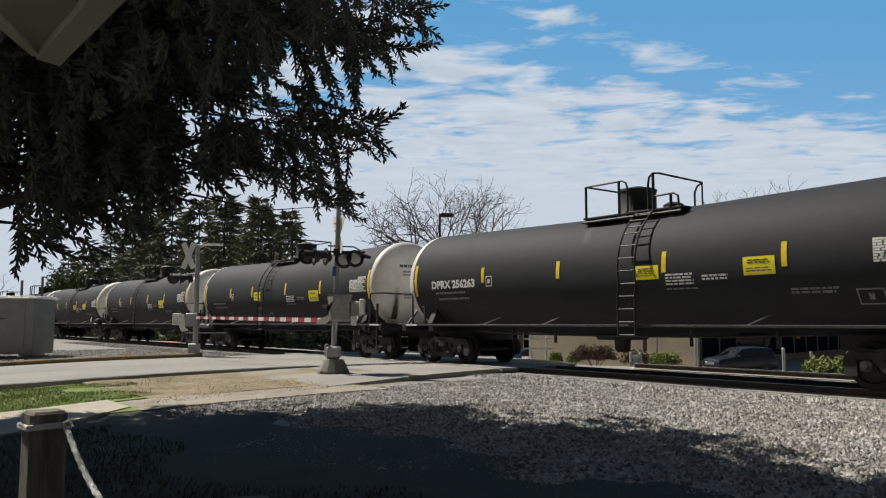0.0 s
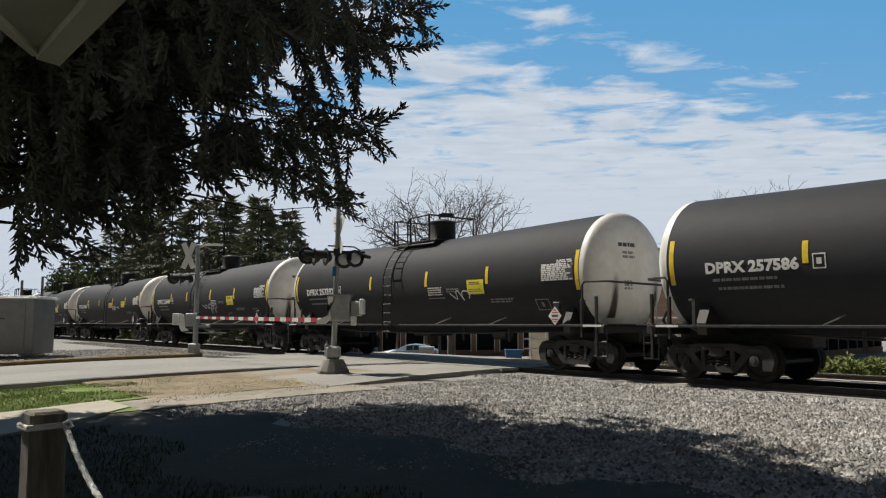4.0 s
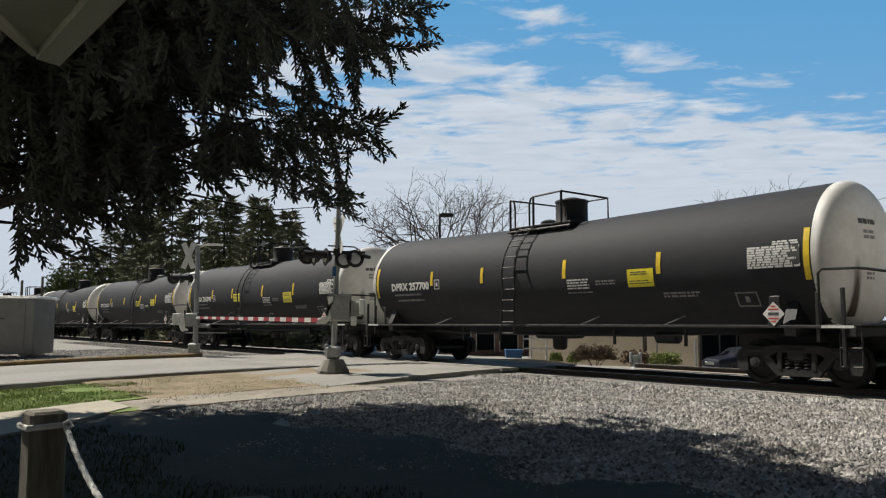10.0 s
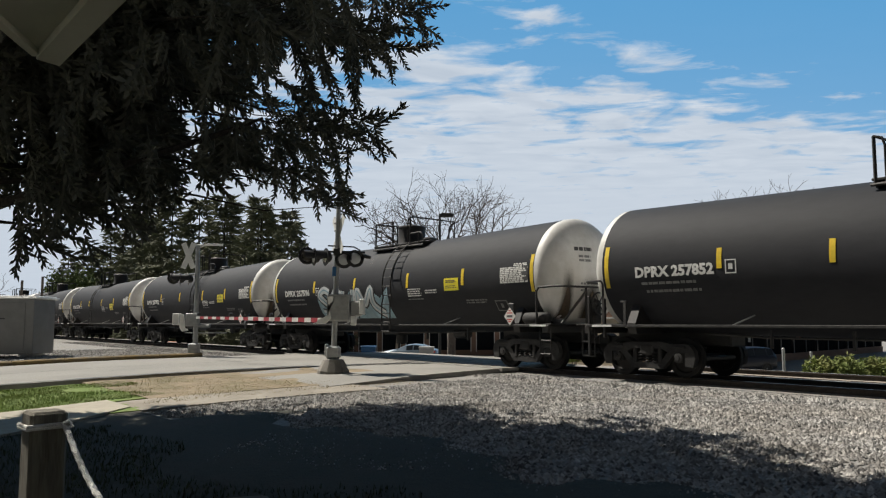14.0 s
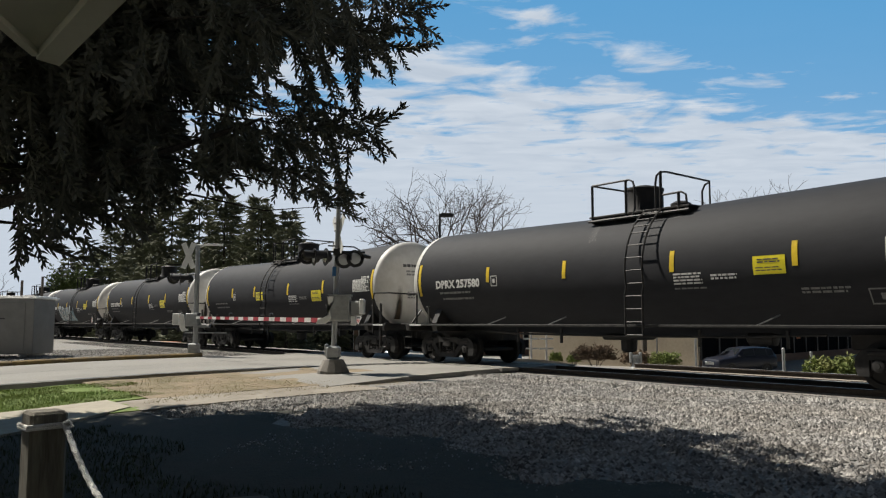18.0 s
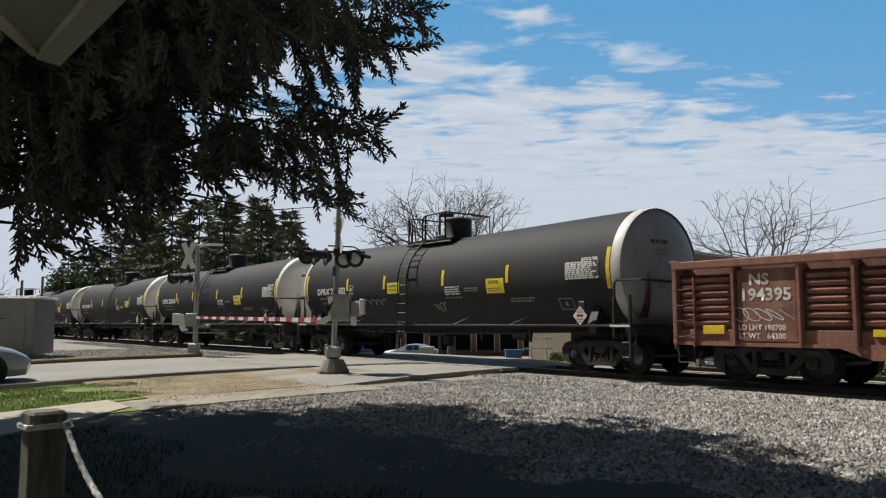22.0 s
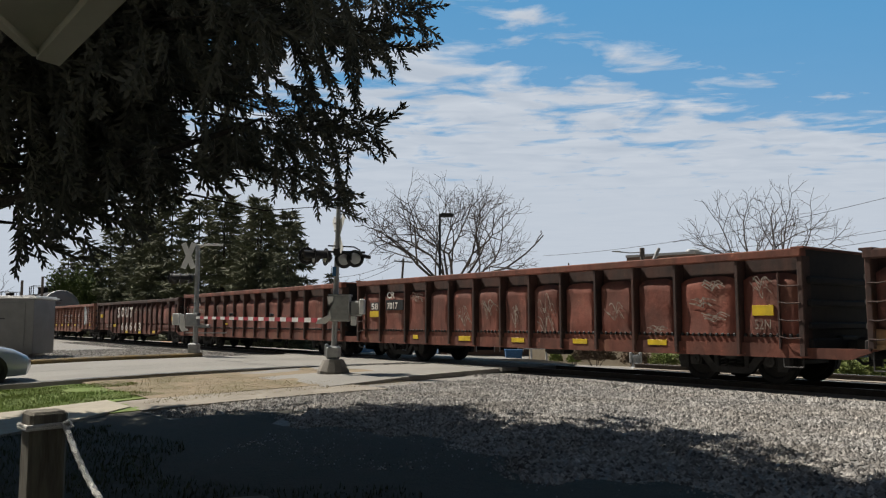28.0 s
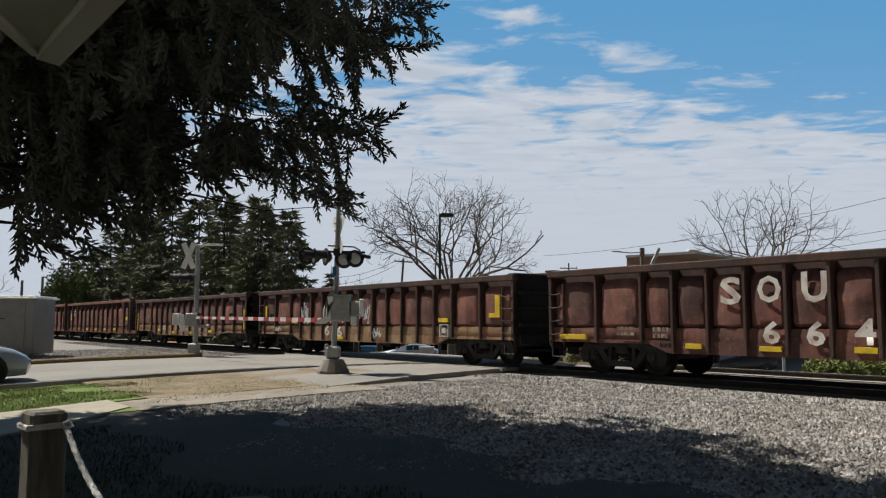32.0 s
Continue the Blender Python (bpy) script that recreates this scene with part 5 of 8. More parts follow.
def crossbuck(parent, z, y, turn, length=1.2):
    for a in (38, -38):
        bl = Mesh().box(-length / 2, length / 2, -0.006, 0.006, -0.115, 0.115, 0.002)
        part("crossbuck_blade", bl, M_SIGN, parent, "white crossbuck blade", at=pose(0, y, z, 0, 0, turn) @ pose(0, 0.004 if a > 0 else -0.012, 0, 0, a + 90 if a < 0 else a - 90 + 180, 0))


def near_signal():
    x, y = -2.9, 21.1
    z = 0.3
    t = thing("crossing_signal", "grey level crossing signal mast with its gate arm down", "crossing signal", at=pose(x, y, z))
    t.matrix_basis = pose(x, y, z, 0, 1.2, 0)
    base = Mesh().lathe([(-0.3, 0.42), (0.05, 0.42), (0.34, 0.27), (0.36, 0.2)], (0, 0, 0), (0, 0, 1), 12)
    part("foundation", base, M_BASE, t, "tapered concrete foundation")
    part("junction_base", Mesh().box(-0.2, 0.17, -0.17, 0.17, 0.36, 0.7, 0.05).box(-0.24, -0.16, -0.1, 0.1, 0.42, 0.75, 0.02), M_GALV, t, "dark grey junction base")
    part("mast", Mesh().lathe([(0.4, 0.075), (4.9, 0.062), (4.93, 0.03)], (0, 0, 0), (0, 0, 1), 16), M_GALV, t, "galvanised steel mast", True)
    part("mast_top", Mesh().lathe([(0, 0.1), (0.1, 0.16), (0.22, 0.12), (0.26, 0.03)], (0, 0, 4.88), (0, 0, 1), 16), M_BLACKP, t, "warning bell", True)
    gm = part("gate_mechanism", Mesh().box(-0.14, 0.4, -0.28, 0.2, 1.35, 2.05, 0.03).box(-0.17, 0.43, -0.3, 0.22, 2.02, 2.06, 0.01).box(0.4, 0.72, -0.18, 0.1, 1.5, 1.9, 0.04), M_GALV, t, "grey gate mechanism case")
    part("case_lid", Mesh().box(-0.12, 0.38, -0.3, -0.285, 1.4, 1.99, 0.006), M_GALV, gm)
    part("counterweight", Mesh().box(0.66, 0.78, -0.3, 0.2, 1.55, 1.95, 0.02).box(0.45, 0.6, -0.26, -0.2, 1.25, 1.5, 0.02), M_SIGN, t, "pale counterweight plate")
    br = Mesh().prism([(-0.18, 2.0), (-0.02, 2.0), (-0.02, 1.86), (-0.1, 1.82), (-0.16, 1.5), (-0.42, 1.36), (-0.45, 1.28), (-0.2, 1.28), (-0.06, 1.42), (-0.02, 1.5), (-0.28, 1.9)][:9], -0.32, -0.26)
    part("gate_bracket", br, M_SIGN, t, "pale bent gate bracket")
    # the lowered arm over the near lane
    arm_dir = Vector((U.x, U.y, 0)).normalized()
    ang = math.degrees(math.atan2(arm_dir.y, arm_dir.x))
    n = 25
    length = 9.2
    root = pose(-0.22, -0.3, 1.37, 0, 0, ang)
    for i in range(n):
        a, b = i * length / n, (i + 1) * length / n
        h0, h1 = 0.064 - 0.024 * a / length, 0.064 - 0.024 * b / length
        g = Mesh().add([(a, -0.02, -h0), (b, -0.02, -h1), (b, -0.02, h1), (a, -0.02, h0), (a, 0.02, -h0), (b, 0.02, -h1), (b, 0.02, h1), (a, 0.02, h0)],
                       [(0, 1, 2, 3), (7, 6, 5, 4), (0, 4, 5, 1), (3, 2, 6, 7), (0, 3, 7, 4), (1, 5, 6, 2)])
        part("arm_stripe", g, M_SIGNRED if i % 2 else M_SIGN, t, "red stripe of the gate arm" if i % 2 else "white stripe of the gate arm", at=root)
    for i, a in enumerate((3.2, 6.2, 9.0)):
        part("arm_lamp", Mesh().lathe([(-0.05, 0.05), (0.05, 0.05)], (a, 0, 0.12), (0, 1, 0), 10), M_BLACKP, t, at=root)
    # lamps on their crossarm
    ca = Mesh().tube([(-0.75, -0.03, 3.2), (0.75, -0.03, 3.2)], 0.03, 8).tube([(-0.25, -0.03, 3.36), (0.45, -0.03, 3.34), (0.62, -0.03, 3.25)], 0.02, 6).box(-0.09, 0.09, -0.1, 0.1, 3.1, 3.3, 0.02)
    part("crossarm", ca, M_BLACKP, t, "black lamp crossarm", True)
    flasher(t, 0.2, 2.99, -0.1, 12)
    flasher(t, 0.5, 3.02, -0.12, 20)
    flasher(t, -0.3, 3.06, -0.02, -62)
    flasher(t, -0.62, 3.06, 0.05, -66)
    flasher(t, -0.85, 3.1, 0.25, 200)
    part("lamp_hood_end", Mesh().tube([(0.7, -0.05, 3.1), (0.9, 0.0, 3.07)], [0.06, 0.04], 8), M_BLACKP, t)
    crossbuck(t, 3.68, 0.09, -62)
    part("bolt_step", Mesh().box(-0.1, -0.05, -0.02, 0.02, 3.75, 3.78).box(-0.1, -0.05, -0.02, 0.02, 3.95, 3.98).box(0.05, 0.16, -0.02, 0.02, 4.2, 4.24), M_GALV, t)
    part("number_plate", Mesh().box(-0.1, 0.0, -0.09, -0.08, 2.55, 2.8, 0.004), M_BLUEBIN, t, "small blue notice plate")
    return t


def far_signal():
    x, y = -9.55, 30.7
    z = 0.22
    t = thing("crossing_signal", "grey crossing signal mast with a white crossbuck", "crossing signal", at=pose(x, y, z))
    part("foundation", Mesh().lathe([(-0.3, 0.4), (0.05, 0.38), (0.12, 0.3)], (0, 0, 0), (0, 0, 1), 12), M_GALV, t, "low dark foundation")
    part("junction_base", Mesh().box(-0.24, 0.16, -0.17, 0.17, 0.1, 0.6, 0.04), M_GALV, t)
    part("mast", Mesh().lathe([(0.1, 0.1), (4.4, 0.085)], (0, 0, 0), (0, 0, 1), 14), M_GALV, t, "galvanised steel mast", True)
    part("top_arm", Mesh().tube([(-0.1, 0, 4.38), (0.5, 0, 4.42), (0.98, 0, 4.4)], 0.04, 8).tube([(0.2, 0, 4.38), (0.0, 0, 4.3)], 0.04, 6), M_SIGN, t, "pale top arm", True)
    part("gate_mechanism", Mesh().box(-0.32, 0.14, -0.3, 0.1, 1.25, 1.75, 0.03).box(0.0, 0.55, -0.1, 0.1, 1.2, 1.32, 0.02), M_GALV, t, "grey gate mechanism")
    part("counterweight", Mesh().box(-0.85, -0.6, -0.2, -0.1, 1.3, 1.75, 0.02).prism([(-0.55, 1.75), (-0.4, 1.7), (-0.35, 1.2), (-0.2, 1.1), (-0.45, 1.05), (-0.55, 1.2)], -0.25, -0.18), M_SIGN, t, "white counterweight plate")
    part("spare_arm", Mesh().box(-0.4, 1.2, -0.04, 0.0, 0.98, 1.02), M_GALV, t)
    for a in (22, -22):
        part("crossbuck_blade", Mesh().box(-0.1, 0.1, -0.006, 0.006, -0.53, 0.53, 0.002), M_SIGN, t, "white crossbuck blade", at=pose(-0.33, -0.1 + (0.012 if a > 0 else -0.004), 3.98, 0, a, 0))
    part("crossarm", Mesh().tube([(-1.05, -0.03, 3.25), (0.1, -0.03, 3.25)], 0.03, 8), M_GALV, t, "lamp crossarm", True)
    flasher(t, -0.3, 3.08, -0.05, -75)
    flasher(t, -0.65, 3.08, 0.0, -75)
    flasher(t, -0.95, 3.12, 0.1, 205)
    return t


near_signal()
far_signal()


def bungalow():
    """The railway's equipment shelter."""
    t = thing("signal_bungalow", "grey aluminium railway equipment shelter with a flat lid roof", "equipment shelter", at=pose(-18.75, 33.6, 0.14, 0, 0, 3))
    part("body", Mesh().box(-1.85, 1.85, -1.0, 1.0, 0.18, 2.45, 0.02), M_ALU, t, "grey aluminium body")
    part("roof", Mesh().box(-1.98, 1.98, -1.12, 1.12, 2.45, 2.52, 0.02).box(-1.9, 1.9, -1.05, 1.05, 2.5, 2.58, 0.03), M_SIGN, t, "pale roof lid")
    part("door", Mesh().box(0.3, 1.5, -1.02, -1.005, 0.35, 2.3, 0.004), M_ALU, t)
    part("handle", Mesh().box(0.42, 0.7, -1.05, -1.02, 1.62, 1.66, 0.008), M_BLACKP, t, "dark handle")
    for x in (-1.4, 1.4):
        part("leg", Mesh().box(x - 0.15, x + 0.15, -0.8, 0.8, -0.1, 0.2, 0.02), M_GALV, t)
    return t


bungalow()


# ---- posts with rope, and the eave overhead ----
def post(x, y, turn, h=1.14):
    t = thing("rope_post", "weathered square wooden post with rope tied round it", "post", "posts of the rope fence", at=pose(x, y, 0, 0, 0, turn))
    p = Mesh().box(-0.095, 0.095, -0.095, 0.095, -0.05, h, 0.014)
    part("timber", p, M_WOODPOST, t, "weathered square timber")
    zr_ = h - 0.085
    r = Mesh()
    for k in range(2):
        q = 0.107
        z0 = zr_ + 0.012 * k
        r.tube([(-q, -q, z0), (q, -q, z0 + 0.006), (q, q, z0), (-q, q, z0 - 0.004), (-q, -q, z0 - 0.002)], 0.011, 7)
    r.tube([(q - 0.02, -q - 0.01, zr_ + 0.03), (q + 0.0, -q - 0.025, zr_ + 0.005), (q - 0.035, -q - 0.02, zr_ - 0.01), (q - 0.05, -q - 0.015, zr_ + 0.02), (q - 0.02, -q - 0.02, zr_ + 0.03)], 0.012, 7)
    part("rope_tie", r, M_ROPE, t, "white rope lashing", True)
    return t


P1, P2 = Vector((-2.18, 4.4, 0)), Vector((-0.6, 2.42, 0))
post(P1.x, P1.y, 40)
post(P2.x, P2.y, 19, 1.085)


def rope(a, b, sag, name="rope"):
    m = Mesh()
    pts = []
    n = 40
    for i in range(n + 1):
        f = i / n
        p = a.lerp(b, f)
        p.z -= sag * 4 * f * (1 - f)
        pts.append(p)
    for k in range(3):
        q = []
        for i in range(161):
            f = i / 160
            p = a.lerp(b, f)
            p.z -= sag * 4 * f * (1 - f)
            t = 2 * math.pi * (k / 3 + f * 45)
            q.append(p + Vector((math.cos(t) * 0.008, 0.3 * math.cos(t) * 0.008, math.sin(t) * 0.008)))
        m.tube(q, 0.0095, 5)
    return single(name, m, M_ROPE, "twisted white rope sagging between wooden posts", "rope", smooth=True)


rope(P1 + Vector((0.13, -0.03, 1.06)), P2 + Vector((-0.05, 0.1, 1.0)), 0.27)


def eave():
    """The corner of the roof over the viewer."""
    t = thing("eave_corner", "cream painted wooden roof eave corner overhead", "roof eave", kind="structure")
    da = (Vector((-1.28, 2.22, 0)) - Vector((-1.31, 2.48, 0))).normalized()
    db = (Vector((-0.89, 2.11, 0)) - Vector((-1.31, 2.63, 0))).normalized()

    def slab(c, u, v, lu, lv, z0, z1, name, mat):
        p = [c, c + u * lu, c + u * lu + v * lv, c + v * lv]
        m = Mesh().add([Vector((q.x, q.y, z)) for z in (z0, z1) for q in p], [(0, 1, 2, 3), (7, 6, 5, 4), (0, 4, 5, 1), (1, 5, 6, 2), (2, 6, 7, 3), (3, 7, 4, 0)])
        return part(name, m, mat, t)

    c = Vector((-1.335, 2.56, 0))
    slab(c, db, da, 3.2, 3.4, 2.52, 2.62, "soffit", M_CREAM)
    e = (Vector((-1.31, 2.63, 0)) - Vector((-1.35, 2.56, 0)))
    slab(Vector((-1.35, 2.555, 0)), db, e.normalized(), 3.2, 0.085, 2.49, 2.68, "fascia", M_CREAM)
    slab(c + da * 0.0, da, Vector((-0.99, -0.1, 0)), 3.4, 0.03, 2.5, 2.68, "fascia", M_CREAM)


eave()


def depot():
    """Unseen plain building roofing the viewer; wall and gable added to block sky light."""
    t = thing("depot_building", "unseen plain cream wall and roof added behind the viewer to block sky light", "building", kind="structure")
    m = Mesh()
    q = [spot(s, l) for s, l in ((2.7, 0.42), (-16, 0.42), (-16, -9), (2.7, -9))]
    m.add([Vector((p.x, p.y, z)) for z in (2.7, 2.85) for p in q], [(0, 1, 2, 3), (7, 6, 5, 4), (0, 4, 5, 1), (1, 5, 6, 2), (2, 6, 7, 3), (3, 7, 4, 0)])
    part("porch_roof", m, M_CREAM, t)
    m = Mesh()
    q = [spot(s, l) for s, l in ((2.2, -2.6), (-16, -2.6), (-16, -9), (2.2, -9))]
    top = [spot(s, -6, 6.4) for s in (2.2, -16)]
    m.add([Vector((p.x, p.y, 2.85)) for p in q] + top, [(0, 1, 5, 4), (2, 3, 4, 5), (0, 4, 3), (1, 2, 5), (0, 3, 2, 1)])
    part("gable_roof", m, M_ROOFG, t)
    w = Mesh()
    q = [spot(s, l) for s, l in ((2.2, -2.6), (-16, -2.6), (-16, -2.85), (2.2, -2.85))]
    w.add([Vector((p.x, p.y, z)) for z in (-0.1, 2.7) for p in q], [(0, 1, 2, 3), (7, 6, 5, 4), (0, 4, 5, 1), (1, 5, 6, 2), (2, 6, 7, 3), (3, 7, 4, 0)])
    part("wall", w, M_CREAM, t)


depot()


# ---- trees ----
def spike(m, p, d, length, w, wide=0.35):
    """A tapered shoot of needles, three-sided, widest at a share of its length."""
    d = d.normalized()
    a = d.orthogonal().normalized()
    b = d.cross(a)
    q = p + d * length * wide
    w *= 1.15
    m.add([p, q + a * w, q - a * w * 0.5 + b * w * 0.87, q - a * w * 0.5 - b * w * 0.87, p + d * length], [(0, 1, 2), (0, 2, 3), (0, 3, 1), (4, 2, 1), (4, 3, 2), (4, 1, 3)])


def spray_arrays(seed, length, n, droop):
    """A needle-covered twig as arrays: a stem with stubby, bushy shoots on both sides and below it."""
    rg = random.Random(seed)
    m = Mesh()
    m.tube([(0, 0, 0), (length * 0.5, 0, -droop * 0.3), (length, 0, -droop)], [0.016, 0.022, 0.012], 3)
    for i in range(n):
        f = (i + 0.5) / n
        p = Vector((length * f, 0, -droop * f * f))
        a = 2.4 * i + rg.uniform(-0.5, 0.5)
        d = Vector((rg.uniform(0.55, 1.1), math.cos(a), 0.6 * math.sin(a) - 0.35))
        spike(m, p, d, length * (0.34 - 0.1 * f) * rg.uniform(0.6, 1.25), length * 0.033 * rg.uniform(0.75, 1.25), 0.5)
    spike(m, Vector((length * 0.88, 0, -droop * 0.9)), Vector((1, 0, -0.4)), length * 0.3, length * 0.05, 0.5)
    return m


def scatter(pieces, places):
    """Joins copies of small pieces (lists of vertices and faces) at many poses into one mesh."""
    V, F = [], []
    base = 0
    arr = [(np.array(m.v), m.f) for m in pieces]
    for k, mat in places:
        v, f = arr[k]
        a = np.array(mat)
        V.append(v @ a[:3, :3].T + a[:3, 3])
        F.extend(tuple(i + base for i in q) for q in f)
        base += len(v)
    return np.concatenate(V), F


def joined(name, V, F, material):
    d = bpy.data.meshes.new(name)
    d.from_pydata(V.tolist(), [], F)
    d.materials.append(material)
    return d


def frame_from(p, d, roll, scale):
    d = d.normalized()
    y = Vector((0, 0, 1)).cross(d)
    y = y.normalized() if y.length > 1e-4 else Vector((0, 1, 0))
    z = d.cross(y)
    m = Matrix((d, y, z)).transposed().to_4x4()
    return Matrix.Translation(p) @ m @ Matrix.Rotation(roll, 4, "X") @ Matrix.Scale(scale, 4)


def near_spruce():
    """The large spruce beside the viewer, whose drooping limbs fill the upper left."""
    x, y = SPRUCE
    rg = random.Random(21)
    t = thing("spruce_tree", "large dark spruce with drooping needle-covered limbs", "spruce tree", at=pose(x, y, 0))
    H = 12.7
    tr = Mesh().tube([(0, 0, -0.2), (0.05, 0, 0.4), (0.0, 0.05, 5), (0.05, 0, 11), (0, 0, H)], [0.5, 0.4, 0.3, 0.16, 0.02], 12)
    part("trunk", tr, M_BARK, t, "rough grey-brown trunk", True)
    pieces = [spray_arrays(s, 0.46, 20, 0.05 + 0.03 * (s % 3)) for s in range(5)]
    places = []
    limbs = Mesh()

    def inside(p):
        """The crown's outline: a skirt that hangs lowest near the trunk and again near the tips."""
        r = math.hypot(p.x, p.y)
        back = 0.15 * max(0.0, p.y)
        if r < 1.9:
            low = 2.42
        elif r < 4.4:
            low = 2.42 + 1.08 * smooth01((r - 1.9) / 1.3)
        else:
            low = 3.5 - 0.6 * math.exp(-((r - 5.55) / 0.42) ** 2)
        edge = 5.72 + (p.z - 3.2) * 0.27 if p.z < 5.5 else SPRUCE_R + 0.25 + (0.9 * max(0.0, p.y) / max(r, 0.1) if p.z > 7.6 else 0)
        return p.z > low + back + 0.12 * math.sin(7 * math.atan2(p.y, p.x)) and r < edge

    def open_air(p, pad=0.0):
        """Gaps between the boughs, wide near the skirt, and one that lets the sun reach the rope post."""
        r = math.hypot(p.x, p.y)
        w = p + Vector((x, y, 0))
        c = p.x / max(r, 0.1)
        skirt = max(smooth01((r - 1.8) / 1.2) * (1 - smooth01((p.z - 5.2) / 1.6)) * smooth01((w.x + 5.8) / 1.6), 1 - smooth01((p.z - 3.2) / 0.9))
        g = -0.66 + 0.74 * skirt * (1 - 0.8 * smooth01((c - 0.6) / 0.25) * smooth01((r - 4.2) / 0.7))
        u, v = w.x + 0.22 * w.y, w.z - 0.24 * w.y
        if 0.62 * noise.noise((u * 1.05, w.y * 0.08, v * 1.3 + 4)) + 0.75 * noise.noise((u * 2.7, w.y * 0.15, v * 3.0)) < g:
            return True
        q = w - Vector((-2.2, 4.35, 0.75))
        return (q - sun_dir * q.dot(sun_dir)).length < 0.7 + pad

    def put(p, d, size, roll):
        if inside(p + d.normalized() * 0.3 * size) and not open_air(p + d.normalized() * 0.25 * size, 0.3 * size):
            places.append((rg.randrange(5), frame_from(p, d, roll, size)))
            return True
        return False

    z, turn = 3.15, 0.0
    while z < H - 0.4:
        k = (z - 3.4) / (H - 3.4)
        reach = SPRUCE_R * (0.93 + 0.07 * smooth01((z - 3.3) / 1.0)) if z < 8.0 else SPRUCE_R * (1 - (z - 8.0) / (H - 8.0)) ** 0.9
        count = 9
        for i in range(count):
            a = turn + 2 * math.pi * i / count + rg.uniform(-0.25, 0.25)
            L = reach * rg.uniform(0.92, 1.06) + 0.12
            out = Vector((math.cos(a), math.sin(a), 0))
            if out.y < -0.2 and z < 4.4:
                continue
            if z > 7.6:
                L *= 1 + 0.15 * max(0.0, out.y)
            if out.x < -0.2 and out.y > 0.1 and z < 7:
                L *= 0.55
            elif out.x < 0.35 and out.y > 0.5 and z < 6.8:
                L *= 0.68
            elif out.y < -0.55 and z < 6.4:
                L *= 0.62
            seen = out.x > -0.45
            sag = (0.26 if z > 6 else 0.21) * L * rg.uniform(0.7, 1.25)
            zz = z + rg.uniform(-0.18, 0.18)

            def at(f):
                return Vector((0, 0, zz)) + out * L * f + Vector((0, 0, 0.16 * L * f - sag * f * f * 1.5 + 0.5 * L * max(0, f - 0.7) ** 2 * 3))

            tip = 0.25
            near = z < 7.0 or (z < 8.8 and out.y > -0.1 and out.x > -0.3)
            side = Vector((-out.y, out.x, 0))
            if not near:
                n = int((46 if out.x > 0.2 else 25) * L / 5) + 4
                for j in range(n):
                    f = 0.12 + 0.88 * (j + rg.random()) / n
                    wid = 0.34 * L * (1.08 - f)
                    for sd in (-1, 1):
                        for q in range(max(1, int(wid / 0.55))):
                            d = (out * rg.uniform(0.4, 1.0) + side * sd * rg.uniform(0.5, 1.1) + Vector((0, 0, rg.uniform(-0.5, 0.0)))).normalized()
                            put(at(f) + d * 0.5 * q, d, rg.uniform(1.3, 1.9) if out.x > 0.2 else rg.uniform(2.2, 3.3), rg.uniform(-0.6, 0.6))
                limbs.tube([at(f * 0.9) for f in (0, 0.25, 0.5, 0.75, 1.0)], [0.06 * (1 - k * 0.6), 0.048, 0.036, 0.022, 0.006], 5)
                continue
            n = int((15 if seen else 9) * L / 5 * (1.0 if abs(out.y) < 0.75 else 0.7))
            for j in range(n):
                f = 0.14 + 0.86 * (j + rg.random()) / n
                p = at(f)
                sd = 1 if j % 2 else -1
                wid = 0.3 * L * (1.08 - f) * rg.uniform(0.5, 1.1)
                d = (out * rg.uniform(0.5, 1.0) + side * sd * rg.uniform(0.6, 1.1) + Vector((0, 0, rg.uniform(-0.35, 0.1)))).normalized()
                m = max(1, int(wid / 0.27))
                size = 1.0 if f > 0.55 else 1.3
                for q in range(m + 1):
                    pp = p + d * (0.27 * q) + Vector((0, 0, -0.04 * q * q))
                    if put(pp, d + Vector((0, 0, -0.14 * q + rg.uniform(-0.2, 0.2))), size * rg.uniform(0.8, 1.25), rg.uniform(0, 6)):
                        tip = max(tip, f)
                    # a hanging branchlet of one to three lengths below the twig
                    if seen and rg.random() < 0.5:
                        hd = (Vector((rg.uniform(-0.25, 0.25), rg.uniform(-0.25, 0.25), -1)) + d * 0.3).normalized()
                        hp = pp
                        for c in range(rg.choice((1, 1, 2, 3))):
                            put(hp, hd, size * rg.uniform(0.75, 1.15), rg.uniform(0, 6))
                            hp = hp + hd * 0.32 * size
                if inside(p + d * (0.27 * m)) and not open_air(p + d * (0.15 * m)):
                    limbs.tube([p, p + d * (0.27 * m)], [0.014, 0.006], 3)
            tip = min(tip, 0.93)
            limbs.tube([at(f * tip) for f in (0, 0.2, 0.4, 0.6, 0.8, 1.0)], [0.05 * (1 - k * 0.6), 0.036, 0.026, 0.018, 0.01, 0.004], 5)
            put(at(0.95), out + Vector((0, 0, 0.15)), 1.0, 0)
        z += (0.4 if z < 7 else 0.6) * rg.uniform(0.85, 1.15)
        turn += 0.37
    bare = [Vector((-6.6, 10.6, 3.0)), Vector((-5.2, 10.2, 3.35)), Vector((-3.9, 10.0, 3.7)), Vector((-2.68, 10.0, 4.1)), Vector((-2.3, 9.9, 4.22))]
    limbs.tube([q - Vector((x, y, 0)) for q in bare], [0.075, 0.06, 0.045, 0.036, 0.015], 7)
    V, F = scatter(pieces, places)
    part("limb", limbs, M_BARK, t, "long drooping limbs", True)
    part("crown", joined("crown", V, F, M_NEEDLE), M_NEEDLE, t, "dark hanging needle sprays")


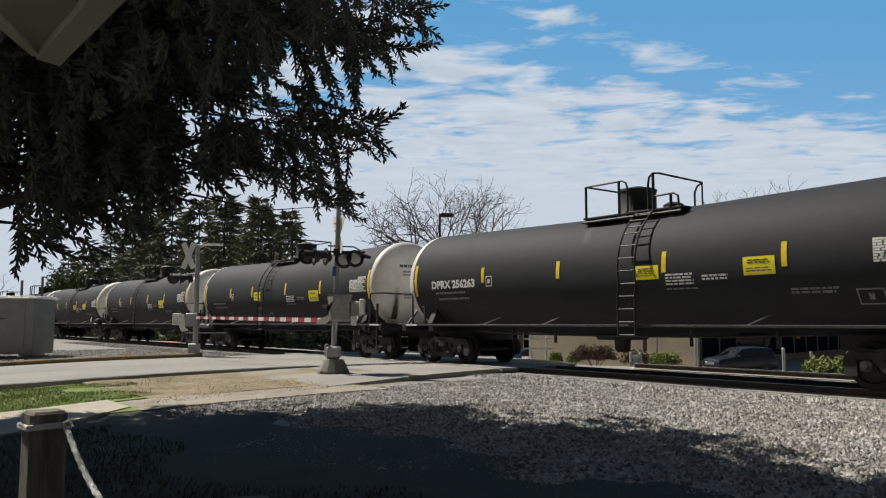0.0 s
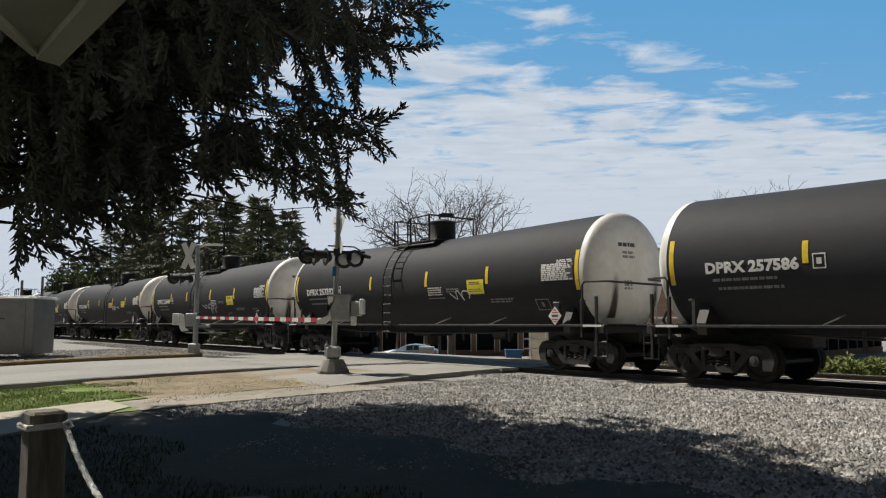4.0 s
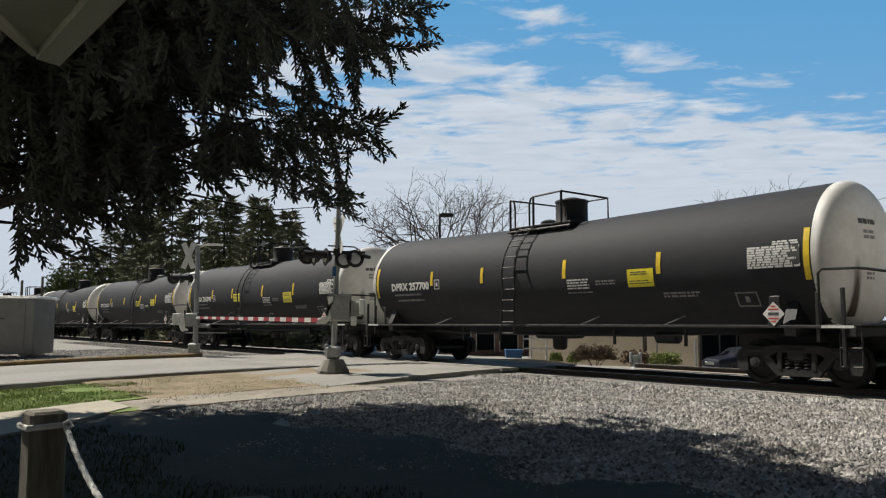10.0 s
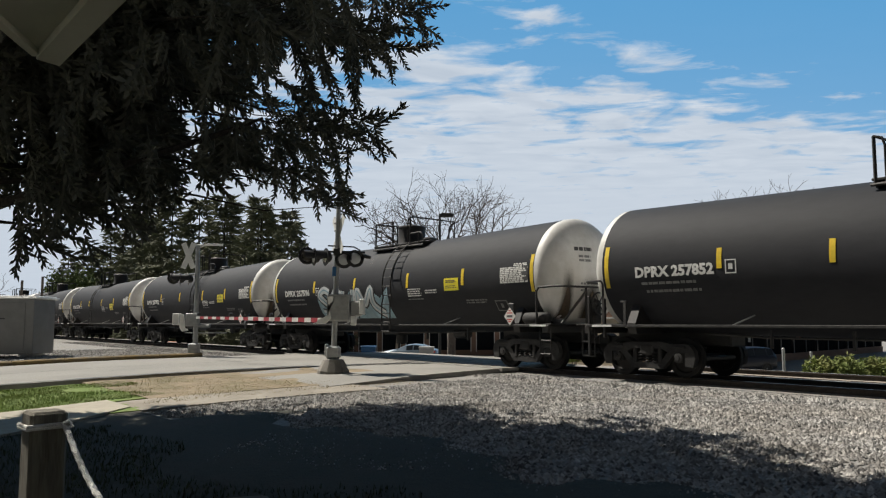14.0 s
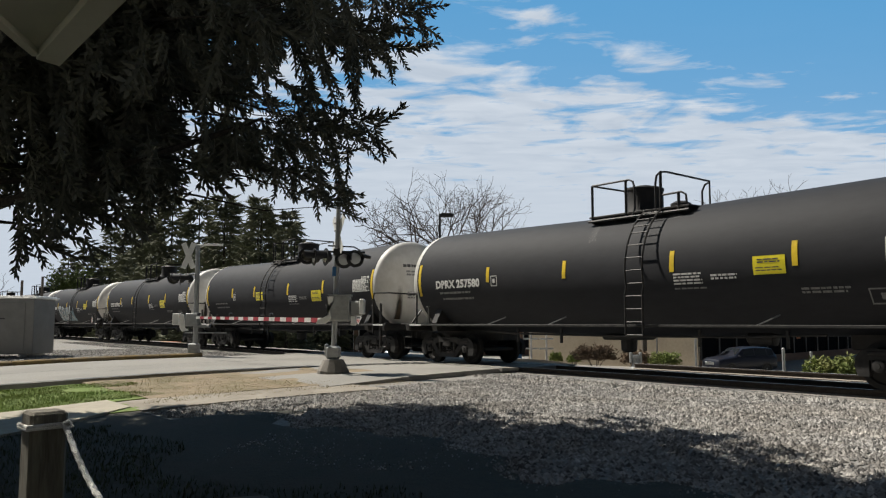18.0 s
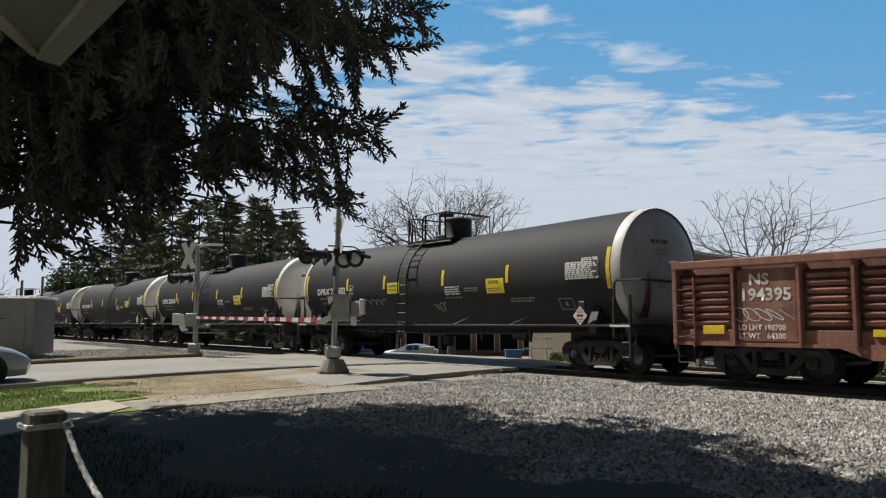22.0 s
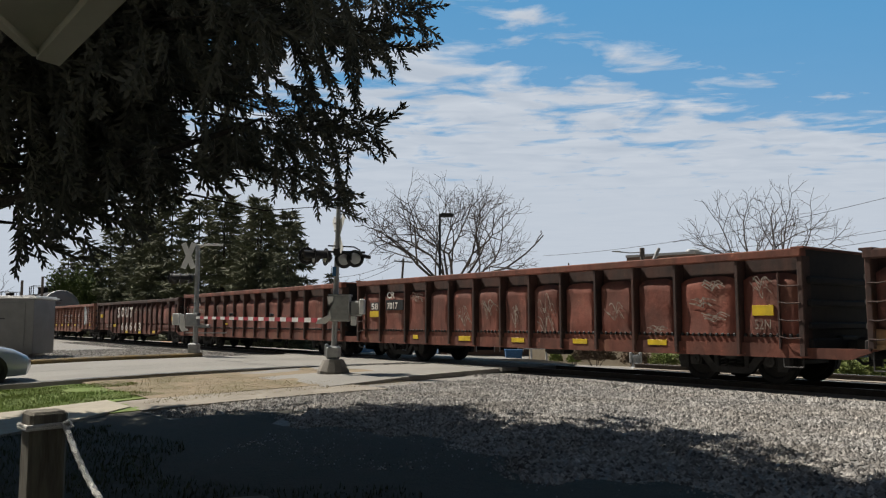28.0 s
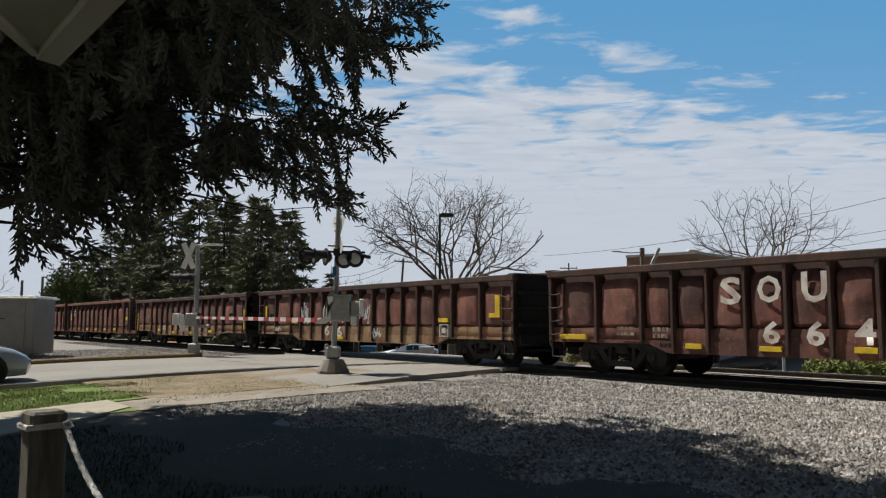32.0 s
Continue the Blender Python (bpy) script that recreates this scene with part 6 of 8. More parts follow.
SPRUCE, SPRUCE_R = (-6.65, 10.6), 6.3
near_spruce()


def conifer_data(seed, H, R, material, droop=0.25, low=0.4, dens=1.0):
    """A far conifer: whorls of flat boughs of small sprays."""
    rg = random.Random(seed)
    piece = []
    for s in range(3):
        m = Mesh()
        r2 = random.Random(s)
        for i in range(6):
            d = Vector((1, r2.uniform(-1.1, 1.1), r2.uniform(-0.4, 0.3)))
            spike(m, Vector((r2.uniform(0, 0.45), r2.uniform(-0.1, 0.1), 0)), d, r2.uniform(0.3, 0.65), 0.048)
        piece.append(m)
    places = []
    z = low
    while z < H:
        f = (z - low) / (H - low)
        reach = R * (1 - f) ** 0.9 + 0.12
        n = max(4, int(9 * dens * (1 - 0.5 * f)))
        for i in range(n):
            a = rg.uniform(0, 2 * math.pi)
            out = Vector((math.cos(a), math.sin(a), 0))
            L = reach * rg.uniform(0.65, 1.1)
            k = max(2, int(L / 0.46))
            for j in range(k):
                g = (j + 0.6) / k
                p = Vector((0, 0, z)) + out * L * g + Vector((0, 0, 0.05 * L * g - droop * L * g * g + 0.3 * L * max(0, g - 0.6) ** 2))
                for sd in (-1, 0, 1):
                    d = out + Vector((-out.y, out.x, 0)) * sd * rg.uniform(0.5, 1.1) + Vector((0, 0, rg.uniform(-0.5, 0.15)))
                    places.append((rg.randrange(3), frame_from(p, d, rg.uniform(-1, 1), rg.uniform(0.7, 1.25))))
        z += 0.44 * rg.uniform(0.8, 1.2) / dens ** 0.5
    V, F = scatter(piece, places)
    return joined("crown", V, F, material)


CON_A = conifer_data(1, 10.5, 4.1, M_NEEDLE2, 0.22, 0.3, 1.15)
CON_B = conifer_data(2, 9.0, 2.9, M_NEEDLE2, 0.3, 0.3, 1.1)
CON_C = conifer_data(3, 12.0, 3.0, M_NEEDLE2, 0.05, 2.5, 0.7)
CON_TRUNK = Mesh().tube([(0, 0, -0.3), (0, 0, 11.5)], [0.2, 0.03], 8).data("trunk", M_BARK, True)


def conifer(x, y, z, data, scale, turn, label):
    t = thing("conifer_tree", label, "conifer tree", "conifers beyond the track", at=pose(x, y, z, 0, 0, turn) @ Matrix.Scale(scale, 4))
    part("crown", data, None, t, "dark green boughs")
    part("trunk", CON_TRUNK, None, t, at=Matrix.Scale(0.86, 4))


def bare_tree(name, seed, x, y, z, H, spread, label, group="bare trees beyond the track", stems=4, levels=5, fork=0.36, thick=1.0):
    """A leafless tree: stems fan out from a low fork and branch again and again inside a rounded crown. spread: half the crown's width."""
    rg = random.Random(seed)
    t = thing(name, label, "bare tree", group, at=pose(x, y, z))
    wood, twigs = Mesh(), Mesh()
    zc, b = H * (0.3 + fork) * 0.9, H - H * (0.3 + fork) * 0.9

    def outside(p):
        return (p.x / spread) ** 2 + (p.y / spread) ** 2 + ((p.z - zc) / (b if p.z > zc else b * 1.1)) ** 2 > rg.uniform(0.8, 1.08)

    def grow(p, d, length, r, lev):
        pts, q, dd = [p], p, d.copy()
        for i in range(4):
            wild = 0.13 if lev < 2 else 0.24
            dd = (dd + Vector((rg.uniform(-1, 1), rg.uniform(-1, 1), rg.uniform(-0.8, 0.9))) * wild).normalized()
            q = q + dd * length / 4
            if lev and outside(q):
                break
            pts.append(q)
        if len(pts) < 2:
            return
        m = wood if lev < 2 else twigs
        r = max(r, 0.011)
        m.tube(pts, [r * (1 - 0.09 * i) for i in range(len(pts))], 6 if lev < 2 else 3, cap=False)
        if lev >= levels:
            return
        turn = rg.uniform(0, 6.3)
        for i in range(3):
            at = pts[-1] if i < 2 else pts[min(len(pts) - 1, rg.choice((1, 2, 3)))]
            side = dd.orthogonal().normalized()
            side.rotate(Matrix.Rotation(turn + i * 2.1 + rg.uniform(-0.5, 0.5), 3, dd))
            e = side * rg.uniform(0.45, 0.95)
            grow(at, (dd + e).normalized(), length * rg.uniform(0.58, 0.8), r * 0.62, lev + 1)

    trunk_h = H * fork
    wood.tube([(0, 0, -0.3), (0.05, 0, trunk_h)], [H * 0.02 * thick, H * 0.017 * thick], 8)
    for i in range(stems):
        a = 2 * math.pi * i / stems + rg.uniform(-0.3, 0.3)
        k = (0.35, 0.95, 1.5)[i % 3]
        grow(Vector((0.05, 0, trunk_h * rg.uniform(0.86, 1.0))), Vector((math.cos(a) * k, math.sin(a) * k, 1)).normalized(), H * 0.24 * (0.8 + 0.25 * k), H * 0.0075 * thick, 0)
    part("trunk", wood, M_TWIG, t, "forking grey trunk", True)
    part("twig_crown", twigs, M_TWIG, t, "fine bare twigs")
    return t


DARK, NARROW, SPARSE = "dark green broad spruce beyond the track", "dark green narrow spruce beyond the track", "sparse grey-green pine beyond the track"
for i, (px, yy, dt, h, lb) in enumerate([(-56.5, 119, CON_B, 13.0, NARROW), (-49.5, 110, CON_A, 13.6, DARK), (-43.0, 102, CON_A, 15.6, DARK), (-36.8, 96, CON_A, 17.4, DARK), (-33.5, 90, CON_B, 15.0, NARROW),
                                         (-29.3, 85, CON_A, 17.0, DARK), (-24.5, 79, CON_A, 15.6, DARK), (-20.3, 73, CON_A, 15.0, DARK), (-16.0, 68, CON_A, 14.0, DARK), (-14.8, 64, CON_A, 12.6, DARK), (-12.0, 61, CON_C, 11.8, SPARSE),
                                         (-10.6, 75, CON_B, 7.8, NARROW), (-40.5, 110, CON_A, 16.0, DARK), (-24.8, 92, CON_C, 17.0, SPARSE), (-14.6, 76, CON_B, 13.0, NARROW)]):
    conifer(px, yy, -1.6, dt, h / {CON_A: 10.5, CON_B: 9.0, CON_C: 12.0}[dt], 57 * i, lb)
bare_tree("bare_tree", 5, 0.6, 58, -1.6, 16.0, 7.0, "spreading bare tree with several dark stems", stems=9, levels=5, fork=0.34, thick=1.0)
bare_tree("bare_tree", 8, 28.6, 70, -1.6, 16.4, 8.2, "bare tree with a wide open crown of fine twigs", stems=8, levels=4, fork=0.4, thick=0.8)
bare_tree("bare_tree", 11, -7.5, 80, -1.6, 9.5, 3.6, "small pale bare tree far off", stems=5, levels=3)
bare_tree("bare_tree", 12, 13.2, 66, -1.6, 8.0, 3.0, "small bare tree behind the brick building", stems=4, levels=3)
bare_tree("bare_tree", 13, 9.0, 95, -1.6, 9.0, 4.0, "small bare tree far off", stems=5, levels=3)
bare_tree("bare_tree", 14, -46, 75, 0.0, 8.5, 3.5, "hazy bare tree far off", stems=5, levels=3)
bare_tree("bare_tree", 15, -39, 66, 0.0, 7, 3.0, "hazy bare tree far off", stems=5, levels=3)


# ---- vehicles ----
SEDAN_BODY = [(2.36, 0.36, 0.56, 0.6, 0.6), (2.24, 0.22, 0.64, 0.7, 0.8), (1.95, 0.19, 0.74, 0.84, 0.88), (1.3, 0.19, 0.86, 0.98, 0.91), (0.82, 0.19, 0.92, 1.04, 0.92), (0.1, 0.19, 0.92, 1.38, 0.92), (-0.5, 0.19, 0.94, 1.45, 0.92),
              (-1.15, 0.19, 0.96, 1.38, 0.91), (-1.8, 0.2, 0.99, 1.1, 0.89), (-2.25, 0.26, 0.92, 1.02, 0.8), (-2.36, 0.42, 0.82, 0.88, 0.64)]
SUV_BODY = [(2.35, 0.45, 0.75, 0.8, 0.7), (2.25, 0.3, 0.9, 0.98, 0.86), (1.95, 0.28, 1.0, 1.08, 0.94), (1.3, 0.28, 1.06, 1.16, 0.96), (0.95, 0.28, 1.1, 1.2, 0.96), (0.35, 0.28, 1.14, 1.68, 0.96), (-0.5, 0.28, 1.16, 1.76, 0.96),
            (-1.5, 0.28, 1.18, 1.74, 0.95), (-2.05, 0.3, 1.2, 1.66, 0.93), (-2.3, 0.35, 1.1, 1.25, 0.88), (-2.38, 0.5, 0.9, 0.95, 0.7)]


def vehicle(name, label, paint, body, at, radius=0.33, category="car"):
    """A road vehicle: lofted body, windows, lamps, mirrors and wheels."""
    t = thing(name, label, category, at=at)
    m = Mesh()
    rows = []
    for x, zl, zb, zt, w in body:
        cab = zt - zb > 0.2
        wr = w * (0.74 if cab else 0.86)
        half = [(w * 0.88, zl), (w * 0.99, zl + 0.12), (w, (zl + zb) / 2), (w * 0.985, zb - 0.04), (w * 0.95, zb), (wr, zt - 0.05 if cab else zt - 0.02), (wr * 0.82, zt), (0, zt + 0.025)]
        rows.append([(x, y, z) for y, z in half] + [(x, -y, z) for y, z in reversed(half[:-1])])
    k = len(rows[0])
    m.add([p for r in rows for p in r], [(i * k + j, i * k + j + 1, i * k + k + j + 1, i * k + k + j) for i in range(len(rows) - 1) for j in range(k - 1)] + [tuple(range(k)), tuple(range((len(rows) - 1) * k + k - 1, (len(rows) - 1) * k - 1, -1))])
    shell = part("body", m, paint, t, "glossy painted body", True)
    cabs = [i for i, b in enumerate(body) if b[3] - b[2] > 0.2]

    def side_glass(i, sg):
        (x0, _, b0, t0, w0), (x1, _, b1, t1, w1) = body[i], body[i + 1]

        def pt(x, b, tt, w, f):
            cab = tt - b > 0.2
            wr = w * (0.74 if cab else 0.86)
            return (x, sg * (w * 0.95 + (wr - w * 0.95) * f + 0.008), b + (tt - 0.05 - b) * f)
        return Mesh().add([pt(x0 - 0.03, b0, t0, w0, 0.1), pt(x1 + 0.03, b1, t1, w1, 0.1), pt(x1 + 0.03, b1, t1, w1, 0.92), pt(x0 - 0.03, b0, t0, w0, 0.92)], [(0, 1, 2, 3)])

    for i in range(cabs[0], cabs[-1]):
        for sg in (1, -1):
            part("side_window", side_glass(i, sg), M_CARGLASS, t, "dark side window")
    for i, j in ((cabs[0] - 1, cabs[0]), (cabs[-1] + 1, cabs[-1])):
        (x0, _, b0, t0, w0), (x1, _, b1, t1, w1) = body[i], body[j]
        o = 0.012 if x0 > x1 else -0.012
        g = Mesh().add([(x0 + o - (x0 - x1) * 0.08, w0 * 0.74, t0 + 0.03), (x0 + o - (x0 - x1) * 0.08, -w0 * 0.74, t0 + 0.03), (x1 + o * 4, -w1 * 0.62, t1 - 0.01), (x1 + o * 4, w1 * 0.62, t1 - 0.01)], [(0, 1, 2, 3)])
        part("windscreen" if x0 > 0 else "rear_window", g, M_CARGLASS, t, "dark sloping glass")
    fx, fz = body[1][0], body[1][2]
    for sg in (1, -1):
        part("headlight", Mesh().add([(fx + 0.04, sg * 0.56, fz - 0.06), (fx - 0.26, sg * 0.872 * body[1][4] / 0.8, fz - 0.02), (fx - 0.3, sg * 0.85 * body[1][4] / 0.8, fz + 0.06), (fx - 0.02, sg * 0.52, fz + 0.02)], [(0, 1, 2, 3)]), M_CARGLASS, t, "smoked glass headlight")
        part("fog_lamp", Mesh().box(fx - 0.14, fx - 0.01, min(sg * 0.6, sg * 0.8), max(sg * 0.6, sg * 0.8), 0.36, 0.45, 0.02), M_BLACKP, t, "dark fog lamp recess")
        part("tail_light", Mesh().box(body[-2][0] - 0.03, body[-2][0] + 0.15, min(sg * 0.6, sg * 0.84), max(sg * 0.6, sg * 0.84), 0.78, 0.92, 0.02), M_RED, t, "red tail light")
        mx = body[4][0] - 0.1
        part("mirror", Mesh().box(mx - 0.08, mx + 0.06, min(sg * 0.95, sg * 1.12), max(sg * 0.95, sg * 1.12), body[4][2] + 0.04, body[4][2] + 0.17, 0.03), paint, t)
    part("grille", Mesh().box(body[0][0] - 0.02, body[0][0] + 0.02, -0.42, 0.42, fz - 0.26, fz - 0.06, 0.02), M_BLACKP if body is SEDAN_BODY else M_RIM, t, "front grille")
    part("bumper_intake", Mesh().box(body[0][0] - 0.06, body[0][0] + 0.015, -0.5, 0.5, 0.36, 0.44, 0.02), M_BLACKP, t)
    wheels = []
    for x in (1.42, -1.38):
        for sg in (1, -1):
            w = body[3][4]
            part("wheel_arch", Mesh().lathe([(0, radius + 0.06), (0.012, radius + 0.05)], (x, sg * w, radius + 0.01), (0, sg, 0), 20), M_BLACKP, t, "dark wheel arch")
            rest = pose(x, sg * (w - 0.08), radius, 0, 0, 0 if sg > 0 else 180)
            ty = part("wheel", Mesh().lathe([(-0.1, radius - 0.1), (-0.1, radius - 0.02), (-0.07, radius), (0.07, radius), (0.1, radius - 0.02), (0.1, radius - 0.09), (0.085, radius - 0.1)], (0, 0, 0), (0, 1, 0), 24, cap=False), M_RUBBER, t, "black tyre", True, at=rest)
            rim = Mesh().lathe([(0.06, radius - 0.09), (0.09, radius - 0.09), (0.08, radius - 0.11), (0.05, radius - 0.12)], (0, 0, 0), (0, 1, 0), 20, cap=False)
            for i in range(5):
                a = 2 * math.pi * i / 5
                rim.box(0.03, radius - 0.1, 0.05, 0.08, -0.03, 0.03, 0.008, m=Matrix.Rotation(a, 4, "Y"))
            rim.lathe([(0.03, 0.07), (0.09, 0.06), (0.095, 0.01)], (0, 0, 0), (0, 1, 0), 12)
            part("rim", rim, M_RIM, ty, "silver alloy rim")
            part("brake_disc", Mesh().lathe([(0.0, radius - 0.11), (0.02, radius - 0.11)], (0, 0, 0), (0, 1, 0), 16), M_BLACKP, ty)
            wheels.append((ty, rest))
    return t, wheels


def sedan_at(d):
    l = 1.68 + d
    return Matrix.Translation(spot(22.65, l, zr(l))) @ pose(0, 0, 0, 0, 0, 37.685)


SEDAN, SEDAN_WHEELS = vehicle("sedan_car", "silver sedan waiting on the road at the closed gate", M_SILVER, SEDAN_BODY, sedan_at(0))
vehicle("suv_car", "dark navy sport utility car parked by the storefront", M_NAVY, SUV_BODY, pose(19.3, 52.0, -1.72, 0, 0, 200), 0.37)
vehicle("sedan_car", "pale blue car parked beyond the crossing", M_BLUECAR, SEDAN_BODY, pose(-2.6, 63, -1.5, 0, 0, 165))
vehicle("sedan_car", "pale car parked beyond the crossing", M_SILVER, SEDAN_BODY, pose(-13.0, 66, -1.55, 0, 0, 30))


# ---- buildings beyond the track ----
def storefront():
    """The brick and stucco building across the track: corner towards the viewer, shop windows on the longer face."""
    t = thing("store_building", "low brick and tan stucco store with dark shop windows", "store building", at=pose(17.6, 55, -1.6))
    a, b = Vector((-0.75, 0.66, 0)).normalized(), Vector((0.68, 0.73, 0)).normalized()

    def wall(u, d0, d1, z0, z1, thick, mat, name, out=0.0, label=""):
        n = Vector((u.y, -u.x, 0)) if u is b else Vector((-u.y, u.x, 0))
        n = n if n.y < 0 else -n
        p = [u * d0 + n * out, u * d1 + n * out, u * d1 + n * (out - thick), u * d0 + n * (out - thick)]
        m = Mesh().add([Vector((q.x, q.y, z)) for z in (z0, z1) for q in p], [(0, 1, 2, 3), (7, 6, 5, 4), (0, 4, 5, 1), (1, 5, 6, 2), (2, 6, 7, 3), (3, 7, 4, 0)])
        return part(name, m, mat, t, label)

    wall(a, 0, 14.2, -0.3, 3.6, 0.3, M_TANWALL, "wall", 0, "tan stucco wall")
    wall(a, 0, 5.3, 3.6, 8.0, 0.3, M_BRICK, "wall", 0, "brown brick wall")
    wall(a, 5.3, 14.2, 3.6, 7.0, 0.3, M_BRICK, "wall", 0, "brown brick wall")
    wall(a, -0.05, 5.35, 8.0, 8.18, 0.4, M_GREYTRIM, "parapet", 0.06)
    wall(a, 5.3, 14.25, 7.0, 7.18, 0.4, M_GREYTRIM, "parapet", 0.06)
    wall(a, 0, 14.2, 3.5, 3.62, 0.3, M_SIGN, "trim_band", 0.05)
    wall(b, 0.35, 46, -0.3, 0.6, 0.3, M_BRICK, "wall")
    wall(b, 0.35, 46, 3.4, 8.0, 0.3, M_BRICK, "wall")
    wall(b, -0.05, 46, 8.0, 8.18, 0.4, M_GREYTRIM, "parapet", 0.06)
    wall(b, 0.5, 46, 2.95, 3.45, 0.9, M_BLACKP, "awning", 0.9, "dark awning over the shop windows")
    wall(b, 0.35, 46, 0.6, 3.4, 0.05, M_WINDOW, "shop_window", -0.2)
    for i in range(16):
        wall(b, 0.4 + i * 3.0, 0.65 + i * 3.0, 0.6, 3.4, 0.3, M_BLACKP, "window_post")
    for i, (d, w, z, h, mt) in enumerate([(5, 1.1, 2.3, 0.35, M_SIGN), (9, 0.8, 1.7, 0.5, M_SIGN), (14, 1.6, 2.2, 0.4, M_SIGN), (17.5, 1.2, 2.4, 0.3, M_SIGN), (19.5, 0.9, 1.8, 0.7, M_ORANGE), (23, 1.4, 2.2, 0.4, M_SIGN), (27, 1.5, 2.0, 0.5, M_SIGN)]):
        wall(b, d, d + w, z, z + h, 0.03, mt, "window_sign", -0.1, "pale sign in the window")
    rf = Mesh()
    q = [Vector((0, 0, 0)), b * 46, b * 46 + a * 14.2, a * 14.2]
    rf.add([Vector((p.x, p.y, z)) for z in (6.9, 6.98) for p in q], [(0, 1, 2, 3), (7, 6, 5, 4), (0, 4, 5, 1), (1, 5, 6, 2), (2, 6, 7, 3), (3, 7, 4, 0)])
    part("roof", rf, M_ROOFG, t)
    part("roof_vent", Mesh().box(-0.5, 0.3, 0.2, 0.9, 7.9, 8.35, 0.05), M_SIGN, t, "white roof vent", at=pose(0.2, 0.3, 0))
    part("roof_unit", Mesh().box(0, 2.4, 0, 1.6, 6.98, 8.1, 0.05), M_GREYTRIM, t, at=pose(-2, 6, 0))
    return t


storefront()


def far_store():
    t = thing("store_building", "white-framed shop front far beyond the crossing", "store building", at=pose(2.5, 78, -1.55))
    part("wall", Mesh().box(-14, 8, 0, 8, 0, 3.4, 0.02), M_BRICK, t, "reddish brick wall")
    part("roof", Mesh().box(-14.4, 8.4, -0.6, 8.4, 3.4, 3.75, 0.05), M_ROOFG, t)
    for i in range(9):
        x = -13 + i * 2.3
        w = part("window", Mesh().box(x, x + 1.7, -0.06, -0.01, 0.5, 2.5, 0.01), M_WINDOW, t, "dark shop window")
        part("frame", Mesh().box(x - 0.08, x, -0.1, 0, 0.3, 2.6).box(x + 1.7, x + 1.78, -0.1, 0, 0.3, 2.6).box(x, x + 1.7, -0.1, 0, 2.5, 2.62), M_SIGN, w, "white window frame")


far_store()


def planter():
    t = thing("brick_planter", "low orange brick planter beyond the track", "planter", at=pose(-22.9, 66, -0.9, 0, 0, -40))
    part("brickwork", Mesh().box(-1.4, 1.4, -0.5, 0.5, -0.6, 0.95, 0.04), M_ORANGE, t, "orange brick planter wall")


planter()


# ---- shrubs, poles, wires and small things beyond the track ----
def shrub(name, x, y, z, sx, sy, sz, material, label, seed, n=900, leaf=0.09, group=""):
    rg = random.Random(seed)
    t = thing(name, label, "shrub", group, at=pose(x, y, z))
    m = Mesh()
    for i in range(n):
        a, e = rg.uniform(0, 2 * math.pi), rg.uniform(-0.2, 1)
        r = rg.uniform(0.55, 1.05) * (0.85 + 0.3 * noise.noise((a, e * 2, seed)))
        c = math.sqrt(max(0, 1 - e * e * 0.75))
        p = Vector((math.cos(a) * c * r * sx, math.sin(a) * c * r * sy, max(0.02, (0.45 + 0.55 * e * r) * sz)))
        d = Vector((rg.uniform(-1, 1), rg.uniform(-1, 1), rg.uniform(-0.3, 1)))
        spike(m, p, d, leaf * rg.uniform(1.2, 2.6), leaf * 0.35)
    part("foliage", m, material, t, "dense small leaves")
    st = Mesh()
    for i in range(5):
        a = 1.26 * i
        st.tube([(0.1 * math.cos(a), 0.1 * math.sin(a), -0.1), (0.5 * sx * math.cos(a), 0.5 * sy * math.sin(a), 0.6 * sz)], [0.03, 0.01], 4)
    part("stem", st, M_BARK, t)


def hedge():
    shrub("hedge_shrub", 15.4, 31.6, -1.45, 1.45, 0.8, 1.85, M_HEDGE, "clipped bright green spreading hedge shrub", 3, 2600, 0.1, "hedge beside the parking lot")
    shrub("hedge_shrub", 17.6, 32.0, -1.45, 1.3, 0.8, 1.75, M_HEDGE, "clipped bright green spreading hedge shrub", 4, 2600, 0.1, "hedge beside the parking lot")
    shrub("hedge_shrub", 19.2, 32.3, -1.4, 0.9, 0.8, 1.28, M_HEDGE, "small round yellow-green hedge shrub", 5, 1600, 0.1, "hedge beside the parking lot")


hedge()
shrub("brown_shrub", 10.6, 55.5, -1.6, 1.7, 1.2, 1.7, M_DRYBUSH, "leafless brown shrub against the stucco wall", 6, 1500, 0.13)
shrub("brown_shrub", 12.9, 53.5, -1.6, 1.1, 1.0, 1.4, M_DRYBUSH, "leafless brown shrub against the stucco wall", 7, 1000, 0.13)
shrub("green_shrub", 14.6, 52.5, -1.6, 1.2, 0.9, 1.3, M_HEDGE, "small green shrub by the stucco wall", 8, 900, 0.12)
shrub("green_shrub", 8.5, 60, -1.6, 0.5, 0.5, 1.0, M_HEDGE, "small green shrub by the stucco wall", 9, 500, 0.12)
shrub("green_shrub", 9.7, 59, -1.6, 0.5, 0.5, 0.9, M_HEDGE, "small green shrub by the stucco wall", 10, 500, 0.12)
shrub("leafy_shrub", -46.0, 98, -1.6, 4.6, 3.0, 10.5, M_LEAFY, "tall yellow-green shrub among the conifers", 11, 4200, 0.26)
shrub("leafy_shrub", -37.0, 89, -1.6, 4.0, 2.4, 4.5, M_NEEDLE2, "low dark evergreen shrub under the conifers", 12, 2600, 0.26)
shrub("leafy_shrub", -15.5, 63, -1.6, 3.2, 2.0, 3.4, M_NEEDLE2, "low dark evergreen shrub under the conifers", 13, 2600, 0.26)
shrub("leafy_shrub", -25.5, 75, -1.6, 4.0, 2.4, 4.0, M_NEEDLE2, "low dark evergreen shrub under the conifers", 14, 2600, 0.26)


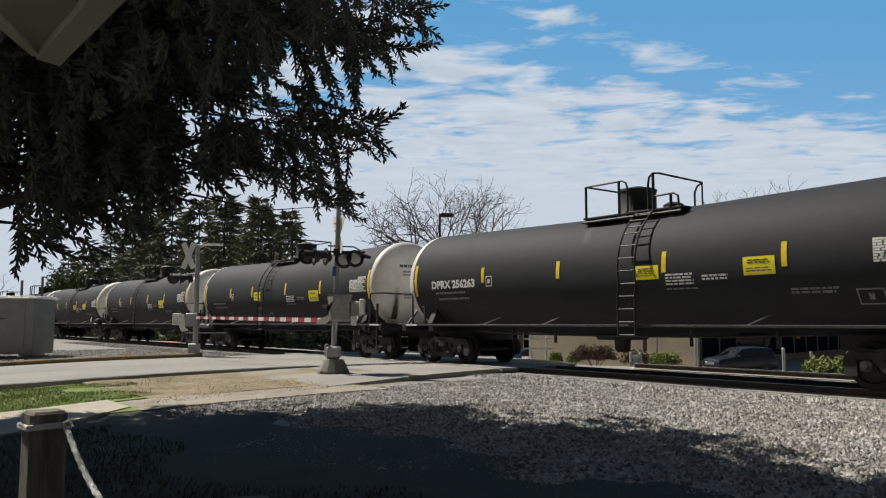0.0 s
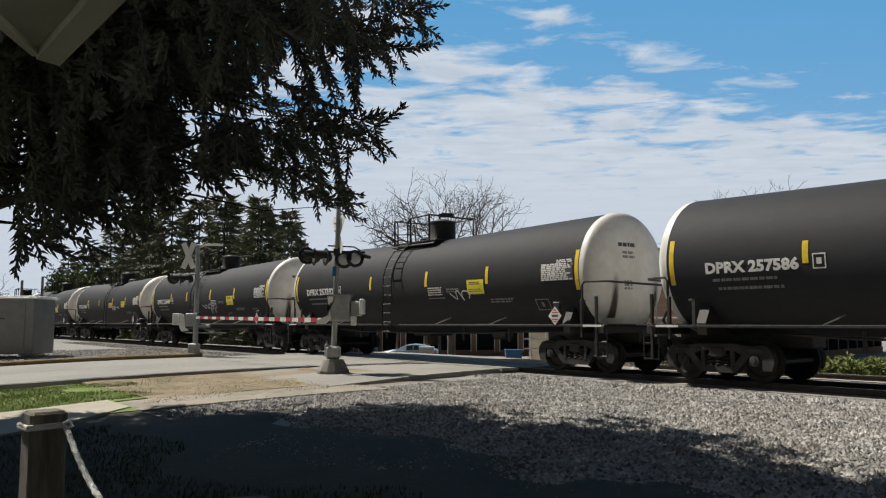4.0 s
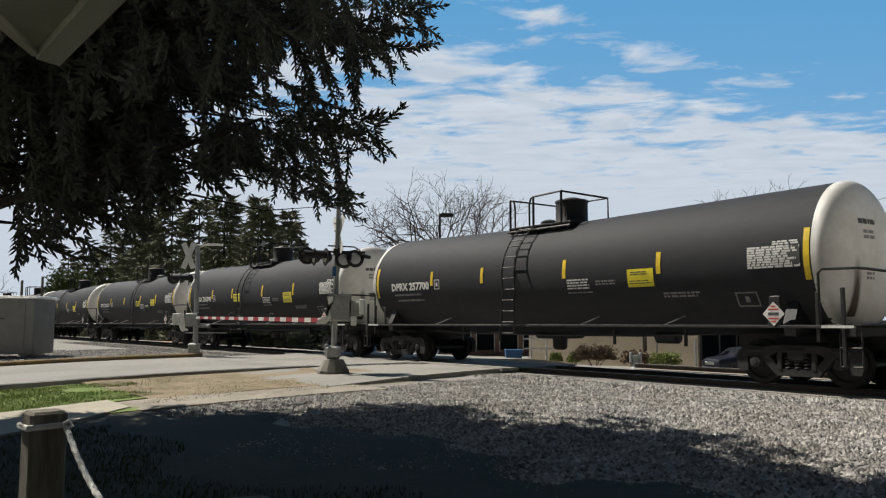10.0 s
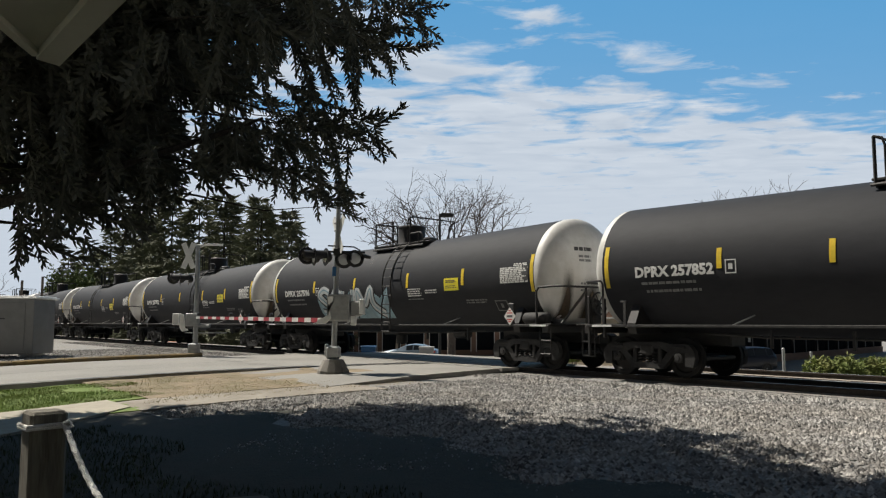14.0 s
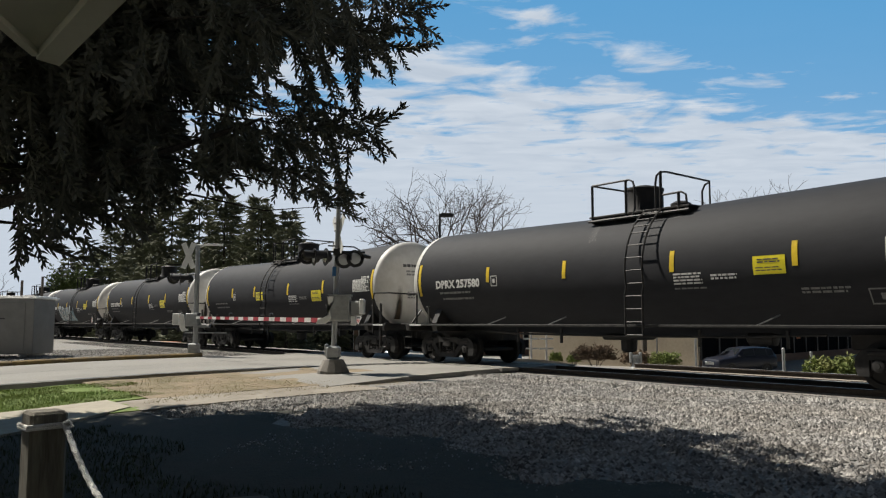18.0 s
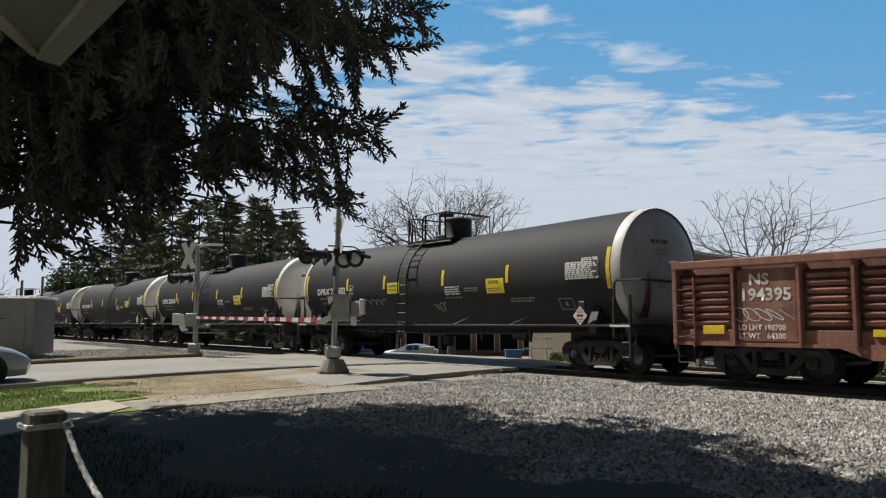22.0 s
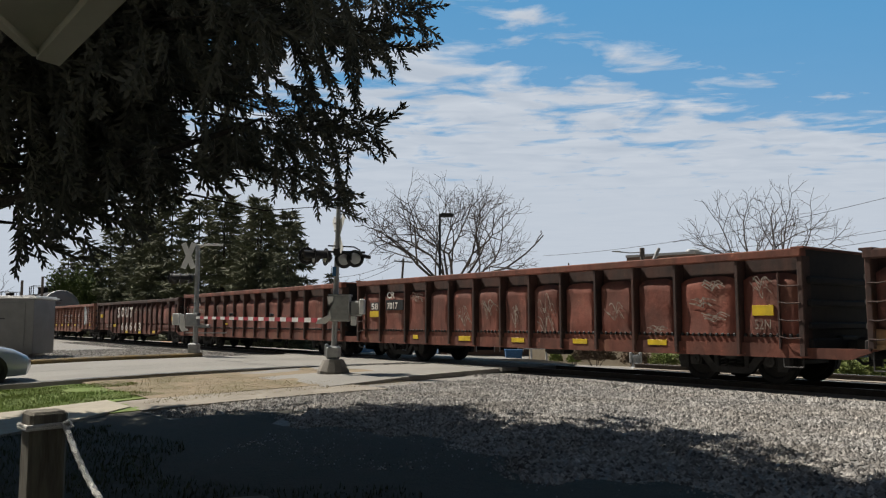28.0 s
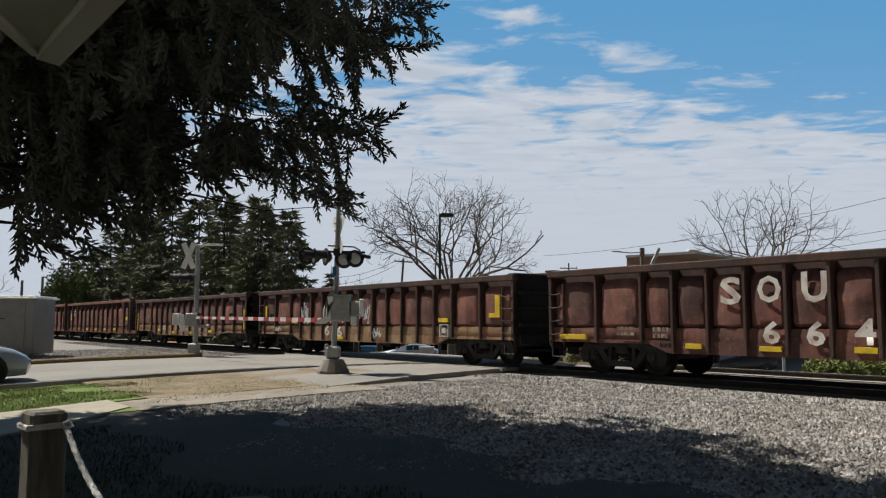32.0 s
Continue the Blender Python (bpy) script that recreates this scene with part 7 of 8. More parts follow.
def lamp_post():
    t = thing("parking_lamp", "tall dark parking lamp with a box head", "street lamp", at=pose(-0.2, 50, -1.6))
    part("pole", Mesh().tube([(0, 0, 0), (0, 0, 10.1)], [0.1, 0.07], 8), M_BLACKP, t, "dark pole", True)
    part("lamp_head", Mesh().box(0.05, 0.85, -0.2, 0.2, 9.9, 10.15, 0.04), M_BLACKP, t, "flat box lamp head")


def pole(x, y, h, label, arms, lean=0.0, r=0.13):
    t = thing("utility_pole", label, "utility pole", "utility poles", at=pose(x, y, -1.6, 0, lean, 0))
    part("pole", Mesh().tube([(0, 0, 0), (0, 0, h)], [r, r * 0.75], 8), M_POLE, t, "grey wooden pole", True)
    for z, w in arms:
        ar = part("crossarm", Mesh().box(-w, w, -0.05, 0.05, z - 0.06, z + 0.06, 0.01), M_POLE, t)
        for k in (-0.9, -0.45, 0.45, 0.9):
            part("insulator", Mesh().lathe([(0, 0.04), (0.1, 0.05), (0.16, 0.02)], (k * w, 0, z + 0.06), (0, 0, 1), 8), M_GREYTRIM, ar)


lamp_post()
pole(-4.4, 75, 9.3, "leaning grey utility pole far off", [(9.0, 0.9)], 4)
pole(17.2, 108, 11.3, "wooden utility pole with two crossarms", [(10.6, 1.2), (9.9, 1.2)])
pole(-33.0, 62, 6.5, "bare wooden utility pole far off", [])
pole(-31.4, 62, 6.8, "bare wooden utility pole far off", [])
pole(-12.2, 72, 6.6, "thin grey post among the trees", [], r=0.09)


def sign_frame():
    """A street lamp on a short pole with a tilted board beside it, over the store roof."""
    t = thing("street_lamp", "grey street lamp with a long thin arm", "street lamp", at=pose(13.9, 55.0, -1.6))
    part("pole", Mesh().tube([(0, 0, 0), (0, 0, 8.4)], [0.2, 0.17], 8), M_POLE, t, "", True)
    part("arm", Mesh().tube([(0, 0, 8.1), (-0.8, 0, 8.05), (-1.9, 0, 8.15)], 0.04, 6), M_GALV, t, "thin lamp arm", True)
    part("lamp_head", Mesh().box(-2.1, -1.5, -0.08, 0.08, 8.12, 8.2, 0.02), M_GALV, t)
    b = thing("tilted_board", "grey tilted board on a leaning frame", "board", at=pose(14.6, 55.2, -1.6))
    part("board", Mesh().box(-0.1, 0.1, -0.15, 0.15, 6.0, 8.6, 0.02), M_GREYTRIM, b, "grey leaning board", at=pose(-3.1, 0, 0.6, 0, 25, 0))
    part("leg", Mesh().tube([(0.2, 0, 0), (0.3, 0, 7.0)], 0.05, 6), M_GALV, b)


sign_frame()


def wire(a, b, sag, r=0.02):
    pts = []
    for i in range(25):
        f = i / 24
        p = Vector(a).lerp(Vector(b), f)
        p.z -= sag * 4 * f * (1 - f)
        pts.append(p)
    return single("overhead_wire", Mesh().tube(pts, r, 4), M_WIRE, "thin black overhead wire", "wire", "overhead wires")


wire((11.5, 90, 9.2), (38.0, 62, 12.2), 0.9)
wire((30.0, 80, 8.2), (46.0, 70, 10.3), 0.4)
wire((29.0, 80, 9.2), (46.0, 72, 11.0), 0.4)
wire((-12, 80, 6.2), (-4.6, 75, 7.4), 0.5)
wire((-12, 80, 5.4), (-4.6, 75, 7.0), 0.5)


def small_things():
    for i, (x, y, z, h, r, lb) in enumerate([(13.0, 41, -1.6, 2.4, 0.06, "thin grey post beside the parking lot"), (15.2, 35.6, -1.6, 2.1, 0.07, "white painted steel bollard post"), (16.9, 36.6, -1.6, 1.9, 0.06, "thin grey post beside the parking lot")]):
        single("bollard", Mesh().lathe([(0, r), (h - 0.05, r), (h, r * 0.6)], (x, y, z), (0, 0, 1), 10), M_GALV, lb, "post")
    t = thing("white_pedestal", "pale grey pedestal beyond the track", "pedestal", at=pose(9.3, 38.5, -1.6) @ Matrix.Scale(0.85, 4))
    part("foot", Mesh().lathe([(0, 0.55), (0.9, 0.5), (1.15, 0.32), (1.3, 0.25)], (0, 0, 0), (0, 0, 1), 16), M_GALV, t, "rounded pale foot", True)
    part("shaft", Mesh().lathe([(1.3, 0.22), (1.75, 0.2), (1.8, 0.27), (1.95, 0.27)], (0, 0, 0), (0, 0, 1), 12).box(-0.34, -0.2, -0.1, 0.1, 1.5, 2.1, 0.03).box(0.2, 0.34, -0.1, 0.1, 1.5, 2.1, 0.03), M_GALV, t)
    for x, y, mt, lb in ((4.6, 52, M_BLUEBIN, "blue plastic bin with a pale base"), (-5.6, 60, M_BLUEBIN, "blue plastic bin beyond the crossing"), (-1.2, 58, M_GREYTRIM, "grey bin beyond the crossing")):
        b = thing("waste_bin", lb, "bin", at=pose(x, y, -1.55))
        part("body", Mesh().add([(-0.45, -0.4, 0.45), (0.45, -0.4, 0.45), (0.45, 0.4, 0.45), (-0.45, 0.4, 0.45), (-0.55, -0.5, 1.35), (0.55, -0.5, 1.35), (0.55, 0.5, 1.35), (-0.55, 0.5, 1.35)], [(3, 2, 1, 0), (4, 5, 6, 7), (0, 1, 5, 4), (1, 2, 6, 5), (2, 3, 7, 6), (3, 0, 4, 7)]), mt, b)
        part("base", Mesh().box(-0.6, 0.6, -0.5, 0.5, 0, 0.45, 0.03), M_SIGN, b, "pale base")
        part("lid", Mesh().box(-0.58, 0.58, -0.53, 0.53, 1.35, 1.42, 0.03), mt, b)
    for x in (6.3, 7.4):
        g = thing("display_stand", "white steel display stand beside the store", "display stand", at=pose(x, 57, -1.6))
        part("post", Mesh().box(-0.06, 0.06, -0.06, 0.06, 0, 2.8, 0.01), M_SIGN, g, "white post")
        part("crossbar", Mesh().box(-0.5, 0.5, -0.04, 0.04, 1.3, 1.42, 0.01).box(-0.5, 0.5, -0.04, 0.04, 2.0, 2.12, 0.01), M_SIGN, g, "white bar")


small_things()
strip("parking_lot", span(-20, 20.9, 20), span(28.5, 60, 20), lambda s, l: zg(l) + 0.02, M_ROAD, "worn asphalt parking lot beyond the track", "parking lot")


# ---- markings on the cars ----
FLAT_SIDED = [GOND[0], GOND[2], GOND[3], GOND[8]]


def side(car):
    """How far the side panels stand out: bulged ones farther than flat ones."""
    return 1.58 if car in FLAT_SIDED else 1.62


M_WORNWHITE = surf("worn_white_paint", (0.66, 0.64, 0.6), (0.82, 0.8, 0.76), 9, (0.3, 0.19, 0.13), 4.5, 0.6, 0.75, 0, 0.1)


def stripe(car, xl, xr, z0, z1):
    part("reflector", Mesh().box(xr, xl, side(car) - 0.1, side(car) + 0.004, z0, z1, 0.002), M_YELLOW, car, "yellow reflective strip")


def black_plate(car, xl, xr, z0, z1):
    part("number_patch", Mesh().box(xr, xl, side(car) - 0.1, side(car) + 0.001, z0, z1, 0.002), M_BLACKP, car, "black painted patch")


def word(car, xl, xr, z0, z1, text):
    text_on_side(car, text, xl, xr, z0, z1 - z0, side(car) + 0.006, M_WORNWHITE, "car_lettering", "worn white painted lettering", 0.03)


def worn_word(car, xl, xr, z0, z1, text):
    text_on_side(car, text, xl, xr, z0, z1 - z0, side(car) + 0.004, M_GHOST, "car_lettering", "worn pale lettering")


def print_rows(car, xl, xr, z0, z1):
    bars(car, xl, xr, z1, 2, (z1 - z0) / 2, M_GHOST, lambda x, z: Vector((x, side(car) + 0.004, z)), "small_print", int(abs(xl) * 10))


def ribbon(m, pts, w, place):
    """A painted stroke of width w along pts."""
    n = len(pts)
    v = []
    for i in range(n):
        a, b = pts[max(0, i - 1)], pts[min(n - 1, i + 1)]
        dx, dz = b[0] - a[0], b[1] - a[1]
        k = math.hypot(dx, dz) or 1
        ox, oz = -dz / k * w / 2, dx / k * w / 2
        v += [place(pts[i][0] + ox, pts[i][1] + oz), place(pts[i][0] - ox, pts[i][1] - oz)]
    m.add(v, [(2 * i, 2 * i + 1, 2 * i + 3, 2 * i + 2) for i in range(n - 1)])


def curl(rg, xl, xr, z0, z1, steps):
    """A handwritten line of loops and zigzags within a box."""
    pts = []
    for i in range(steps):
        f = i / (steps - 1)
        x = xl + (xr - xl) * f + (xl - xr) * 0.1 * math.sin(i * 2.1 + rg.random())
        z = (z0 + z1) / 2 + (z1 - z0) / 2 * (math.sin(i * 1.9 + rg.random() * 1.5)) * rg.uniform(0.5, 1.0)
        pts.append((x, z))
    fine = []
    for i in range(len(pts) - 1):
        p0, p1, p2, p3 = pts[max(0, i - 1)], pts[i], pts[i + 1], pts[min(len(pts) - 1, i + 2)]
        for k in range(5):
            t = k / 5
            fine.append(tuple(0.5 * (2 * p1[c] + (p2[c] - p0[c]) * t + (2 * p0[c] - 5 * p1[c] + 4 * p2[c] - p3[c]) * t * t + (3 * p1[c] - p0[c] - 3 * p2[c] + p3[c]) * t ** 3) for c in (0, 1)))
    return fine


def scrawl(car, xl, xr, z0, z1, seed, material=None, width=0.022, place=None):
    rg = random.Random(seed)
    m = Mesh()
    place = place or (lambda x, z: Vector((x, side(car) + 0.006, z)))
    tall = (z1 - z0) > 0.6
    if tall:
        h = (z1 - z0) / 2
        ribbon(m, curl(rg, xl, xr, z0, z0 + h, 9), width, place)
        ribbon(m, curl(rg, xl, xr, z0 + h * 0.9, z1, 9), width, place)
    else:
        ribbon(m, curl(rg, xl, xr, z0, z1, 12), width, place)
    part("graffiti", m, material or M_GRAFFITI_WHITE, car, "scrawled white graffiti tag")


def loops(car, xl, xr, z0, z1):
    """A tag of overlapping white loops with a trailing point."""
    place = lambda x, z: Vector((x, side(car) + 0.004, z))
    n, h = 5, (z1 - z0) / 2
    for i in range(n):
        x = xl + (xr - xl) * (i + 0.5) / n
        w = (xl - xr) / n * (0.72 if i < 4 else 0.55)
        m = Mesh()
        ribbon(m, [(x + w * math.cos(a) + 0.05 * math.sin(a), (z0 + z1) / 2 + h * (0.95 - 0.08 * i) * math.sin(a + 0.3 * i)) for a in [0.35 * k for k in range(19)]], 0.02, place)
        part("graffiti", m, M_GRAFFITI_WHITE, car, "white graffiti loop")


def strokes(car, xl, xr, z0, z1, seed):
    """Wildstyle tag of fat upright strokes with hooked ends."""
    rg = random.Random(seed)
    place = lambda x, z: Vector((x, side(car) + 0.02, z))
    n = 6
    for i in range(n):
        x = xl + (xr - xl) * (i + 0.5) / n
        a, b = rg.uniform(z0, z0 + 0.35 * (z1 - z0)), rg.uniform(z1 - 0.4 * (z1 - z0), z1)
        k = rg.uniform(-0.12, 0.12)
        m = Mesh()
        ribbon(m, [(x + k, b - 0.06), (x + k * 0.5, b), (x, (a + b) / 2), (x - k, a), (x - k - 0.1, a + 0.08)], rg.uniform(0.03, 0.065), place)
        part("graffiti", m, M_GRAFFITI_WHITE, car, "fat white graffiti stroke")


def faded(car, xl, xr, z0, z1, seed):
    rg = random.Random(seed)
    m = Mesh()
    place = lambda x, z: Vector((x, side(car) + 0.004, z))
    for k in range(5):
        a, b = xl + (xr - xl) * rg.uniform(0, 0.3), xl + (xr - xl) * rg.uniform(0.6, 1.0)
        c = z0 + (z1 - z0) * rg.uniform(0, 0.5)
        ribbon(m, curl(rg, a, b, c, c + (z1 - z0) * 0.5, 6), 0.018 * rg.uniform(0.5, 1.5), place)
    part("worn_paint", m, M_GHOST, car, "worn pale paint marks")


def stencil(car, xl, xr, z0, z1):
    m = Mesh()
    t = 0.025
    for a, b, c, d in ((xr, xl, z0, z0 + t), (xr, xl, z1 - t, z1), (xr, xr + t, z0, z1), (xl - t, xl, z0, z1), ((xl + xr) / 2 - 0.09, (xl + xr) / 2 + 0.09, (z0 + z1) / 2 - 0.08, (z0 + z1) / 2 + 0.08)):
        m.box(a, b, side(car) - 0.09, side(car) + 0.004, c, d)
    part("stencil_frame", m, M_WHITE, car, "white stencilled box")


def mural(car, xl, xr, z0, z1):
    """A flat repair plate with two fat white shapes edged in blue."""
    part("repair_plate", Mesh().box(xr - 0.04, xl + 0.04, side(car) - 0.12, side(car) + 0.002, z0 - 0.02, z1 + 0.12, 0.004), M_NSRED, car, "flat repair plate")
    place = lambda x, z: Vector((x, side(car) + 0.008, z))
    w = xl - xr
    for k in range(2):
        c = xl - w * (0.27 + 0.46 * k)
        up = [(c + w * 0.13 * math.cos(a), z1 - 0.27 + 0.22 * math.sin(a)) for a in [i * math.pi / 8 for i in range(17)]]
        lo = [(c + w * 0.14 * math.cos(a), z0 + 0.38 + 0.3 * math.sin(a)) for a in [i * math.pi / 8 for i in range(17)]]
        m = Mesh()
        for q in (up, lo):
            ribbon(m, q, 0.27, lambda x, z: Vector((x, side(car) + 0.006, z)))
        part("graffiti", m, M_GRAFFITI_BLUE, car, "pale blue graffiti outline")
        m = Mesh()
        for q in (up, lo):
            ribbon(m, q, 0.17, lambda x, z: Vector((x, side(car) + 0.011, z)))
        part("graffiti", m, M_GRAFFITI_WHITE, car, "white graffiti shape")
        part("graffiti", Mesh().lathe([(0, 0.06), (0.004, 0.06)], (c + 0.05, side(car) + 0.006, z1 + 0.0), (0, 1, 0), 12), M_GRAFFITI_WHITE, car)


M_GHOST = surf("worn_pale_paint", (0.24, 0.19, 0.15), (0.4, 0.35, 0.3), 12, (0.14, 0.08, 0.06), 9, 0.95, 0.8, 0, 0.05)
stripe(GOND[0], 7.47, 6.97, 1.03, 1.21)
stripe(GOND[0], 3.95, 3.44, 1.01, 1.14)
stripe(GOND[0], 1.89, 1.38, 1.01, 1.14)
stripe(GOND[0], -0.24, -0.76, 1.01, 1.13)
stripe(GOND[0], -2.38, -2.86, 1.02, 1.14)
word(GOND[0], 6.36, 5.92, 2.03, 2.27, "NS")
word(GOND[0], 6.52, 5.46, 1.7, 1.97, "194395")
word(GOND[0], 6.62, 5.6, 1.11, 1.23, "LD LMT 198700")
word(GOND[0], 6.62, 5.6, 0.94, 1.06, "LT WT   64300")
loops(GOND[0], 6.7, 5.45, 1.28, 1.58)
scrawl(GOND[0], 0.95, 0.11, 1.16, 1.98, 9)
scrawl(GOND[0], -0.15, -0.97, 1.17, 1.95, 10)
scrawl(GOND[0], -1.15, -1.96, 0.74, 1.01, 11)
scrawl(GOND[0], -3.32, -4.29, 1.33, 1.97, 12)
scrawl(GOND[0], -3.36, -4.19, 0.83, 1.17, 13)
scrawl(GOND[0], -1.16, -1.62, 1.19, 2.0, 14)
mural(GOND[0], -5.17, -6.56, 1.14, 2.39)
stripe(GOND[0], -6.92, -7.35, 1.01, 1.19)
word(GOND[1], 3.2, 2.73, 1.58, 2.26, "S")
word(GOND[1], 2.35, 1.76, 1.6, 2.24, "O")
word(GOND[1], 1.48, 0.85, 1.57, 2.24, "U")
word(GOND[1], 0.59, 0.02, 1.58, 2.21, "T")
word(GOND[1], 2.28, 1.84, 0.75, 1.28, "6")
word(GOND[1], 1.38, 0.93, 0.74, 1.3, "6")
word(GOND[1], 0.5, 0.05, 0.76, 1.3, "6")
word(GOND[1], -0.45, -0.82, 0.75, 1.28, "4")
word(GOND[1], -1.3, -1.74, 0.77, 1.26, "3")
stripe(GOND[1], 7.32, 6.83, 1.6, 1.83)
stripe(GOND[1], 4.07, 3.56, 1.0, 1.14)
stripe(GOND[1], 1.38, 0.91, 0.62, 0.75)
stripe(GOND[1], -1.27, -1.77, 0.61, 0.74)
stripe(GOND[1], -3.95, -4.44, 0.65, 0.79)
stripe(GOND[1], -7.17, -7.66, 1.38, 1.6)
faded(GOND[1], -0.25, -0.86, 1.66, 2.18, 33)
faded(GOND[1], -1.18, -1.76, 1.69, 2.19, 34)
faded(GOND[1], -2.05, -2.64, 1.76, 2.17, 35)
faded(GOND[1], -3.01, -3.62, 1.66, 2.16, 36)
faded(GOND[1], -4.89, -5.36, 1.41, 1.73, 37)
print_rows(GOND[1], 5.79, 5.32, 0.9, 1.17)
print_rows(GOND[1], 4.94, 4.44, 0.91, 1.18)
stripe(GOND[2], 7.89, 7.4, 1.15, 1.36)
stripe(GOND[2], 2.73, 2.51, 1.17, 1.23)
worn_word(GOND[2], 7.73, 6.78, 1.72, 2.0, "786")
worn_word(GOND[2], 6.35, 5.24, 1.72, 1.98, "7964")
print_rows(GOND[2], 6.37, 5.21, 1.04, 1.45)
faded(GOND[2], 6.34, 5.9, 2.05, 2.28, 45)
faded(GOND[2], 3.97, 3.45, 1.58, 2.2, 46)
black_plate(GOND[3], 6.42, 5.41, 1.68, 2.02)
black_plate(GOND[3], 7.39, 6.82, 1.69, 1.96)
word(GOND[3], 6.35, 5.88, 2.07, 2.3, "CR")
word(GOND[3], 6.34, 5.71, 1.71, 1.94, "7017")
word(GOND[3], 7.33, 6.9, 1.71, 1.93, "58")
stripe(GOND[3], 7.43, 6.88, 1.46, 1.66)
stripe(GOND[3], 4.83, 4.57, 0.75, 0.87)
stripe(GOND[3], 2.49, 1.94, 0.73, 0.87)
stripe(GOND[3], 0.16, -0.34, 0.73, 0.85)
stripe(GOND[3], -2.12, -2.6, 0.74, 0.86)
stripe(GOND[3], -4.45, -4.97, 0.76, 0.88)
stripe(GOND[3], -7.09, -7.55, 1.41, 1.62)
faded(GOND[3], 4.92, 4.31, 1.85, 2.26, 59)
faded(GOND[3], 2.61, 1.85, 1.06, 2.04, 60)
faded(GOND[3], 1.5, 0.73, 1.17, 2.1, 61)
faded(GOND[3], 0.16, -0.17, 1.04, 1.8, 62)
faded(GOND[3], -0.79, -1.61, 0.91, 2.11, 63)
faded(GOND[3], -3.17, -3.94, 1.26, 1.8, 64)
faded(GOND[3], -5.89, -6.5, 1.9, 2.19, 65)
faded(GOND[3], -5.6, -6.27, 1.55, 1.85, 66)
faded(GOND[3], -5.9, -6.62, 1.26, 1.5, 67)
faded(GOND[3], -7.05, -7.54, 1.73, 2.33, 68)
faded(GOND[3], -4.42, -5.06, 1.04, 1.23, 69)
worn_word(GOND[3], -7.14, -7.49, 1.13, 1.33, "52N")
stripe(GOND[4], 7.78, 7.66, 0.87, 1.84)
stripe(GOND[4], 3.95, 3.47, 0.8, 0.92)
word(GOND[4], 3.08, 2.54, 0.85, 1.08, "SCU")
stripe(GOND[4], 1.71, 1.23, 0.67, 0.8)
stripe(GOND[4], -0.92, -1.43, 0.66, 0.8)
stripe(GOND[4], -3.65, -4.13, 0.77, 0.9)
stripe(GOND[4], -7.85, -7.96, 0.94, 1.88)
stripe(GOND[5], 7.54, 7.39, 1.39, 1.98)
stripe(GOND[5], 5.09, 4.6, 1.24, 1.36)
stripe(GOND[5], 1.48, 1.01, 0.66, 0.77)
for k, (xl, xr, z0, z1) in enumerate(((4.25, 3.63, 1.1, 2.1), (2.5, 1.8, 1.2, 2.0), (1.6, 0.92, 1.25, 2.0), (-0.2, -0.85, 1.2, 1.95))):
    strokes(GOND[5], xl, xr, z0, z1, 81 + k)
word(GOND[5], 2.36, 1.96, 0.78, 1.16, "6")
word(GOND[5], 1.46, 1.06, 0.74, 1.14, "6")
word(GOND[5], 0.42, 0.3, 1.14, 1.26, "4")
strokes(GOND[5], -1.05, -1.5, 0.72, 1.1, 91)
strokes(GOND[5], 6.6, 6.0, 0.88, 1.1, 92)
stripe(GOND[5], -7.39, -7.59, 1.41, 2.03)
stripe(GOND[5], -7.13, -7.39, 1.41, 1.53)
stripe(GOND[5], -4.75, -5.23, 1.28, 1.4)
stencil(GOND[5], -4.8, -5.24, 0.84, 1.21)
stripe(GOND[6], 7.8, 6.92, 0.85, 0.98)
stripe(GOND[6], 2.27, 1.8, 0.69, 0.79)
stripe(GOND[6], 0.39, -0.02, 0.71, 0.82)
stripe(GOND[6], 4.02, 3.62, 0.7, 0.81)
word(GOND[6], 3.12, 2.63, 1.64, 2.22, "S")
word(GOND[6], 2.27, 1.76, 1.66, 2.21, "O")
word(GOND[6], 1.34, 0.83, 1.65, 2.25, "U")
word(GOND[6], 2.18, 1.81, 0.84, 1.3, "6")
word(GOND[6], 1.28, 0.91, 0.82, 1.3, "6")
word(GOND[6], 0.37, -0.01, 0.86, 1.34, "4")
print_rows(GOND[6], 5.92, 5.36, 0.92, 1.17)
print_rows(GOND[6], 4.88, 4.4, 0.86, 1.16)
word(GOND[8], 2.0, 1.0, 1.4, 2.0, "CR")


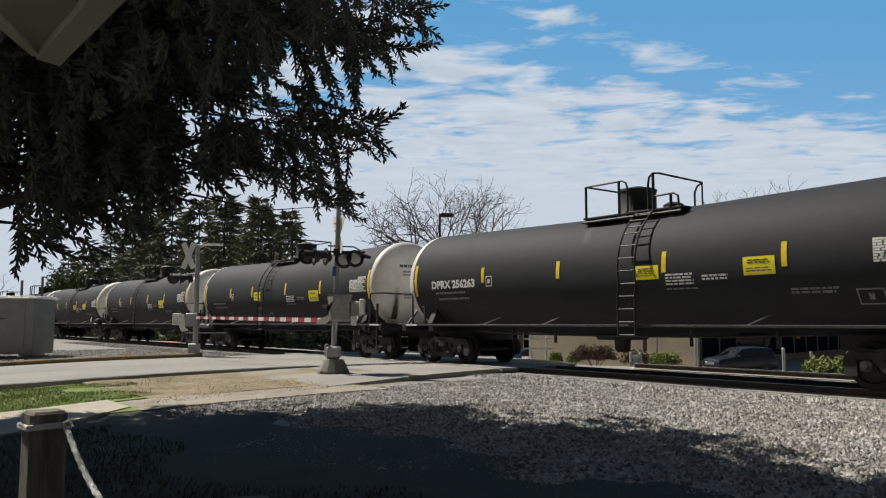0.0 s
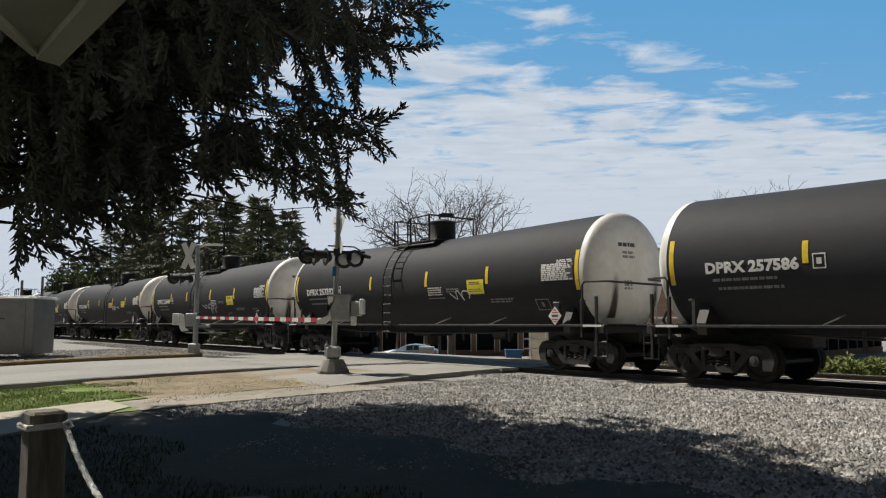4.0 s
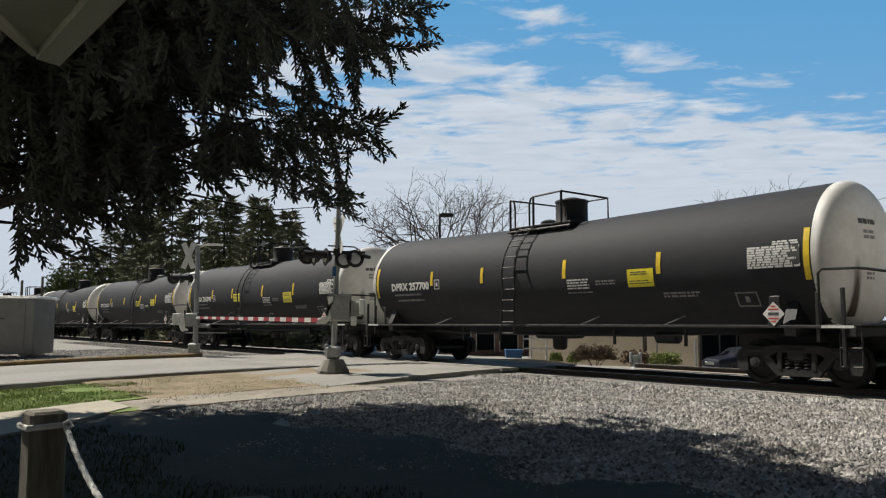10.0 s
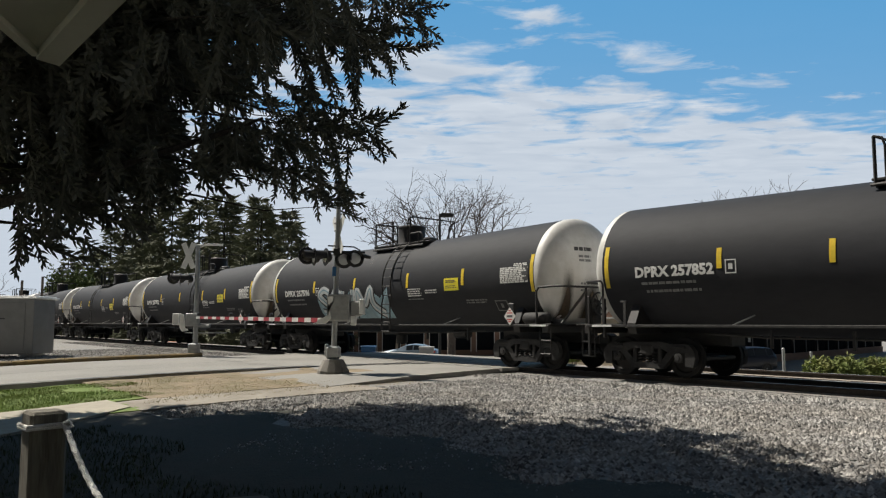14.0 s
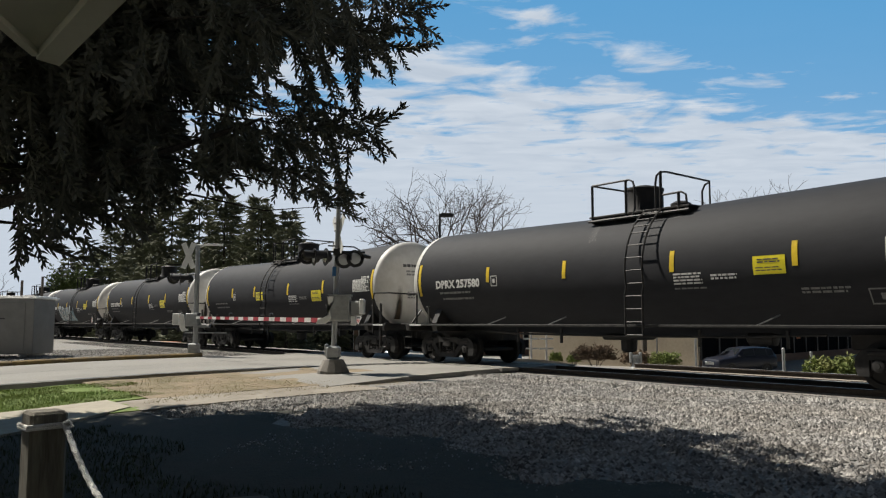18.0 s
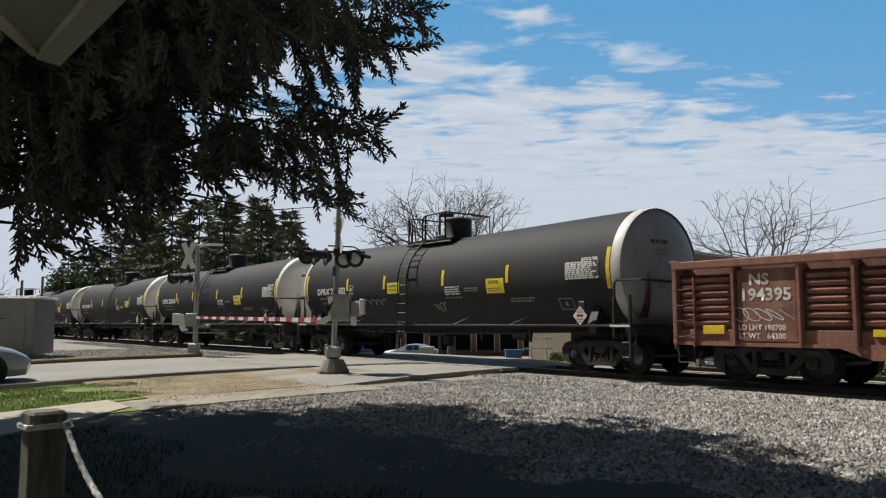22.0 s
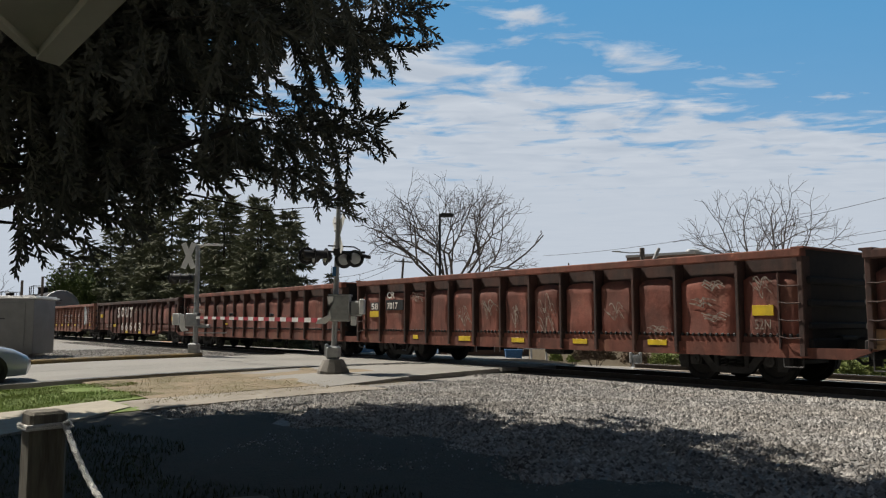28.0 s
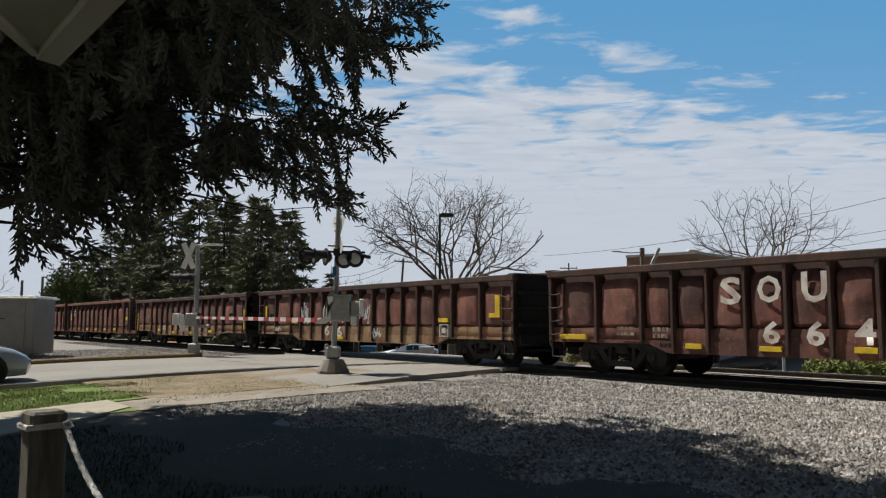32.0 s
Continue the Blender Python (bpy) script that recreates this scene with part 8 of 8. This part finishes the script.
def tank_graffiti():
    """Painted pieces on the tank cars."""
    on = lambda o: (lambda x, z: skin(x, z, o))
    car = CARS["257596"]
    halo = Mesh()
    rg = random.Random(5)
    top = [(4.15 - i * 0.245, 2.28 + 0.16 * math.sin(i * 1.3) + rg.uniform(-0.06, 0.1)) for i in range(21)]
    v = []
    for x, z in top:
        for f in (0, 0.25, 0.5, 0.75, 1):
            v.append(skin(x, 1.42 + (z - 1.42) * f, 0.01))
    halo.add(v, [(5 * i + j, 5 * i + j + 1, 5 * i + j + 6, 5 * i + j + 5) for i in range(20) for j in range(4)])
    part("graffiti", halo, M_GRAFFITI_BLUE, car, "pale blue graffiti ground")
    glyphs = [[(3.2, 2.38), (3.6, 2.5), (3.95, 2.3), (3.6, 2.05), (3.3, 1.85), (3.5, 1.6), (3.95, 1.62)],
              [(2.4, 2.3), (2.75, 2.42), (3.0, 2.05), (2.8, 1.68), (2.3, 1.62)],
              [(2.2, 2.42), (2.25, 1.8), (1.95, 1.55), (1.6, 1.7), (1.5, 2.45)],
              [(1.25, 1.55), (1.2, 2.4), (0.75, 1.95), (0.3, 2.45), (0.2, 1.9), (-0.35, 1.55)]]
    for w, mat, o in ((0.4, M_GRAFFITI_DARK, 0.016), (0.27, M_GRAFFITI_WHITE, 0.022), (0.06, M_GRAFFITI_BLUE, 0.028)):
        for g in glyphs:
            fine = []
            for i in range(len(g) - 1):
                p0, p1, p2, p3 = g[max(0, i - 1)], g[i], g[i + 1], g[min(len(g) - 1, i + 2)]
                for k in range(6):
                    t = k / 6
                    fine.append(tuple(0.5 * (2 * p1[c] + (p2[c] - p0[c]) * t + (2 * p0[c] - 5 * p1[c] + 4 * p2[c] - p3[c]) * t * t + (3 * p1[c] - p0[c] - 3 * p2[c] + p3[c]) * t ** 3) for c in (0, 1)))
            fine.append(g[-1])
            m = Mesh()
            ribbon(m, fine, w, on(o))
            part("graffiti", m, mat, car, "fat outlined graffiti letter")
    for number, xl, xr, z0, z1, seed in (("257392", -2.3, -3.4, 1.9, 2.25, 3), ("258444", -0.1, -1.5, 1.95, 2.2, 4), ("258444", -0.9, -1.8, 1.65, 2.1, 9), ("256652", 3.4, 2.2, 1.85, 2.1, 6), ("256652", -0.5, -1.1, 1.6, 1.95, 7)):
        scrawl(CARS[number], xl, xr, z0, z1, seed, M_GRAFFITI_WHITE if number != "256652" else M_DULL, 0.04, on(0.014))


tank_graffiti()


# ---- loose stones and grass ----
def stones():
    """Crushed stone over the open ground and the ballast shoulder, the larger ones near the viewer."""
    rg = np.random.RandomState(5)
    base = np.array([(1, 0, -0.3), (-0.8, 0.5, -0.25), (-0.7, -0.6, -0.3), (0.3, 0.9, -0.2), (0.3, -0.9, -0.25), (0.1, 0.1, 0.9)])
    tri = [(0, 3, 5), (3, 1, 5), (1, 2, 5), (2, 4, 5), (4, 0, 5)]
    u, n = np.array(U), np.array(N)

    def field(name, count, s0, s1, l0, l1, size, height, keep, material, label):
        s, l = rg.uniform(s0, s1, count), rg.uniform(l0, l1, count)
        ok = keep(s, l)
        s, l = s[ok], l[ok]
        k = len(s)
        z = height(s, l)
        r = size * rg.uniform(0.45, 1.35, k)
        a = rg.uniform(0, 2 * np.pi, k)
        jit = base[None] * (1 + rg.uniform(-0.35, 0.35, (k, 6, 3)))
        ca, sa = np.cos(a)[:, None], np.sin(a)[:, None]
        x = (jit[..., 0] * ca - jit[..., 1] * sa) * r[:, None]
        y = (jit[..., 0] * sa + jit[..., 1] * ca) * r[:, None]
        zz = jit[..., 2] * r[:, None] * rg.uniform(0.5, 0.95, k)[:, None]
        cx, cy = s * u[0] + l * n[0], s * u[1] + l * n[1]
        V = np.stack([x + cx[:, None], y + cy[:, None], zz + z[:, None]], -1).reshape(-1, 3)
        F = (np.array(tri)[None] + (np.arange(k) * 6)[:, None, None]).reshape(-1, 3)
        d = bpy.data.meshes.new(name)
        d.from_pydata(V.tolist(), [], F.tolist())
        d.materials.append(material)
        tagged(new(name, d), label, "stones", kind="stuff")

    zgv = np.vectorize(zg)
    rim = lambda s, l: (l > 4.6 + 0.8 * np.sin(s * 1.3) + 0.5 * np.sin(s * 0.6)) & (s < 13.2 + 0.16 * l) & (s < 13.7 + 0.14 * l) & ((l > 4.4) | (s < 12.2))
    field("gravel", 90000, -3.0, 16.5, 3.0, 14.2, 0.031, lambda s, l: zgv(l) + 0.008, rim, M_STONE, "loose grey crushed gravel on the ground")
    shoulder = lambda s, l: np.where(l < TRACK - 1.65, zgv(13.6) - 0.03 * np.clip((l - (TRACK - 2.9)) / 1.15, 0, 1), np.where(l < TRACK + 1.75, np.where(np.abs(l - TRACK) < 1.25, 0.125, 0.15), 0.16))
    field("ballast", 34000, -6.0, 17.0, TRACK - 3.0, TRACK + 2.6, 0.06, lambda s, l: shoulder(s, l) + 0.006, lambda s, l: (np.abs(np.abs(l - TRACK) - 0.755) > 0.1) & (s < 16.4), M_STONE, "loose grey ballast stone beside the rails")
    field("ballast", 14000, 30.5, 60.0, TRACK - 3.6, TRACK - 0.9, 0.06, lambda s, l: shoulder(s, l) + 0.006, lambda s, l: l > 0, M_STONE, "loose grey ballast stone beside the rails")
    field("gravel", 9000, 29.8, 44.0, 4.0, 13.5, 0.05, lambda s, l: zgv(l) + 0.008, lambda s, l: l > 0, M_STONE, "loose grey gravel round the shelter")


M_STONE = surf("broken_grey_stone", (0.17, 0.164, 0.157), (0.43, 0.415, 0.395), 2.6, (0.28, 0.245, 0.2), 0.6, 0.3, 0.95, 0, 0.3, 40)


def stone_islands():
    """Each loose stone takes a tone of its own."""
    n, ln = M_STONE.node_tree.nodes, M_STONE.node_tree.links.new
    geo, hsv, mr = n.new("ShaderNodeNewGeometry"), n.new("ShaderNodeHueSaturation"), n.new("ShaderNodeMapRange")
    mr.inputs[3].default_value, mr.inputs[4].default_value = 0.3, 1.75
    p = n["Principled BSDF"]
    src = p.inputs["Base Color"].links[0].from_socket
    ln(geo.outputs["Random Per Island"], mr.inputs[0])
    ln(mr.outputs[0], hsv.inputs["Value"])
    ln(src, hsv.inputs["Color"])
    ln(hsv.outputs[0], p.inputs["Base Color"])


stone_islands()
stones()


def grass(name, count, s0, s1, l0, l1, height, tall, keep, material, label, seed):
    rg = np.random.RandomState(seed)
    s, l = rg.uniform(s0, s1, count), rg.uniform(l0, l1, count)
    ok = keep(s, l)
    s, l = s[ok], l[ok]
    k = len(s)
    u, n = np.array(U), np.array(N)
    x, y = s * u[0] + l * n[0], s * u[1] + l * n[1]
    z = np.vectorize(zg)(l) + height
    a = rg.uniform(0, 2 * np.pi, k)
    h = tall * rg.uniform(0.4, 1.3, k)
    w = 0.006 * (1 + tall * 6)
    lean = rg.uniform(0.1, 0.9, k) * h
    V = np.zeros((k, 3, 3))
    V[:, 0] = np.stack([x + w * np.cos(a), y + w * np.sin(a), z], -1)
    V[:, 1] = np.stack([x - w * np.cos(a), y - w * np.sin(a), z], -1)
    V[:, 2] = np.stack([x - lean * np.sin(a), y + lean * np.cos(a), z + h], -1)
    d = bpy.data.meshes.new(name)
    d.from_pydata(V.reshape(-1, 3).tolist(), [], np.arange(3 * k).reshape(-1, 3).tolist())
    d.materials.append(material)
    tagged(new(name, d), label, "grass", kind="stuff")


# A second, darker copy of the grass: tree shade put into its colour.
M_SHADEGRASS = surf("thin_shade_grass", (0.035, 0.045, 0.016), (0.06, 0.075, 0.028), 2, (0.07, 0.06, 0.03), 0.6, 0.3, 0.85, 0, 0.0)
wob = lambda s, l: 0.5 * np.sin(s * 1.7 + l) + 0.4 * np.sin(s * 0.7 - 2.1 * l)
grass("grass", 85000, 14.1, 20.4, -4.0, 6.0, 0.02, 0.045, lambda s, l: (l < 5.0 + wob(s, l)) & ((l > 4.4) | (s > 15.52 + 0.31 * (l - 2.4))) & ((l < 4.3) | (s > 16.25)), M_GRASS, "short green spring grass", 1)
grass("dry_grass", 6000, 14.8, 20.8, 4.6, 11.0, 0.03, 0.03, lambda s, l: l > 4.8 + wob(s, l), M_DRYGRASS, "short dead straw-coloured grass", 2)
grass("grass", 42000, -3.0, 12.5, -3.0, 4.4, 0.02, 0.06, lambda s, l: l < 3.3 + wob(s, l), M_SHADEGRASS, "thin grass coloured darker for the shade of the spruce", 3)


# ---- what moves ----
def gone(t):
    """How far the train has come at t seconds; it slows a little."""
    return 11.13 * t - 0.0045 * t * t


def motions():
    walk(CLOUDS, [(t, pose(-1.1 * t, 0, 300)) for t in (0, 16, 32)])
    creep = [(0, -40), (14, -14), (17, -6.5), (19, -2.2), (20, -0.98), (20.5, -0.5), (21, -0.19), (21.5, -0.02), (22, 0), (32, 0)]
    walk(SEDAN, [(t, sedan_at(d)) for t, d in creep])
    for w, rest in SEDAN_WHEELS:
        walk(w, [(t, rest @ Matrix.Rotation(max(d, -2.2) / 0.33, 4, "Y")) for t, d in ((0, -2.2), (19, -2.2), (19.4, -1.75), (19.8, -1.25), (20.2, -0.78), (20.6, -0.42), (21, -0.19), (22, 0), (32, 0))])
    for car, q in TRAIN:
        walk(car, [(t, along(q + gone(t), TRACK, RAIL)) for t in (0, 4, 8, 12, 16, 20, 24, 28, 32)])


motions()
